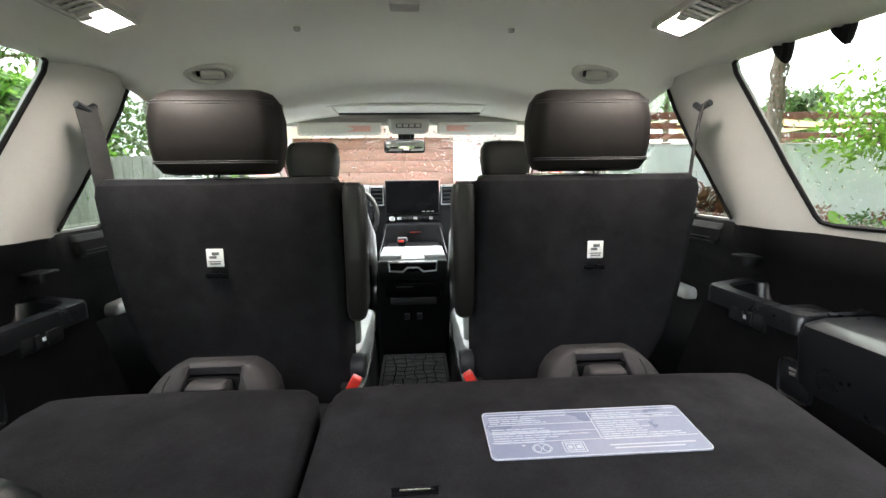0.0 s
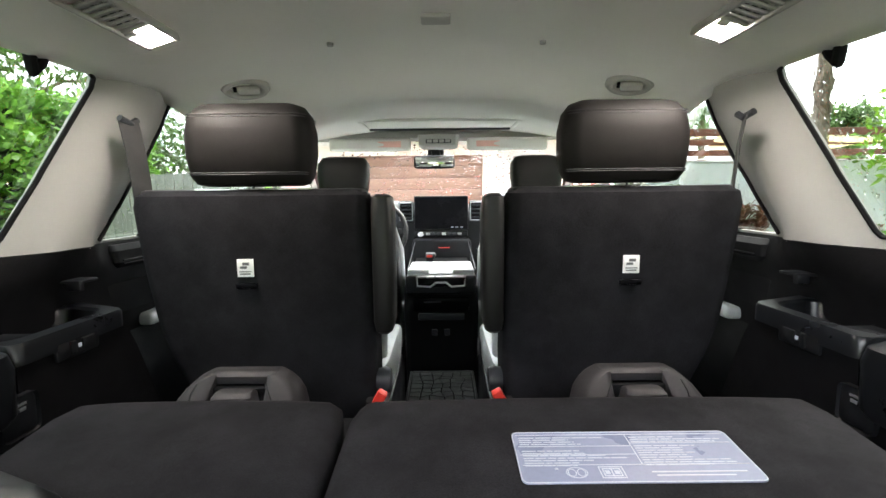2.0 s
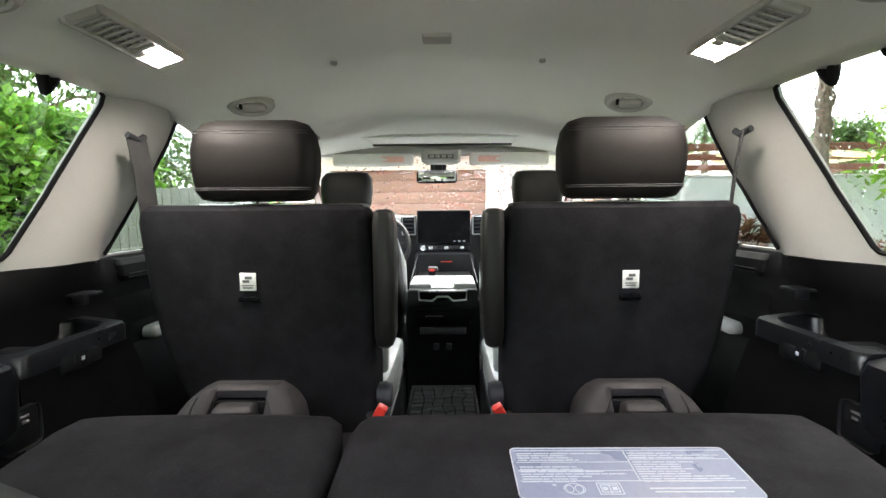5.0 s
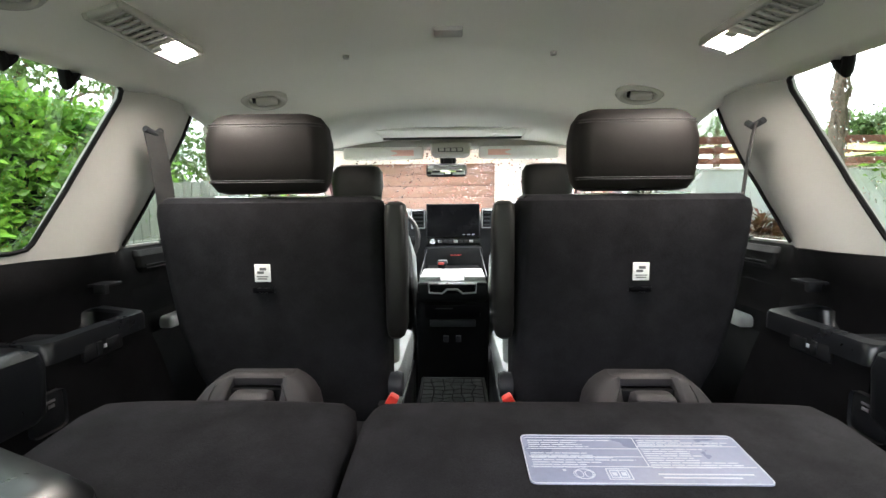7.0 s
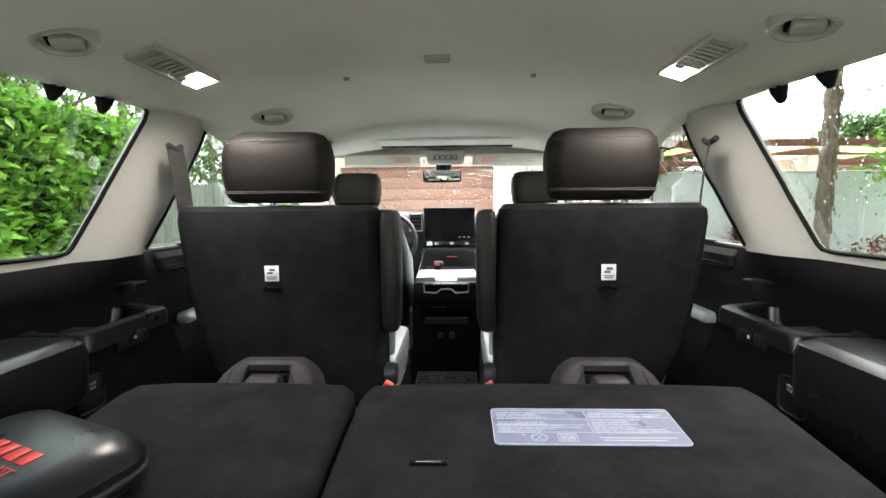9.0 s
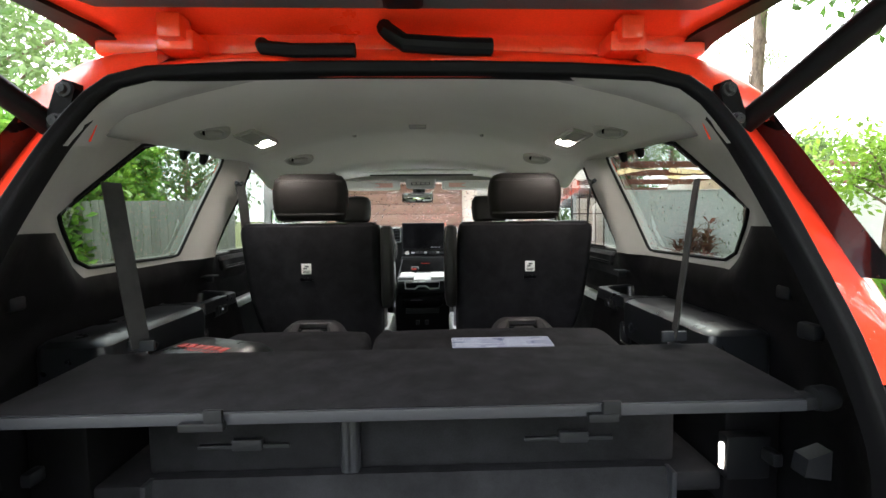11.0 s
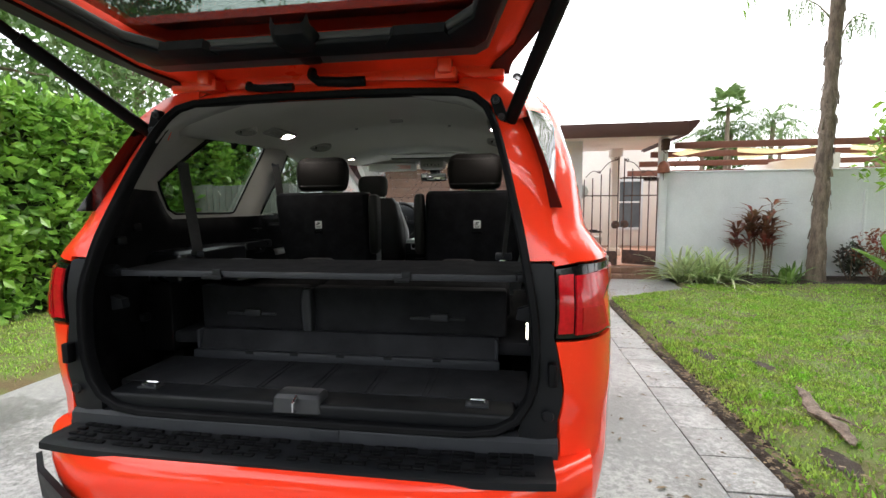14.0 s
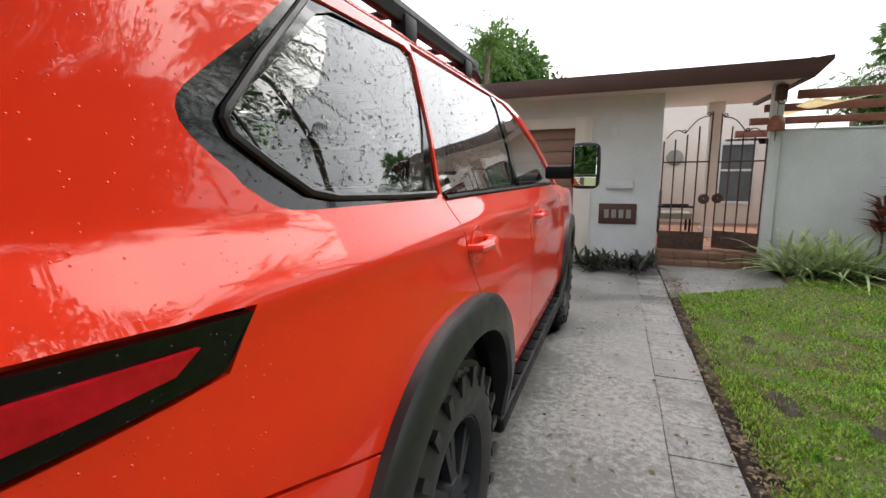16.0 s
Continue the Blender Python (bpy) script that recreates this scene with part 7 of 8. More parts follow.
def front_seat(s):
    t = thing("driver_row_seat", s * 0.42, 2.4, 0.5, "black and pale grey leather front seat", "car seat", "front seats")
    secs = [(z, *side(s, a, b), y0, y1) for z, a, b, y0, y1 in ((0.80, 0.20, 0.66, 2.16, 2.34), (1.0, 0.18, 0.70, 2.13, 2.33), (1.25, 0.19, 0.70, 2.10, 2.29), (1.40, 0.22, 0.66, 2.10, 2.25), (1.45, 0.26, 0.60, 2.12, 2.22))]
    part("backrest", block(secs, 0.05), LEATHER, t)
    secs = [(z, *side(s, a, b), y0, y1) for z, a, b, y0, y1 in ((0.95, 0.17, 0.72, 2.30, 2.40), (1.2, 0.175, 0.715, 2.27, 2.36), (1.42, 0.24, 0.64, 2.22, 2.29))]
    part("front_cover", block(secs, 0.04), LEATHER_GREY, t, "pale grey leather front")
    secs = [(z, *side(s, a, b), y0, y1) for z, a, b, y0, y1 in ((0.72, 0.19, 0.68, 2.30, 2.86), (0.86, 0.17, 0.70, 2.28, 2.90), (0.93, 0.20, 0.67, 2.30, 2.88))]
    part("seat_cushion", block(secs, 0.05), LEATHER_GREY, t)
    part("seat_base", boxes((*side(s, 0.22, 0.66), 2.3, 2.8, 0.5, 0.74, 0.02)), PLASTIC, t)
    secs = [(z, *side(s, a, b), y0, y1) for z, a, b, y0, y1 in ((1.46, 0.33, 0.51, 2.15, 2.22), (1.48, 0.315, 0.523, 2.13, 2.24), (1.54, 0.308, 0.53, 2.125, 2.25), (1.59, 0.31, 0.527, 2.13, 2.25), (1.615, 0.325, 0.51, 2.14, 2.24), (1.622, 0.35, 0.48, 2.16, 2.22))]
    rest = part("headrest", block(secs, 0.04, 6), LEATHER, t)
    bm = bmesh.new()
    for x in (0.38, 0.46):
        tube(bm, [(s * x, 2.18, 1.44), (s * x, 2.18, 1.48)], 0.007, 8)
    part("headrest_post", bm, CHROME, rest)
    return t


for s in (-1, 1):
    front_seat(s)


def folded_seat(x0, x1, rest_x, slot, name_label):
    t = thing("third_row_seat", (x0 + x1) / 2, 0.7, 0.9, name_label, "car seat", "third row seats")
    tilt = lambda y: 1.082 + 0.10 * (y - 0.6) - 0.9 * max(0, 0.60 - y) ** 2
    bm = bmesh.new()
    ys = [0.49, 0.497, 0.515, 0.56, 0.66, 0.76, 0.86, 0.905, 0.925, 0.935]
    dz = [0.035, 0.016, 0.005, 0.0, 0.0, 0.0, 0.0, 0.004, 0.013, 0.032]
    rows = []
    for y, d in zip(ys, dz):
        row = []
        far = max(0.0, (y - 0.84) / 0.1)
        a, b = x0 + 0.02 * far**2, x1 - 0.02 * far**2
        prof = [(a + 0.012, -0.10), (a, -0.085), (a, -0.03), (a + 0.006, -0.012), (a + 0.02, -0.002)]
        xs_in = [(a + 0.02 + (b - a - 0.04) * k / 8, 0.003 * math.sin(math.pi * k / 8)) for k in range(9)]
        prof = prof + xs_in[1:-1] + [(b - 0.02, -0.002), (b - 0.006, -0.012), (b, -0.03), (b, -0.085), (b - 0.012, -0.10)]
        for x, dd in prof:
            row.append(bm.verts.new((x, y, tilt(y) + min(dd, -d) if dd < -0.02 else tilt(y) + dd - d)))
        rows.append(row)
    for p, q in zip(rows, rows[1:]):
        for k in range(len(p) - 1):
            bm.faces.new((p[k], p[k + 1], q[k + 1], q[k]))
        bm.faces.new((p[-1], p[0], q[0], q[-1]))
    bm.faces.new(rows[0])
    bm.faces.new(rows[-1][::-1])
    back = part("backrest", bm, CARPET, t, "black carpeted seat back folded flat", smooth=50)
    cx = rest_x
    rest = part("headrest", block([(1.092, cx - 0.064, cx + 0.064, 1.022, 1.05), (1.098, cx - 0.068, cx + 0.068, 1.012, 1.055), (1.112, cx - 0.068, cx + 0.068, 1.010, 1.055), (1.118, cx - 0.062, cx + 0.062, 1.016, 1.048)], 0.01, 4), LEATHER_BROWN, t, "grey-brown leather headrest with open sides", smooth=50)
    for s in (-1, 1):
        rows = [(1.02, 0.052, 0.118), (1.05, 0.052, 0.117), (1.075, 0.052, 0.112), (1.095, 0.050, 0.100), (1.108, 0.048, 0.086), (1.116, 0.046, 0.070)]
        part("headrest_wing", block([(z, *((cx + a, cx + b) if s > 0 else (cx - b, cx - a)), 0.957 + 1.1 * max(0, z - 1.07), 1.054) for z, a, b in rows], 0.014, 4), LEATHER_BROWN, rest)
        x = cx + s * 0.068
        bm = bmesh.new()
        tube(bm, [(x + s * 0.012, 0.957, 1.04), (x + s * 0.010, 0.957, 1.075), (x + s * 0.002, 0.960, 1.10), (x - s * 0.006, 0.968, 1.117)], 0.0016, 5)
        part("seam", bm, FABRIC_BLACK, rest)
    part("headrest_pad", block([(1.03, cx - 0.040, cx + 0.040, 0.953, 1.0), (1.075, cx - 0.039, cx + 0.039, 0.951, 1.0), (1.092, cx - 0.037, cx + 0.037, 0.956, 0.998), (1.098, cx - 0.032, cx + 0.032, 0.964, 0.99)], 0.01, 4), LEATHER_BROWN, rest)
    bm = bmesh.new()
    tube(bm, [(cx - 0.041, 0.954, 1.083), (cx, 0.951, 1.085), (cx + 0.041, 0.954, 1.083)], 0.0014, 5)
    part("seam", bm, FABRIC_BLACK, rest)
    part("headrest_gap", boxes((cx - 0.052, cx + 0.052, 1.0, 1.02, 1.0, 1.094, 0.002)), RUBBER, rest)
    part("seat_frame", boxes((x0 + 0.03, x1 - 0.03, 0.50, 0.95, 0.86, 0.985, 0.02)), PLASTIC, t)
    part("rear_panel", boxes((x0 + 0.01, x1 - 0.01, 0.435, 0.50, 0.895, 1.075, 0.012)), CARPET_LOW, t, "black lower seat panel")
    hx = x0 + (x1 - x0) * slot
    part("fold_handle", boxes((hx - 0.11, hx + 0.10, 0.424, 0.436, 0.958, 0.968, 0.003), (hx - 0.03, hx + 0.04, 0.418, 0.436, 0.955, 0.982, 0.005)), PLASTIC_GREY, t, "charcoal release handle")
    edge = x1 if x1 < 0 else x0
    part("hinge_cover", block([(0.90, edge - 0.018, edge + 0.018, 0.405, 0.45), (1.03, edge - 0.018, edge + 0.018, 0.395, 0.45), (1.07, edge - 0.015, edge + 0.015, 0.41, 0.45)], 0.012), PLASTIC_GREY, t)
    return t, tilt


folded_seat(-0.625, -0.149, -0.373, 0.5, "narrow third row seat, folded flat, black carpet")
wide, tilt = folded_seat(-0.143, 0.635, 0.377, 0.66, "wide third row seat, folded flat, with a printed label")
film = part("instruction_label", block([(1.0983, 0.108, 0.414, 0.7035, 0.8055), (1.1003, 0.108, 0.414, 0.7035, 0.8055)], 0.008), LABEL, wide, "pale blue printed instruction label")
fx0, fx1, fy0, fy1 = 0.114, 0.408, 0.709, 0.800


def print_bar(x0, x1, y0, y1):
    bm = boxes((x0, x1, y0, y1, 1.1003, 1.1009, 0))
    part("print_bar", bm, INK, film)


lr = random.Random(5)
ring = []
bm = bmesh.new()
for k in range(4):
    cx, cy = (0.4055, 0.1165, 0.1165, 0.4055)[k], (0.7970, 0.7970, 0.7120, 0.7120)[k]
    ring += [(cx + 0.0078 * math.cos(radians(90 * k + 15 * i)), cy + 0.0078 * math.sin(radians(90 * k + 15 * i)), 1.1003) for i in range(7)]
tube(bm, ring + ring[:1], 0.0009, 5, cap=False)
part("border", bm, INK, film, "white printed border")
print_bar(fx0, fx1, fy1 - 0.0016, fy1 - 0.0006)
for c0, c1, skip in ((fx0 + 0.003, fx0 + 0.151, (4, 5)), (fx0 + 0.159, fx1 - 0.004, (3,))):
    for k in range(13):
        if k in skip:
            continue
        y, x = fy1 - 0.0085 - k * 0.0048, c0
        end = c0 + (c1 - c0) * lr.uniform(0.45, 1.0)
        while x < end:
            w = min(lr.uniform(0.008, 0.026), end - x)
            print_bar(x, x + w, y, y + 0.0015)
            x += w + 0.0022
for x0, x1, y in ((fx0, fx1, fy0 + 0.0262), (fx0, fx0 + 0.154, fy0 + 0.0640), (fx0, fx0 + 0.154, fy0 + 0.0465), (fx0 + 0.155, fx1, fy0 + 0.0700)):
    print_bar(x0, x1, y, y + 0.0009)
print_bar(fx0 + 0.1545, fx0 + 0.1556, fy0 + 0.0268, fy1 - 0.002)
for k in range(2):
    print_bar(fx0 + 0.165 - 0.004 * k, fx1 - 0.03 + 0.018 * k, fy0 + 0.005 + k * 0.0065, fy0 + 0.0072 + k * 0.0065)
# two drawn signs: a rounded seat and a square plan
cx, cy = fx0 + 0.066, fy0 + 0.0125
for rx, ry, off in ((0.0135, 0.0095, 0.0), (0.005, 0.0065, -0.006), (0.005, 0.0065, 0.006)):
    bm = bmesh.new()
    tube(bm, [(cx + off + rx * math.cos(a), cy + ry * math.sin(a), 1.1004) for a in np.linspace(0, 2 * math.pi, 17)], 0.0007, 4, cap=False)
    part("seat_sign", bm, INK, film)
cx = fx0 + 0.111
for a, b in ((0.0155, 0.0105), (0.0115, 0.0070)):
    for x0, x1, y0, y1 in ((-a, a, b - 0.0012, b), (-a, a, -b, -b + 0.0012), (-a, -a + 0.0012, -b, b), (a - 0.0012, a, -b, b)):
        print_bar(cx + x0, cx + x1, cy + y0, cy + y1)
print_bar(cx - 0.0007, cx + 0.0007, cy - 0.0075, cy + 0.0075)
for x in (-0.006, 0.006):
    print_bar(cx + x - 0.003, cx + x + 0.003, cy - 0.003, cy + 0.003)
print_bar(fx0 + 0.040, fx0 + 0.044, fy0 + 0.018, fy0 + 0.021)
turn_film = Matrix.Translation((0.261, 0.7545, 1.0995)) @ Matrix.Rotation(math.atan(0.10), 4, "X") @ Matrix.Translation((-0.261, -0.7545, -1.0975))
shift = base_of(wide)
for ob in (film, *film.children):
    ob.data.transform(Matrix.Translation(-shift) @ turn_film @ Matrix.Translation(shift))
slot = part("strap_slot", boxes((-0.022, 0.036, 0.655, 0.668, 1.085, 1.0925, 0.002)), SCREEN, wide, "black strap slot")
part("strap_wire", boxes((-0.012, 0.026, 0.660, 0.6625, 1.0915, 1.0935, 0.0008)), CHROME, slot)

# cargo shelf, floor and bins
shelf = thing("cargo_shelf", 0, 0.27, 1.175, "flat black carpeted cargo shelf on side rests", "shelf")
bm = bmesh.new()
prism(bm, [(-0.655, 0.108, 1.166), (0.655, 0.108, 1.166), (0.668, 0.125, 1.166), (0.70, 0.43, 1.166), (-0.70, 0.43, 1.166), (-0.668, 0.125, 1.166)], (0, 0, 0.018))
part("board", bm, CARPET, shelf)
part("front_edge", boxes((-0.655, 0.655, 0.1, 0.109, 1.163, 1.183, 0.004)), PLASTIC_GREY, shelf, "charcoal edge strip")
for x, w in ((-0.30, 0.05), (0.325, 0.035)):
    part("pull_tab", boxes((x - w, x + w * 0.4, 0.088, 0.102, 1.158, 1.172, 0.003), (x - 0.012, x + 0.018, 0.090, 0.098, 1.165, 1.192, 0.003)), PLASTIC, shelf)
for s in (-1, 1):
    bm = bmesh.new()
    lathe(bm, [(-0.02, 0.001), (-0.02, 0.02), (0.0, 0.022), (0.015, 0.018), (0.015, 0.001)], (s * 0.695, 0.115, 1.18), "x", 14)
    part("shelf_rest", bm, PLASTIC, shelf)
    part("end_bracket", boxes((*side(s, 0.655, 0.685), 0.105, 0.14, 1.160, 1.186, 0.008)), PLASTIC, shelf)

cargo = thing("cargo_floor", 0, 0.25, 0.78, "black ribbed cargo floor with a charcoal rail", "cargo floor")
part("load_floor", boxes((-0.70, 0.70, 0.112, 0.37, 0.76, 0.80, 0.008)), CARPET_LOW, cargo)
part("sill_plate", boxes((-0.655, 0.655, 0.010, 0.114, 0.752, 0.797, 0.010), seg=3), PLASTIC, cargo, "black plastic sill plate")
part("cross_rail", boxes((-0.60, 0.60, 0.352, 0.378, 0.798, 0.832, 0.004)), PLASTIC_GREY, cargo, "charcoal cross rail with notches")
for k in range(5):
    x = -0.361 + k * 0.184
    part("notch", boxes((x - 0.016, x + 0.016, 0.348, 0.354, 0.823, 0.834, 0.002)), RUBBER, cargo)
    part("rib", boxes((x - 0.012, x - 0.006, 0.10, 0.352, 0.799, 0.803, 0.001), (x + 0.006, x + 0.012, 0.10, 0.352, 0.799, 0.803, 0.001)), CARPET_LOW, cargo)
bm = bmesh.new()
prism(bm, [(-0.585, 0.378, 0.83), (0.585, 0.378, 0.83), (0.585, 0.40, 0.905), (-0.585, 0.40, 0.905)], (0, 0.03, 0))
part("riser", bm, CARPET_LOW, cargo)
part("rear_floor", boxes((-0.72, 0.72, 0.40, 1.30, 0.84, 0.89, 0.01)), CARPET_LOW, cargo)
for s in (-1, 1):
    part("riser_edge", boxes((s * 0.59 - 0.006, s * 0.59 + 0.006, 0.37, 0.41, 0.83, 0.905, 0.002)), PLASTIC_GREY, cargo)
    ring = thing("tie_down", s * 0.543, 0.07, 0.8, "small bright tie-down ring on the cargo floor", "tie-down", "tie-downs")
    part("cup", boxes((s * 0.543 - 0.035, s * 0.543 + 0.035, 0.05, 0.095, 0.796, 0.804, 0.003)), PLASTIC_GREY, ring)
    bm = bmesh.new()
    tube(bm, [(s * 0.543 - 0.022, 0.062, 0.807), (s * 0.543 - 0.022, 0.082, 0.809), (s * 0.543 + 0.022, 0.082, 0.809), (s * 0.543 + 0.022, 0.062, 0.807)], 0.004, 6)
    part("ring", bm, CHROME, ring)
striker = thing("latch_striker", 0.0, 0.04, 0.79, "charcoal latch block with a steel loop", "latch")
part("latch_block", block([(0.770, -0.078, 0.078, 0.002, 0.088), (0.812, -0.074, 0.074, 0.008, 0.084), (0.822, -0.066, 0.066, 0.018, 0.074)], 0.012), LATCH, striker)
bm = bmesh.new()
tube(bm, [(0.0, 0.012, 0.77), (0.0, -0.010, 0.782), (0.0, -0.010, 0.806), (0.0, 0.014, 0.818)], 0.005, 6)
part("loop", bm, CHROME, striker)

for s in (-1, 1):
    b = thing("side_bin", s * 0.78, 1.0, 0.9, "black side trim box with an open tray on top", "storage bin", "side bins")
    bm = bmesh.new()
    prism(bm, [(s * 0.722, 0.93, 0.80), (s * 0.722, 0.93, 1.192), (s * 0.722, 1.19, 1.192), (s * 0.722, 1.235, 1.10), (s * 0.722, 1.33, 0.86), (s * 0.722, 1.33, 0.80)], (s * 0.018, 0, 0))
    part("bin_body", bm, RUBBER, b)
    # the tray: a rounded rim, walls that taper and a floor
    bm = bmesh.new()
    loops = []
    for dx0, dx1, dy0, dy1, q, z in ((0.0, 0.0, 0.0, 0.0, 0.02, 1.165), (0.0, 0.0, 0.0, 0.0, 0.02, 1.197), (0.003, 0.0, 0.003, 0.003, 0.022, 1.204), (0.027, 0.012, 0.012, 0.030, 0.035, 1.206), (0.032, 0.016, 0.016, 0.036, 0.035, 1.200), (0.040, 0.022, 0.03, 0.05, 0.03, 1.125)):
        x0, x1, y0, y1 = 0.715 + dx0, 0.885 - dx1, 0.925 + dy0, 1.195 - dy1
        ring = []
        for cx, cy, a0 in ((x1 - q, y1 - q, 0), (x0 + q, y1 - q, 90), (x0 + q, y0 + q, 180), (x1 - q, y0 + q, 270)):
            for k in range(6):
                a = radians(a0 + 18 * k)
                x, y = cx + q * math.cos(a), cy + q * math.sin(a)
                ring.append(bm.verts.new((s * x, y + 0.4 * (x - 0.715) * (y - 0.925) / 0.27, z)))
        loops.append(ring)
    for a, c in zip(loops, loops[1:]):
        for k in range(24):
            bm.faces.new((a[k], a[(k + 1) % 24], c[(k + 1) % 24], c[k]))
    bm.faces.new(loops[-1])
    part("tray", bm, TRAY, b, "satin charcoal tray with rounded rim")
    part("tray_divider", boxes((*side(s, 0.775, 0.855), 0.99, 1.05, 1.12, 1.192, 0.012)), PLASTIC, b)
    part("switch_panel", boxes((*side(s, 0.714, 0.724), 1.005, 1.112, 1.142, 1.182, 0.007)), PLASTIC, b)
    part("switch", boxes((*side(s, 0.710, 0.716), 1.035, 1.048, 1.150, 1.176, 0.002), (*side(s, 0.709, 0.716), 1.062, 1.095, 1.150, 1.176, 0.004)), PLASTIC, b)
    part("switch_mark", boxes((*side(s, 0.7092, 0.7104), 1.050, 1.058, 1.160, 1.168, 0.0004)), INK, b)
    part("socket_plate", boxes((*side(s, 0.713, 0.724), 0.885, 0.957, 1.045, 1.118, 0.012)), PLASTIC, b)
    part("socket_mark", boxes((*side(s, 0.7115, 0.7135), 0.915, 0.932, 1.100, 1.1045, 0.0005), (*side(s, 0.7115, 0.7135), 0.917, 0.930, 1.090, 1.096, 0.0005)), DARK_INK, b)
    arm = thing("elbow_pad_box", s * 0.76, 0.6, 1.1, "padded black armrest on the side trim", "armrest", "side armrests")
    part("pad", block([(1.075, *side(s, 0.712, 0.87), 0.45, 0.915), (1.09, *side(s, 0.703, 0.87), 0.44, 0.922), (1.17, *side(s, 0.700, 0.87), 0.44, 0.925), (1.195, *side(s, 0.705, 0.87), 0.445, 0.92), (1.207, *side(s, 0.722, 0.86), 0.46, 0.905)], 0.03), TRAY, arm)
    part("panel", boxes((*side(s, 0.722, 0.86), 0.40, 0.93, 0.80, 1.08, 0.015)), RUBBER, arm)
    peg = thing("coat_peg", s * 0.82, 1.2, 1.26, "small black coat peg on the side trim", "hook", "coat pegs")
    part("peg_arm", boxes((*side(s, 0.80, 0.90), 1.180, 1.236, 1.262, 1.269, 0.003), (*side(s, 0.80, 0.83), 1.178, 1.192, 1.246, 1.269, 0.003)), PLASTIC, peg)
    door_in = thing("door_trim", s * 0.86, 1.8, 1.0, "black and grey padded inner door trim", "door trim", "rear door trims")
    part("top_pad", block([(1.27, *side(s, 0.845, 0.90), 1.36, 2.24), (1.285, *side(s, 0.835, 0.90), 1.35, 2.24), (1.315, *side(s, 0.84, 0.90), 1.35, 2.24), (1.33, *side(s, 0.855, 0.90), 1.36, 2.24)], 0.012), RUBBER, door_in)
    for z in (1.281, 1.290):
        bm = bmesh.new()
        tube(bm, [(s * 0.834, 1.37, z), (s * 0.834, 2.2, z)], 0.0018, 5)
        part("stitching", bm, PLASTIC, door_in)
    part("insert", boxes((*side(s, 0.865, 0.90), 1.35, 2.24, 1.14, 1.272, 0.008)), RUBBER, door_in, "dark leather insert")
    part("armrest", boxes((*side(s, 0.83, 0.90), 1.46, 2.2, 1.085, 1.122, 0.014), seg=3), LEATHER_GREY, door_in, "pale grey door armrest")
    part("lower_panel", boxes((*side(s, 0.87, 0.90), 1.35, 2.24, 0.6, 1.14, 0.01)), PLASTIC, door_in)
    hook = thing("bag_hook", s * 0.69, 0.12, 1.07, "small charcoal bag hook on the side trim", "hook", "bag hooks")
    bm = bmesh.new()
    prism(bm, [(s * 0.70, 0.10, 1.045), (s * 0.655, 0.10, 1.052), (s * 0.66, 0.10, 1.082), (s * 0.70, 0.10, 1.095)], (0, 0.03, 0))
    part("hook_body", bm, PLASTIC, hook)
    for k, (y, z) in enumerate(((0.16, 1.26), (0.30, 0.95), (0.34, 1.30))):
        part("trim_clip", boxes((*side(s, 0.712 + 0.05 * k, 0.735 + 0.05 * k), y, y + 0.04, z, z + 0.03, 0.006)), PLASTIC, hook)
lampc = thing("cargo_lamp", 0.72, 0.374, 0.89, "small lit cargo lamp in the side trim", "lamp")
part("lens", boxes((0.694, 0.704, 0.368, 0.380, 0.912, 0.972, 0.004)), LAMP_SMALL, lampc, "lit white lens")
part("bezel", boxes((0.70, 0.80, 0.356, 0.392, 0.892, 0.992, 0.006)), PLASTIC, lampc)

# belts
for s in (-1, 1):
    belt = thing("seat_belt", s * 0.68, 0.44, 1.2, "black seat belt hanging from the rear pillar", "seat belt", "third row belts")
    bm = bmesh.new()
    ribbon(bm, [(s * 0.665, 0.44, 1.57), (s * 0.65, 0.425, 1.53), (s * 0.632, 0.425, 1.38), (s * 0.613, 0.43, 1.2)], 0.047, 0.003, (0.3, 1, 0))
    part("webbing", bm, FABRIC_BLACK, belt)
    part("tongue", boxes((s * 0.613 - 0.03, s * 0.613 + 0.03, 0.425, 0.437, 1.19, 1.215, 0.004)), PLASTIC_GREY, belt)
    part("tongue_plate", boxes((s * 0.613 - 0.014, s * 0.613 + 0.014, 0.428, 0.433, 1.165, 1.195, 0.001)), CHROME, belt)
    belt = thing("seat_belt", s * 0.71, 1.24, 1.5, "grey seat belt with shoulder guide on the pillar", "seat belt", "second row belts")
    bm = bmesh.new()
    ribbon(bm, [(s * 0.716, 1.262, 1.632), (s * 0.708, 1.268, 1.56), (s * 0.703, 1.272, 1.47), (s * 0.698, 1.285, 1.30)], 0.046, 0.003, (0.42, 0.9, 0))
    part("webbing", bm, FABRIC_BLACK, belt)
    bm = bmesh.new()
    tube(bm, [(s * 0.745, 1.236, 1.655), (s * 0.733, 1.240, 1.646), (s * 0.724, 1.246, 1.633), (s * 0.717, 1.258, 1.624), (s * 0.710, 1.274, 1.624), (s * 0.707, 1.288, 1.634), (s * 0.713, 1.296, 1.650), (s * 0.730, 1.300, 1.660)], [0.010, 0.010, 0.009, 0.009, 0.009, 0.009, 0.009, 0.009], 8)
    bm = bmesh.new()
    tube(bm, [(s * 0.722, 1.242, 1.634), (s * 0.716, 1.270, 1.624), (s * 0.718, 1.294, 1.636)], 0.008, 8)
    part("guide", bm, PLASTIC_GREY, belt, "grey shoulder guide")

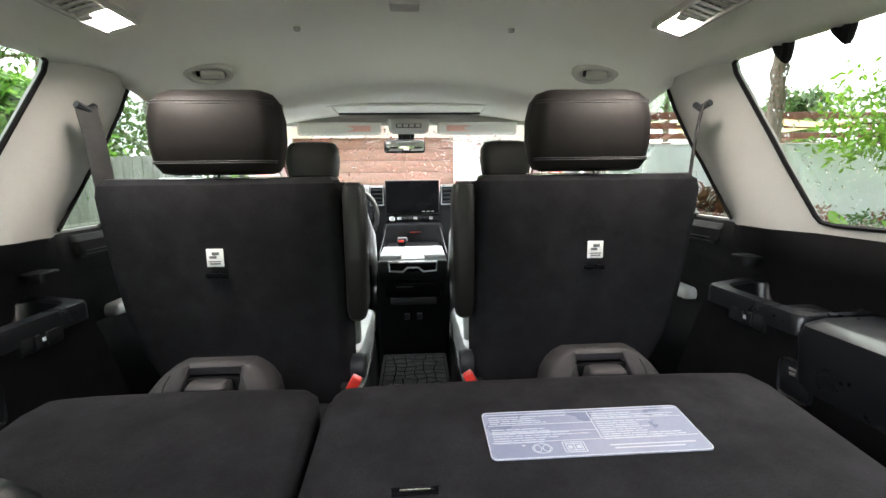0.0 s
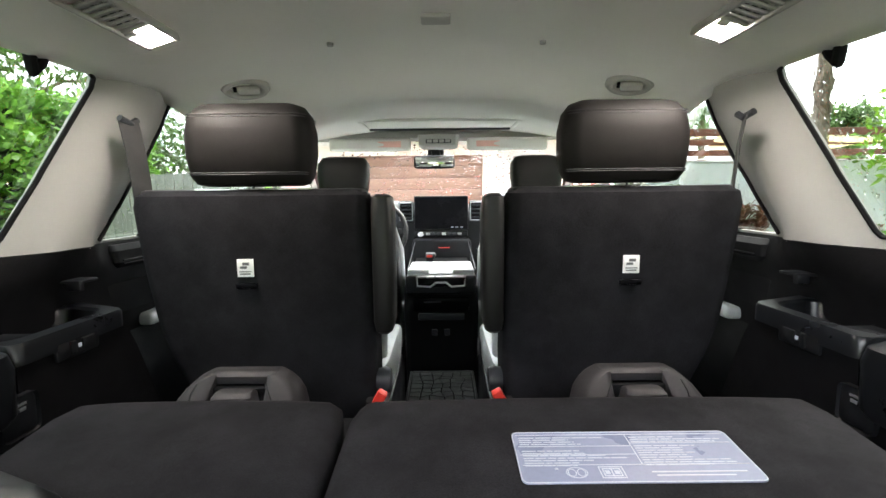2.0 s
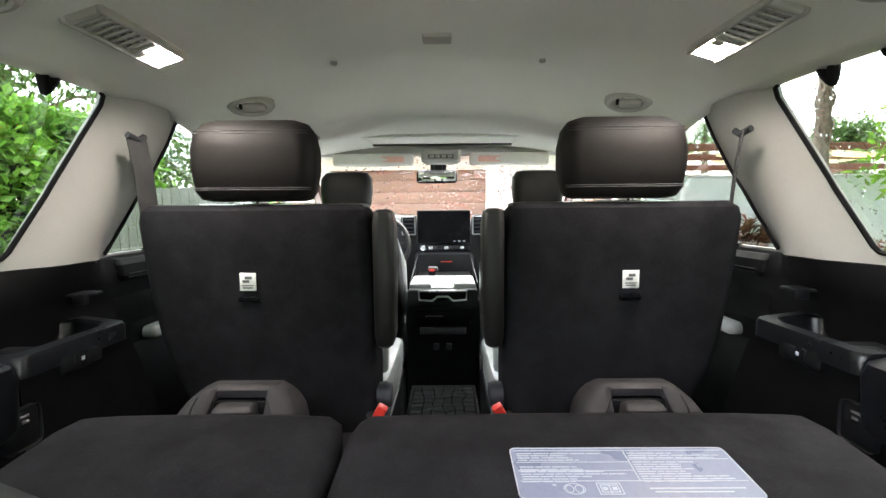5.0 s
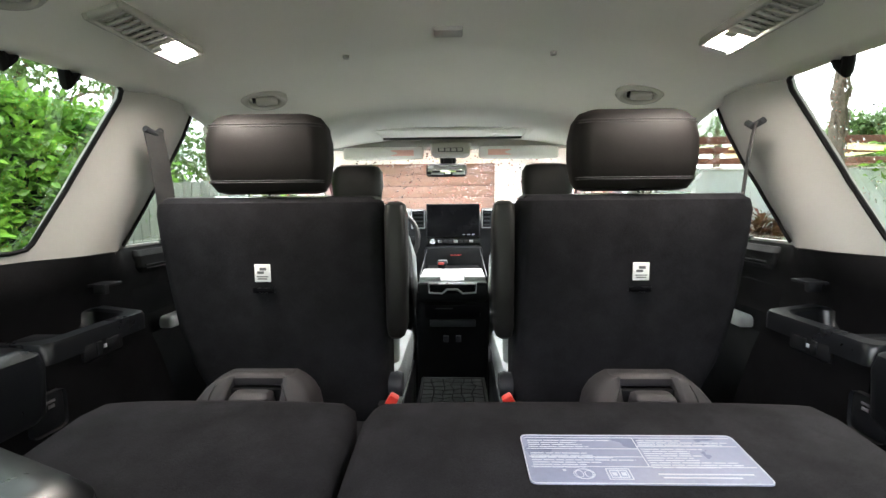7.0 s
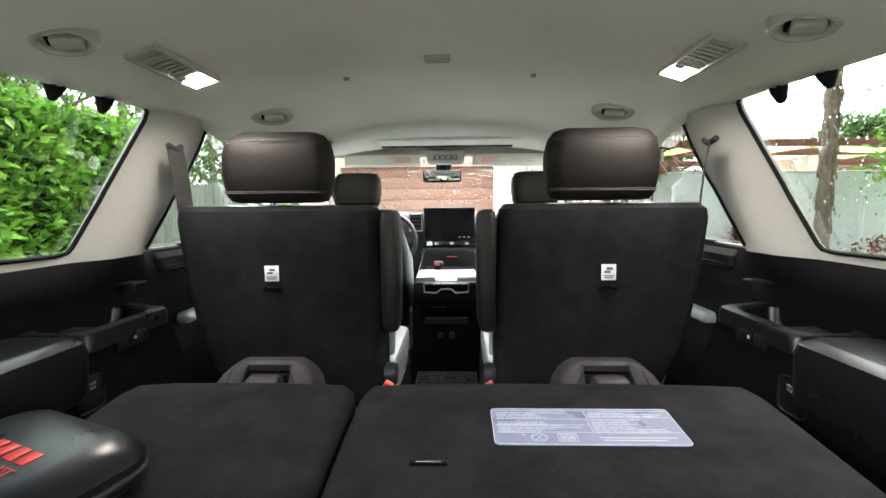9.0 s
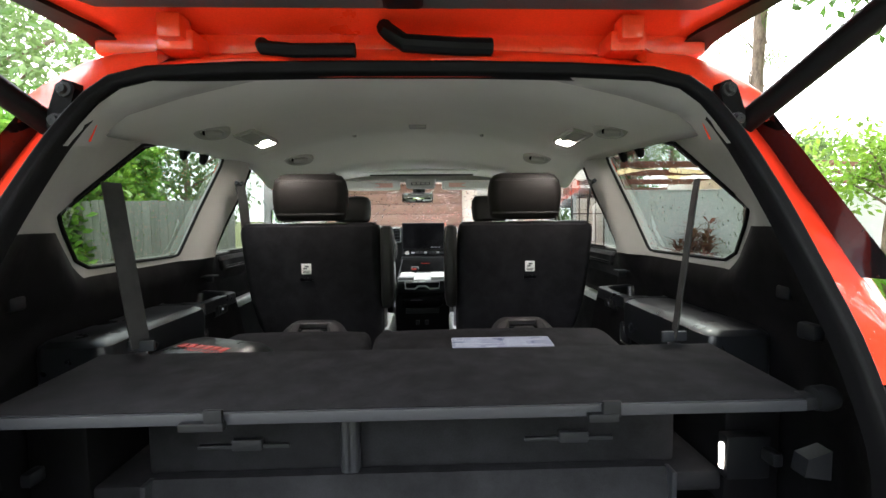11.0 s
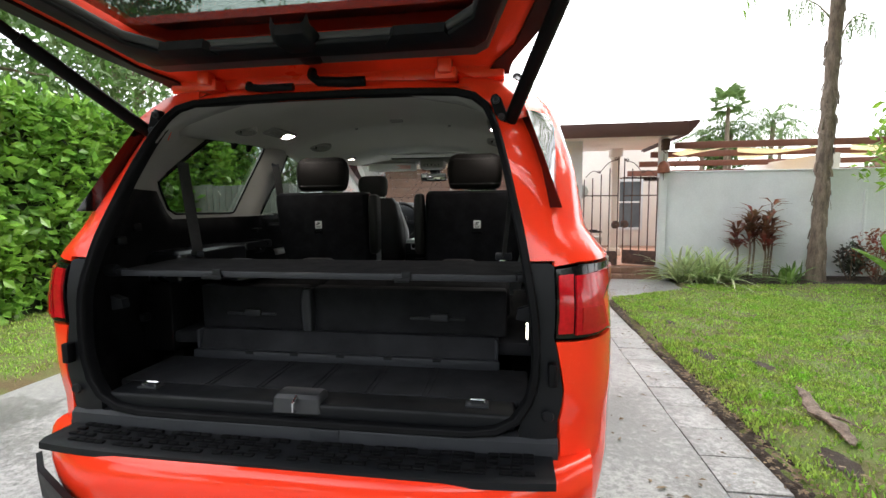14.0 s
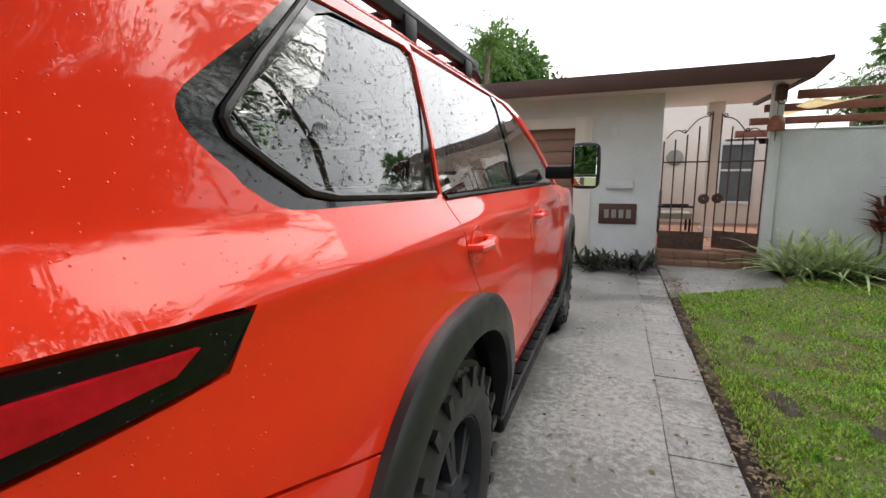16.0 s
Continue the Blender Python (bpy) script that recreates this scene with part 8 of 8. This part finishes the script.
# roof fittings
for s in (-1, 1):
    z0 = head_z(0.575, 1.06)
    m = Matrix.Translation((s * 0.560, 1.037, head_z(0.56, 1.037) - 0.002)) @ Matrix.Rotation(s * radians(17), 4, "Y") @ Matrix.Diagonal((0.9, 0.95, 1, 1))
    lampv = thing("roof_vent_lamp", s * 0.575, 1.06, z0, "pale roof vent with louvres and a lit lamp", "roof lamp", "roof vent lamps")

    def placed(bm):
        bmesh.ops.transform(bm, matrix=m, verts=bm.verts)
        return bm

    part("bezel", placed(boxes((-0.040, -0.028, -0.128, 0.130, -0.013, 0.006, 0.005), (0.028, 0.040, -0.128, 0.130, -0.013, 0.006, 0.005), (-0.03, 0.03, -0.128, -0.112, -0.013, 0.006, 0.005), (-0.03, 0.03, 0.028, 0.040, -0.011, 0.006, 0.003), (-0.03, 0.03, 0.118, 0.130, -0.010, 0.006, 0.004), seg=3)), TRIM, lampv)
    part("vent_back", placed(boxes((-0.029, 0.029, -0.113, 0.029, 0.001, 0.005, 0))), PLASTIC_GREY, lampv)
    for k in range(7):
        y = -0.106 + k * 0.0195
        bm = bmesh.new()
        box(bm, -0.028, 0.028, y, y + 0.0155, -0.0085, -0.0035, 0.0018, 2, Matrix.Rotation(radians(16), 4, "X"))
        part("louvre", placed(bm), TRIM, lampv)
    for x in (-0.009, 0.009):
        part("louvre_web", placed(boxes((x - 0.0015, x + 0.0015, -0.112, 0.028, -0.004, 0.0, 0.0005))), TRIM, lampv)
    part("lens", placed(boxes((-0.029, 0.029, 0.041, 0.117, -0.013, 0.0, 0.005), seg=3)), LAMP_GLOW, lampv, "lit warm white lens")
    part("lens_button", placed(boxes((-0.029, -0.004, 0.034, 0.052, -0.0155, -0.010, 0.003))), TRIM, lampv)
    for y, x, kind in ((1.535, 0.553, 1.1), (0.80, 0.605, 0.85)):
        zz = head_z(x, y)
        g = thing("coat_hook", s * x, y, zz, "pale oval coat hook plate on the headliner", "coat hook", "coat hooks")
        mm = Matrix.Translation((s * x, y, zz - 0.003)) @ Matrix.Rotation(s * radians(16), 4, "Y") @ Matrix.Rotation(radians(-24), 4, "X") @ Matrix.Rotation(s * radians(-24), 4, "Z")
        bm = bmesh.new()
        rings = lathe(bm, [(0.010, 0.060 * kind), (-0.002, 0.061 * kind), (-0.011, 0.055 * kind), (-0.013, 0.047 * kind), (-0.009, 0.040 * kind), (0.002, 0.036 * kind)], (0, 0, 0), "z", 28)
        bm.faces.new(rings[-1])
        for v in bm.verts:
            v.co.y *= 0.62
        bmesh.ops.transform(bm, matrix=mm, verts=bm.verts)
        part("hook_plate", bm, TRIM, g)
        bm = bmesh.new()
        box(bm, -0.022 * kind, 0.034 * kind, -0.012, 0.012, -0.016, 0.002, 0.005, 3)
        bmesh.ops.transform(bm, matrix=mm, verts=bm.verts)
        part("hook_flap", bm, TRIM, g)
        bm = bmesh.new()
        box(bm, -0.031 * kind, -0.022 * kind, -0.009, 0.009, -0.008, 0.003, 0.002, 2)
        bmesh.ops.transform(bm, matrix=mm, verts=bm.verts)
        part("finger_gap", bm, SCREEN, g)
    dot = thing("roof_clip", s * 0.28, 1.43, 1.86, "tiny grey clip in the headliner", "clip", "roof clips")
    bm = bmesh.new()
    zz = head_z(0.28, 1.43)
    lathe(bm, [(0.004, 0.009), (-0.004, 0.008), (-0.005, 0.001)], (s * 0.28, 1.43, zz - 0.008), "z", 12)
    part("cap", bm, TRIM, dot)
    small = thing("front_roof_lamp", s * 0.50, 1.95, 1.75, "small lit roof lamp over the front row", "roof lamp", "front roof lamps")
    zz = head_z(0.5, 1.95)
    part("lens", boxes((s * 0.5 - 0.02, s * 0.5 + 0.02, 1.93, 1.955, zz - 0.016, zz - 0.006, 0.003)), LAMP_SMALL, small, "lit lens")
    part("bezel", boxes((s * 0.5 - 0.03, s * 0.5 + 0.03, 1.92, 1.965, zz - 0.012, zz + 0.004, 0.004)), TRIM, small)
    for y in (0.96, 1.092):
        clip = thing("window_clip", s * 0.785, y, 1.71, "black clip hanging at the quarter window's top", "clip", "window clips")
        bm = bmesh.new()
        tube(bm, [(s * 0.765, y - 0.015, 1.745), (s * 0.772, y - 0.008, 1.715), (s * 0.776, y, 1.70), (s * 0.772, y + 0.012, 1.715), (s * 0.765, y + 0.02, 1.745)], [0.012, 0.011, 0.014, 0.011, 0.012], 8)
        part("clip_body", bm, RUBBER, clip)
mic = thing("roof_cover", 0, 1.22, 1.86, "small pale cover plate in the headliner", "cover")
part("plate", boxes((-0.035, 0.035, 1.275, 1.325, head_z(0, 1.30) - 0.010, head_z(0, 1.30) + 0.004, 0.004)), TRIM, mic)

sunroof = thing("sunroof_shade", 0, 2.3, 1.8, "pale sunroof shade in a recessed frame", "sunroof")
zz = 1.782
part("frame", boxes((-0.37, 0.37, 2.24, 2.262, zz - 0.004, zz + 0.010, 0.006), (-0.37, -0.345, 2.262, 2.47, zz - 0.004, zz + 0.010, 0.006), (0.345, 0.37, 2.262, 2.47, zz - 0.004, zz + 0.010, 0.006)), HEADLINER, sunroof)
part("slot", boxes((-0.345, 0.345, 2.455, 2.478, zz - 0.010, zz - 0.001, 0.003)), PLASTIC_GREY, sunroof, "dark slot at the shade's front")
part("shade", boxes((-0.345, 0.345, 2.262, 2.455, zz - 0.002, zz + 0.008, 0.002)), HEADLINER, sunroof)
header_trim = thing("screen_header", 0, 2.6, 1.74, "pale trim over the windscreen", "trim")
part("header", boxes((-0.70, 0.70, 2.585, 2.70, 1.745, 1.81, 0.02)), TRIM, header_trim)
for a, b, tag_x in ((-0.567, -0.152, -0.26), (0.141, 0.548, 0.245)):
    v = thing("sun_visor", (a + b) / 2, 2.58, 1.71, "pale folded sun visor with a warning label", "sun visor", "sun visors")
    bm = bmesh.new()
    cushion(bm, a, b, 2.545, 2.575, 1.683, 1.745, 0.012, 0.003)
    part("visor_body", bm, HEADLINER, v)
    part("warning_label", boxes((tag_x - 0.06, tag_x + 0.06, 2.5425, 2.5465, 1.70, 1.73, 0.001)), shader("pink_label" if a < 0 else "pink_label_two", (0.72, 0.42, 0.36), 0.6, vary=0.05, bump=0.0), v, "pink warning label")
over = thing("overhead_console", 0, 2.52, 1.72, "pale overhead console with switches", "console")
part("console_body", block([(1.69, -0.09, 0.075, 2.46, 2.58), (1.70, -0.105, 0.09, 2.45, 2.60), (1.75, -0.11, 0.095, 2.45, 2.62)], 0.02), TRIM, over)
part("switch_row", boxes((-0.07, 0.055, 2.446, 2.452, 1.708, 1.728, 0.003)), PLASTIC_GREY, over)
for k in range(4):
    part("switch", boxes((-0.064 + k * 0.03, -0.04 + k * 0.03, 2.443, 2.447, 1.711, 1.725, 0.001)), TRIM, over)
rear_mirror = thing("rear_view_mirror", -0.03, 2.72, 1.64, "black rear-view mirror on the windscreen", "mirror")
bm = bmesh.new()
cushion(bm, -0.145, 0.078, 2.70, 2.73, 1.602, 1.672, 0.014, 0.002)
part("mirror_shell", bm, PLASTIC, rear_mirror)
part("mirror_face", boxes((-0.137, 0.07, 2.696, 2.7005, 1.610, 1.664, 0.002)), MIRROR, rear_mirror)
part("stem", boxes((-0.05, 0.0, 2.72, 2.78, 1.64, 1.74, 0.01)), PLASTIC, rear_mirror)
part("sensor_pod", boxes((-0.07, 0.02, 2.73, 2.80, 1.66, 1.73, 0.012)), PLASTIC, rear_mirror)

# dashboard and console
dash = thing("dashboard", 0, 3.4, 1.2, "black dashboard with a wide dark display", "dashboard")
bm = bmesh.new()
rows = []
prof = [(3.30, 0.80), (3.20, 0.95), (3.16, 1.10), (3.165, 1.22), (3.18, 1.32), (3.24, 1.375), (3.36, 1.395), (3.55, 1.37), (3.70, 1.31), (3.72, 1.0)]
for x in np.linspace(-0.83, 0.83, 21):
    hump = 0.03 * math.exp(-((x + 0.40) / 0.22) ** 2)
    rows.append([bm.verts.new((x, y + 0.06 * (x / 0.83) ** 2, z + (hump if z > 1.25 else 0))) for y, z in prof])
for a, b in zip(rows, rows[1:]):
    for k in range(len(prof) - 1):
        bm.faces.new((a[k], a[k + 1], b[k + 1], b[k]))
part("dash_body", bm, PLASTIC, dash, smooth=60)
scr = part("display", boxes((-0.175, 0.173, 3.115, 3.165, 1.234, 1.452, 0.006)), PLASTIC, dash, "wide dark display")
part("display_glass", boxes((-0.168, 0.166, 3.111, 3.1155, 1.242, 1.445, 0.001)), SCREEN, scr)
for k in range(3):
    part("status_mark", boxes((0.06 + k * 0.03, 0.078 + k * 0.03, 3.1100, 3.1112, 1.248, 1.254, 0.0003)), INK, scr)
for s in (-1, 1):
    vent = part("air_vent", boxes((s * 0.23 - 0.05, s * 0.23 + 0.05, 3.13, 3.17, 1.285, 1.42, 0.012)), PLASTIC, dash, "ribbed air vent")
    part("vent_ring", boxes((s * 0.23 - 0.044, s * 0.23 + 0.044, 3.1255, 3.131, 1.292, 1.413, 0.002)), SILVER, vent)
    part("vent_inside", boxes((s * 0.23 - 0.039, s * 0.23 + 0.039, 3.1235, 3.127, 1.298, 1.407, 0.001)), SCREEN, vent)
    for k in range(4):
        part("slat", boxes((s * 0.23 - 0.038, s * 0.23 + 0.038, 3.119, 3.125, 1.308 + k * 0.026, 1.318 + k * 0.026, 0.002)), PLASTIC_GREY, vent)
ctrl = part("control_strip", boxes((-0.17, 0.17, 3.12, 3.17, 1.185, 1.228, 0.006)), PLASTIC, dash)
bm = bmesh.new()
lathe(bm, [(0.0, 0.001), (0.0, 0.017), (0.015, 0.02), (0.03, 0.02)], (-0.135, 3.10, 1.207), "y", 18)
part("volume_knob", bm, SILVER, ctrl)
for k in range(7):
    part("key", boxes((-0.10 + k * 0.034, -0.074 + k * 0.034, 3.117, 3.121, 1.198, 1.216, 0.001)), SILVER if k % 3 == 0 else PLASTIC_GREY, ctrl)
part("centre_panel", boxes((-0.19, 0.19, 3.05, 3.25, 0.92, 1.18, 0.03)), PLASTIC, dash)
bm = bmesh.new()
tube(bm, [(-0.19, 2.70, 1.04), (-0.18, 2.9, 1.10), (-0.17, 3.06, 1.16), (0.17, 3.06, 1.16), (0.18, 2.9, 1.10), (0.19, 2.70, 1.04)], 0.004, 8)
part("console_edge", bm, PLASTIC_GREY, dash, "charcoal console edge")
wheel_s = thing("steering_wheel", -0.40, 2.95, 1.2, "black leather steering wheel", "steering wheel")
bm = bmesh.new()
m = Matrix.Translation((-0.40, 2.93, 1.24)) @ Matrix.Rotation(radians(68), 4, "X")
tube(bm, [m @ Vector((0.185 * math.cos(a), 0.185 * math.sin(a), 0)) for a in np.linspace(0, 2 * math.pi, 33)], 0.016, 8, cap=False)
part("rim", bm, LEATHER, wheel_s)
bm = boxes((-0.07, 0.07, -0.06, 0.06, -0.03, 0.02, 0.02), (-0.17, 0.17, -0.02, 0.02, -0.015, 0.0, 0.006))
bmesh.ops.transform(bm, matrix=m, verts=bm.verts)
part("hub", bm, PLASTIC, wheel_s)

con = thing("centre_console", 0, 2.5, 0.6, "black centre console with a pale padded lid", "console")
part("console_body", block([(0.55, -0.16, 0.16, 2.14, 3.1), (0.80, -0.16, 0.16, 2.12, 3.1), (0.95, -0.165, 0.165, 2.11, 3.1), (1.06, -0.16, 0.16, 2.11, 3.1)], 0.03), RUBBER, con)
lid = part("lid", block([(1.065, -0.145, 0.145, 2.115, 2.47), (1.075, -0.15, 0.15, 2.10, 2.48), (1.105, -0.15, 0.15, 2.10, 2.48), (1.118, -0.14, 0.14, 2.115, 2.47)], 0.025), LEATHER_GREY, con, "pale grey padded lid")
part("lid_front", boxes((-0.152, 0.152, 2.086, 2.12, 1.028, 1.110, 0.014), seg=3), PLASTIC, lid)
part("finger_recess", boxes((-0.096, 0.096, 2.0835, 2.0885, 1.066, 1.104, 0.002)), SCREEN, lid)
bm = bmesh.new()
tube(bm, [(x, 2.083, z) for x, z in ((-0.104, 1.109), (-0.100, 1.070), (-0.045, 1.066), (-0.022, 1.084), (0.022, 1.084), (0.045, 1.066), (0.100, 1.070), (0.104, 1.109), (-0.104, 1.109))], 0.0042, 6, cap=False)
part("recess_lip", bm, SILVER, lid, "bright silver recess frame")
for a, b in ((-0.145, -0.05), (0.05, 0.145)):
    part("side_pad", boxes((a, b, 2.11, 2.36, 1.112, 1.136, 0.01)), LEATHER_GREY, lid)
vent = part("rear_vent", boxes((-0.12, 0.12, 2.096, 2.115, 0.955, 1.015, 0.006)), SCREEN, con, "rear air vent")
part("vent_bar", boxes((-0.075, 0.0, 2.091, 2.098, 0.994, 0.999, 0.002)), PLASTIC_GREY, vent)
part("control_panel", boxes((-0.10, 0.10, 2.098, 2.115, 0.915, 0.945, 0.004)), PLASTIC_GREY, con)
for x in (-0.03, 0.025):
    part("socket", boxes((x - 0.012, x + 0.012, 2.100, 2.118, 0.845, 0.872, 0.003)), PLASTIC_GREY, con)
part("shifter", block([(1.06, -0.085, -0.045, 2.68, 2.72), (1.10, -0.085, -0.045, 2.67, 2.72), (1.12, -0.09, -0.03, 2.66, 2.73), (1.135, -0.085, -0.035, 2.665, 2.725)], 0.01), PLASTIC_GREY, con, "shift lever")
part("shift_badge", boxes((-0.082, -0.05, 2.655, 2.662, 1.115, 1.128, 0.002)), RED_PLASTIC, con, "red shift badge")
part("yellow_tag", boxes((0.02, 0.07, 2.60, 2.605, 1.068, 1.083, 0.001)), YELLOW, con, "yellow paper tag")
part("red_trim", boxes((-0.02, 0.05, 3.04, 3.05, 1.122, 1.126, 0.001)), RED_PLASTIC, con)
floor_in = thing("cabin_floor", 0, 2.2, 0.5, "black carpeted cabin floor", "car floor")
part("carpet", boxes((-0.82, 0.82, 1.25, 3.7, 0.47, 0.52, 0.01)), CARPET_LOW, floor_in)
part("toe_board", boxes((-0.82, 0.82, 3.66, 3.72, 0.5, 1.3, 0.01)), CARPET_LOW, floor_in)
mat_thing = thing("floor_mat", 0, 2.0, 0.66, "rubber floor mat with raised grey pads and dark grooves", "floor mat")
part("tunnel", boxes((-0.138, 0.138, 1.30, 2.118, 0.50, 0.668, 0.01)), CARPET_LOW, floor_in)
part("mat_base", boxes((-0.136, 0.136, 1.60, 2.105, 0.664, 0.678, 0.005)), RUBBER, mat_thing)
mr = random.Random(9)
grid = [[(-0.128 + 0.256 * i / 6 + (mr.uniform(-0.013, 0.013) if 0 < i < 6 else 0), 1.612 + 0.48 * j / 12 + (mr.uniform(-0.012, 0.012) if 0 < j < 12 else 0)) for i in range(7)] for j in range(13)]
for j in range(12):
    for i in range(6):
        corners = [grid[j][i], grid[j][i + 1], grid[j + 1][i + 1], grid[j + 1][i]]
        mx, my = sum(c[0] for c in corners) / 4, sum(c[1] for c in corners) / 4
        bm = bmesh.new()
        prism(bm, [(mx + (x - mx) * 0.84, my + (y - my) * 0.80, 0.677) for x, y in corners], (0, 0, 0.007))
        part("pad", bm, MAT_PAD, mat_thing)
part("mat_rim", boxes((-0.139, -0.129, 1.60, 2.105, 0.668, 0.687, 0.004), (0.129, 0.139, 1.60, 2.105, 0.668, 0.687, 0.004), (-0.129, 0.129, 2.094, 2.105, 0.668, 0.687, 0.004)), MAT_PAD, mat_thing)

# soft pouch on the folded seat
pouch = thing("first_aid_pouch", -0.53, 0.57, 1.1, "soft black zipped first aid pouch with red print", "pouch")
m = Matrix.Translation((-0.535, 0.585, 1.088)) @ Matrix.Rotation(radians(-22), 4, "Z") @ Matrix.Rotation(radians(4), 4, "X")
bm = block([(0.0, -0.135, 0.135, -0.09, 0.09), (0.012, -0.15, 0.15, -0.10, 0.10), (0.04, -0.15, 0.15, -0.10, 0.10), (0.058, -0.135, 0.135, -0.088, 0.088), (0.068, -0.10, 0.10, -0.06, 0.06)], 0.05, 7)
bmesh.ops.transform(bm, matrix=m, verts=bm.verts)
part("pouch_body", bm, TRAY, pouch)
bm = bmesh.new()
ring = []
for k in range(29):
    a = 2 * math.pi * k / 28
    ring.append(m @ Vector((0.152 * (abs(math.cos(a)) ** 0.45) * (1 if math.cos(a) > 0 else -1), 0.102 * (abs(math.sin(a)) ** 0.45) * (1 if math.sin(a) > 0 else -1), 0.026)))
tube(bm, ring, 0.0045, 6, cap=False)
part("zip_piping", bm, FABRIC_BLACK, pouch)
for k in range(6):
    bm = boxes((-0.088 + k * 0.027, -0.068 + k * 0.027, -0.018, 0.006, 0.0675, 0.0695, 0.0005))
    bmesh.ops.transform(bm, matrix=m, verts=bm.verts)
    part("print_bar", bm, RED_PLASTIC, pouch)
words = bpy.data.curves.new("lettering", "FONT")
words.body, words.size, words.extrude = "FIRST AID KIT", 0.019, 0.0004
words.materials.append(RED_PLASTIC)
lettering = new("lettering", words)
lettering.parent = pouch
lettering.matrix_basis = Matrix.Translation(-base_of(pouch)) @ m @ Matrix.Translation((-0.040, -0.040, 0.0705))
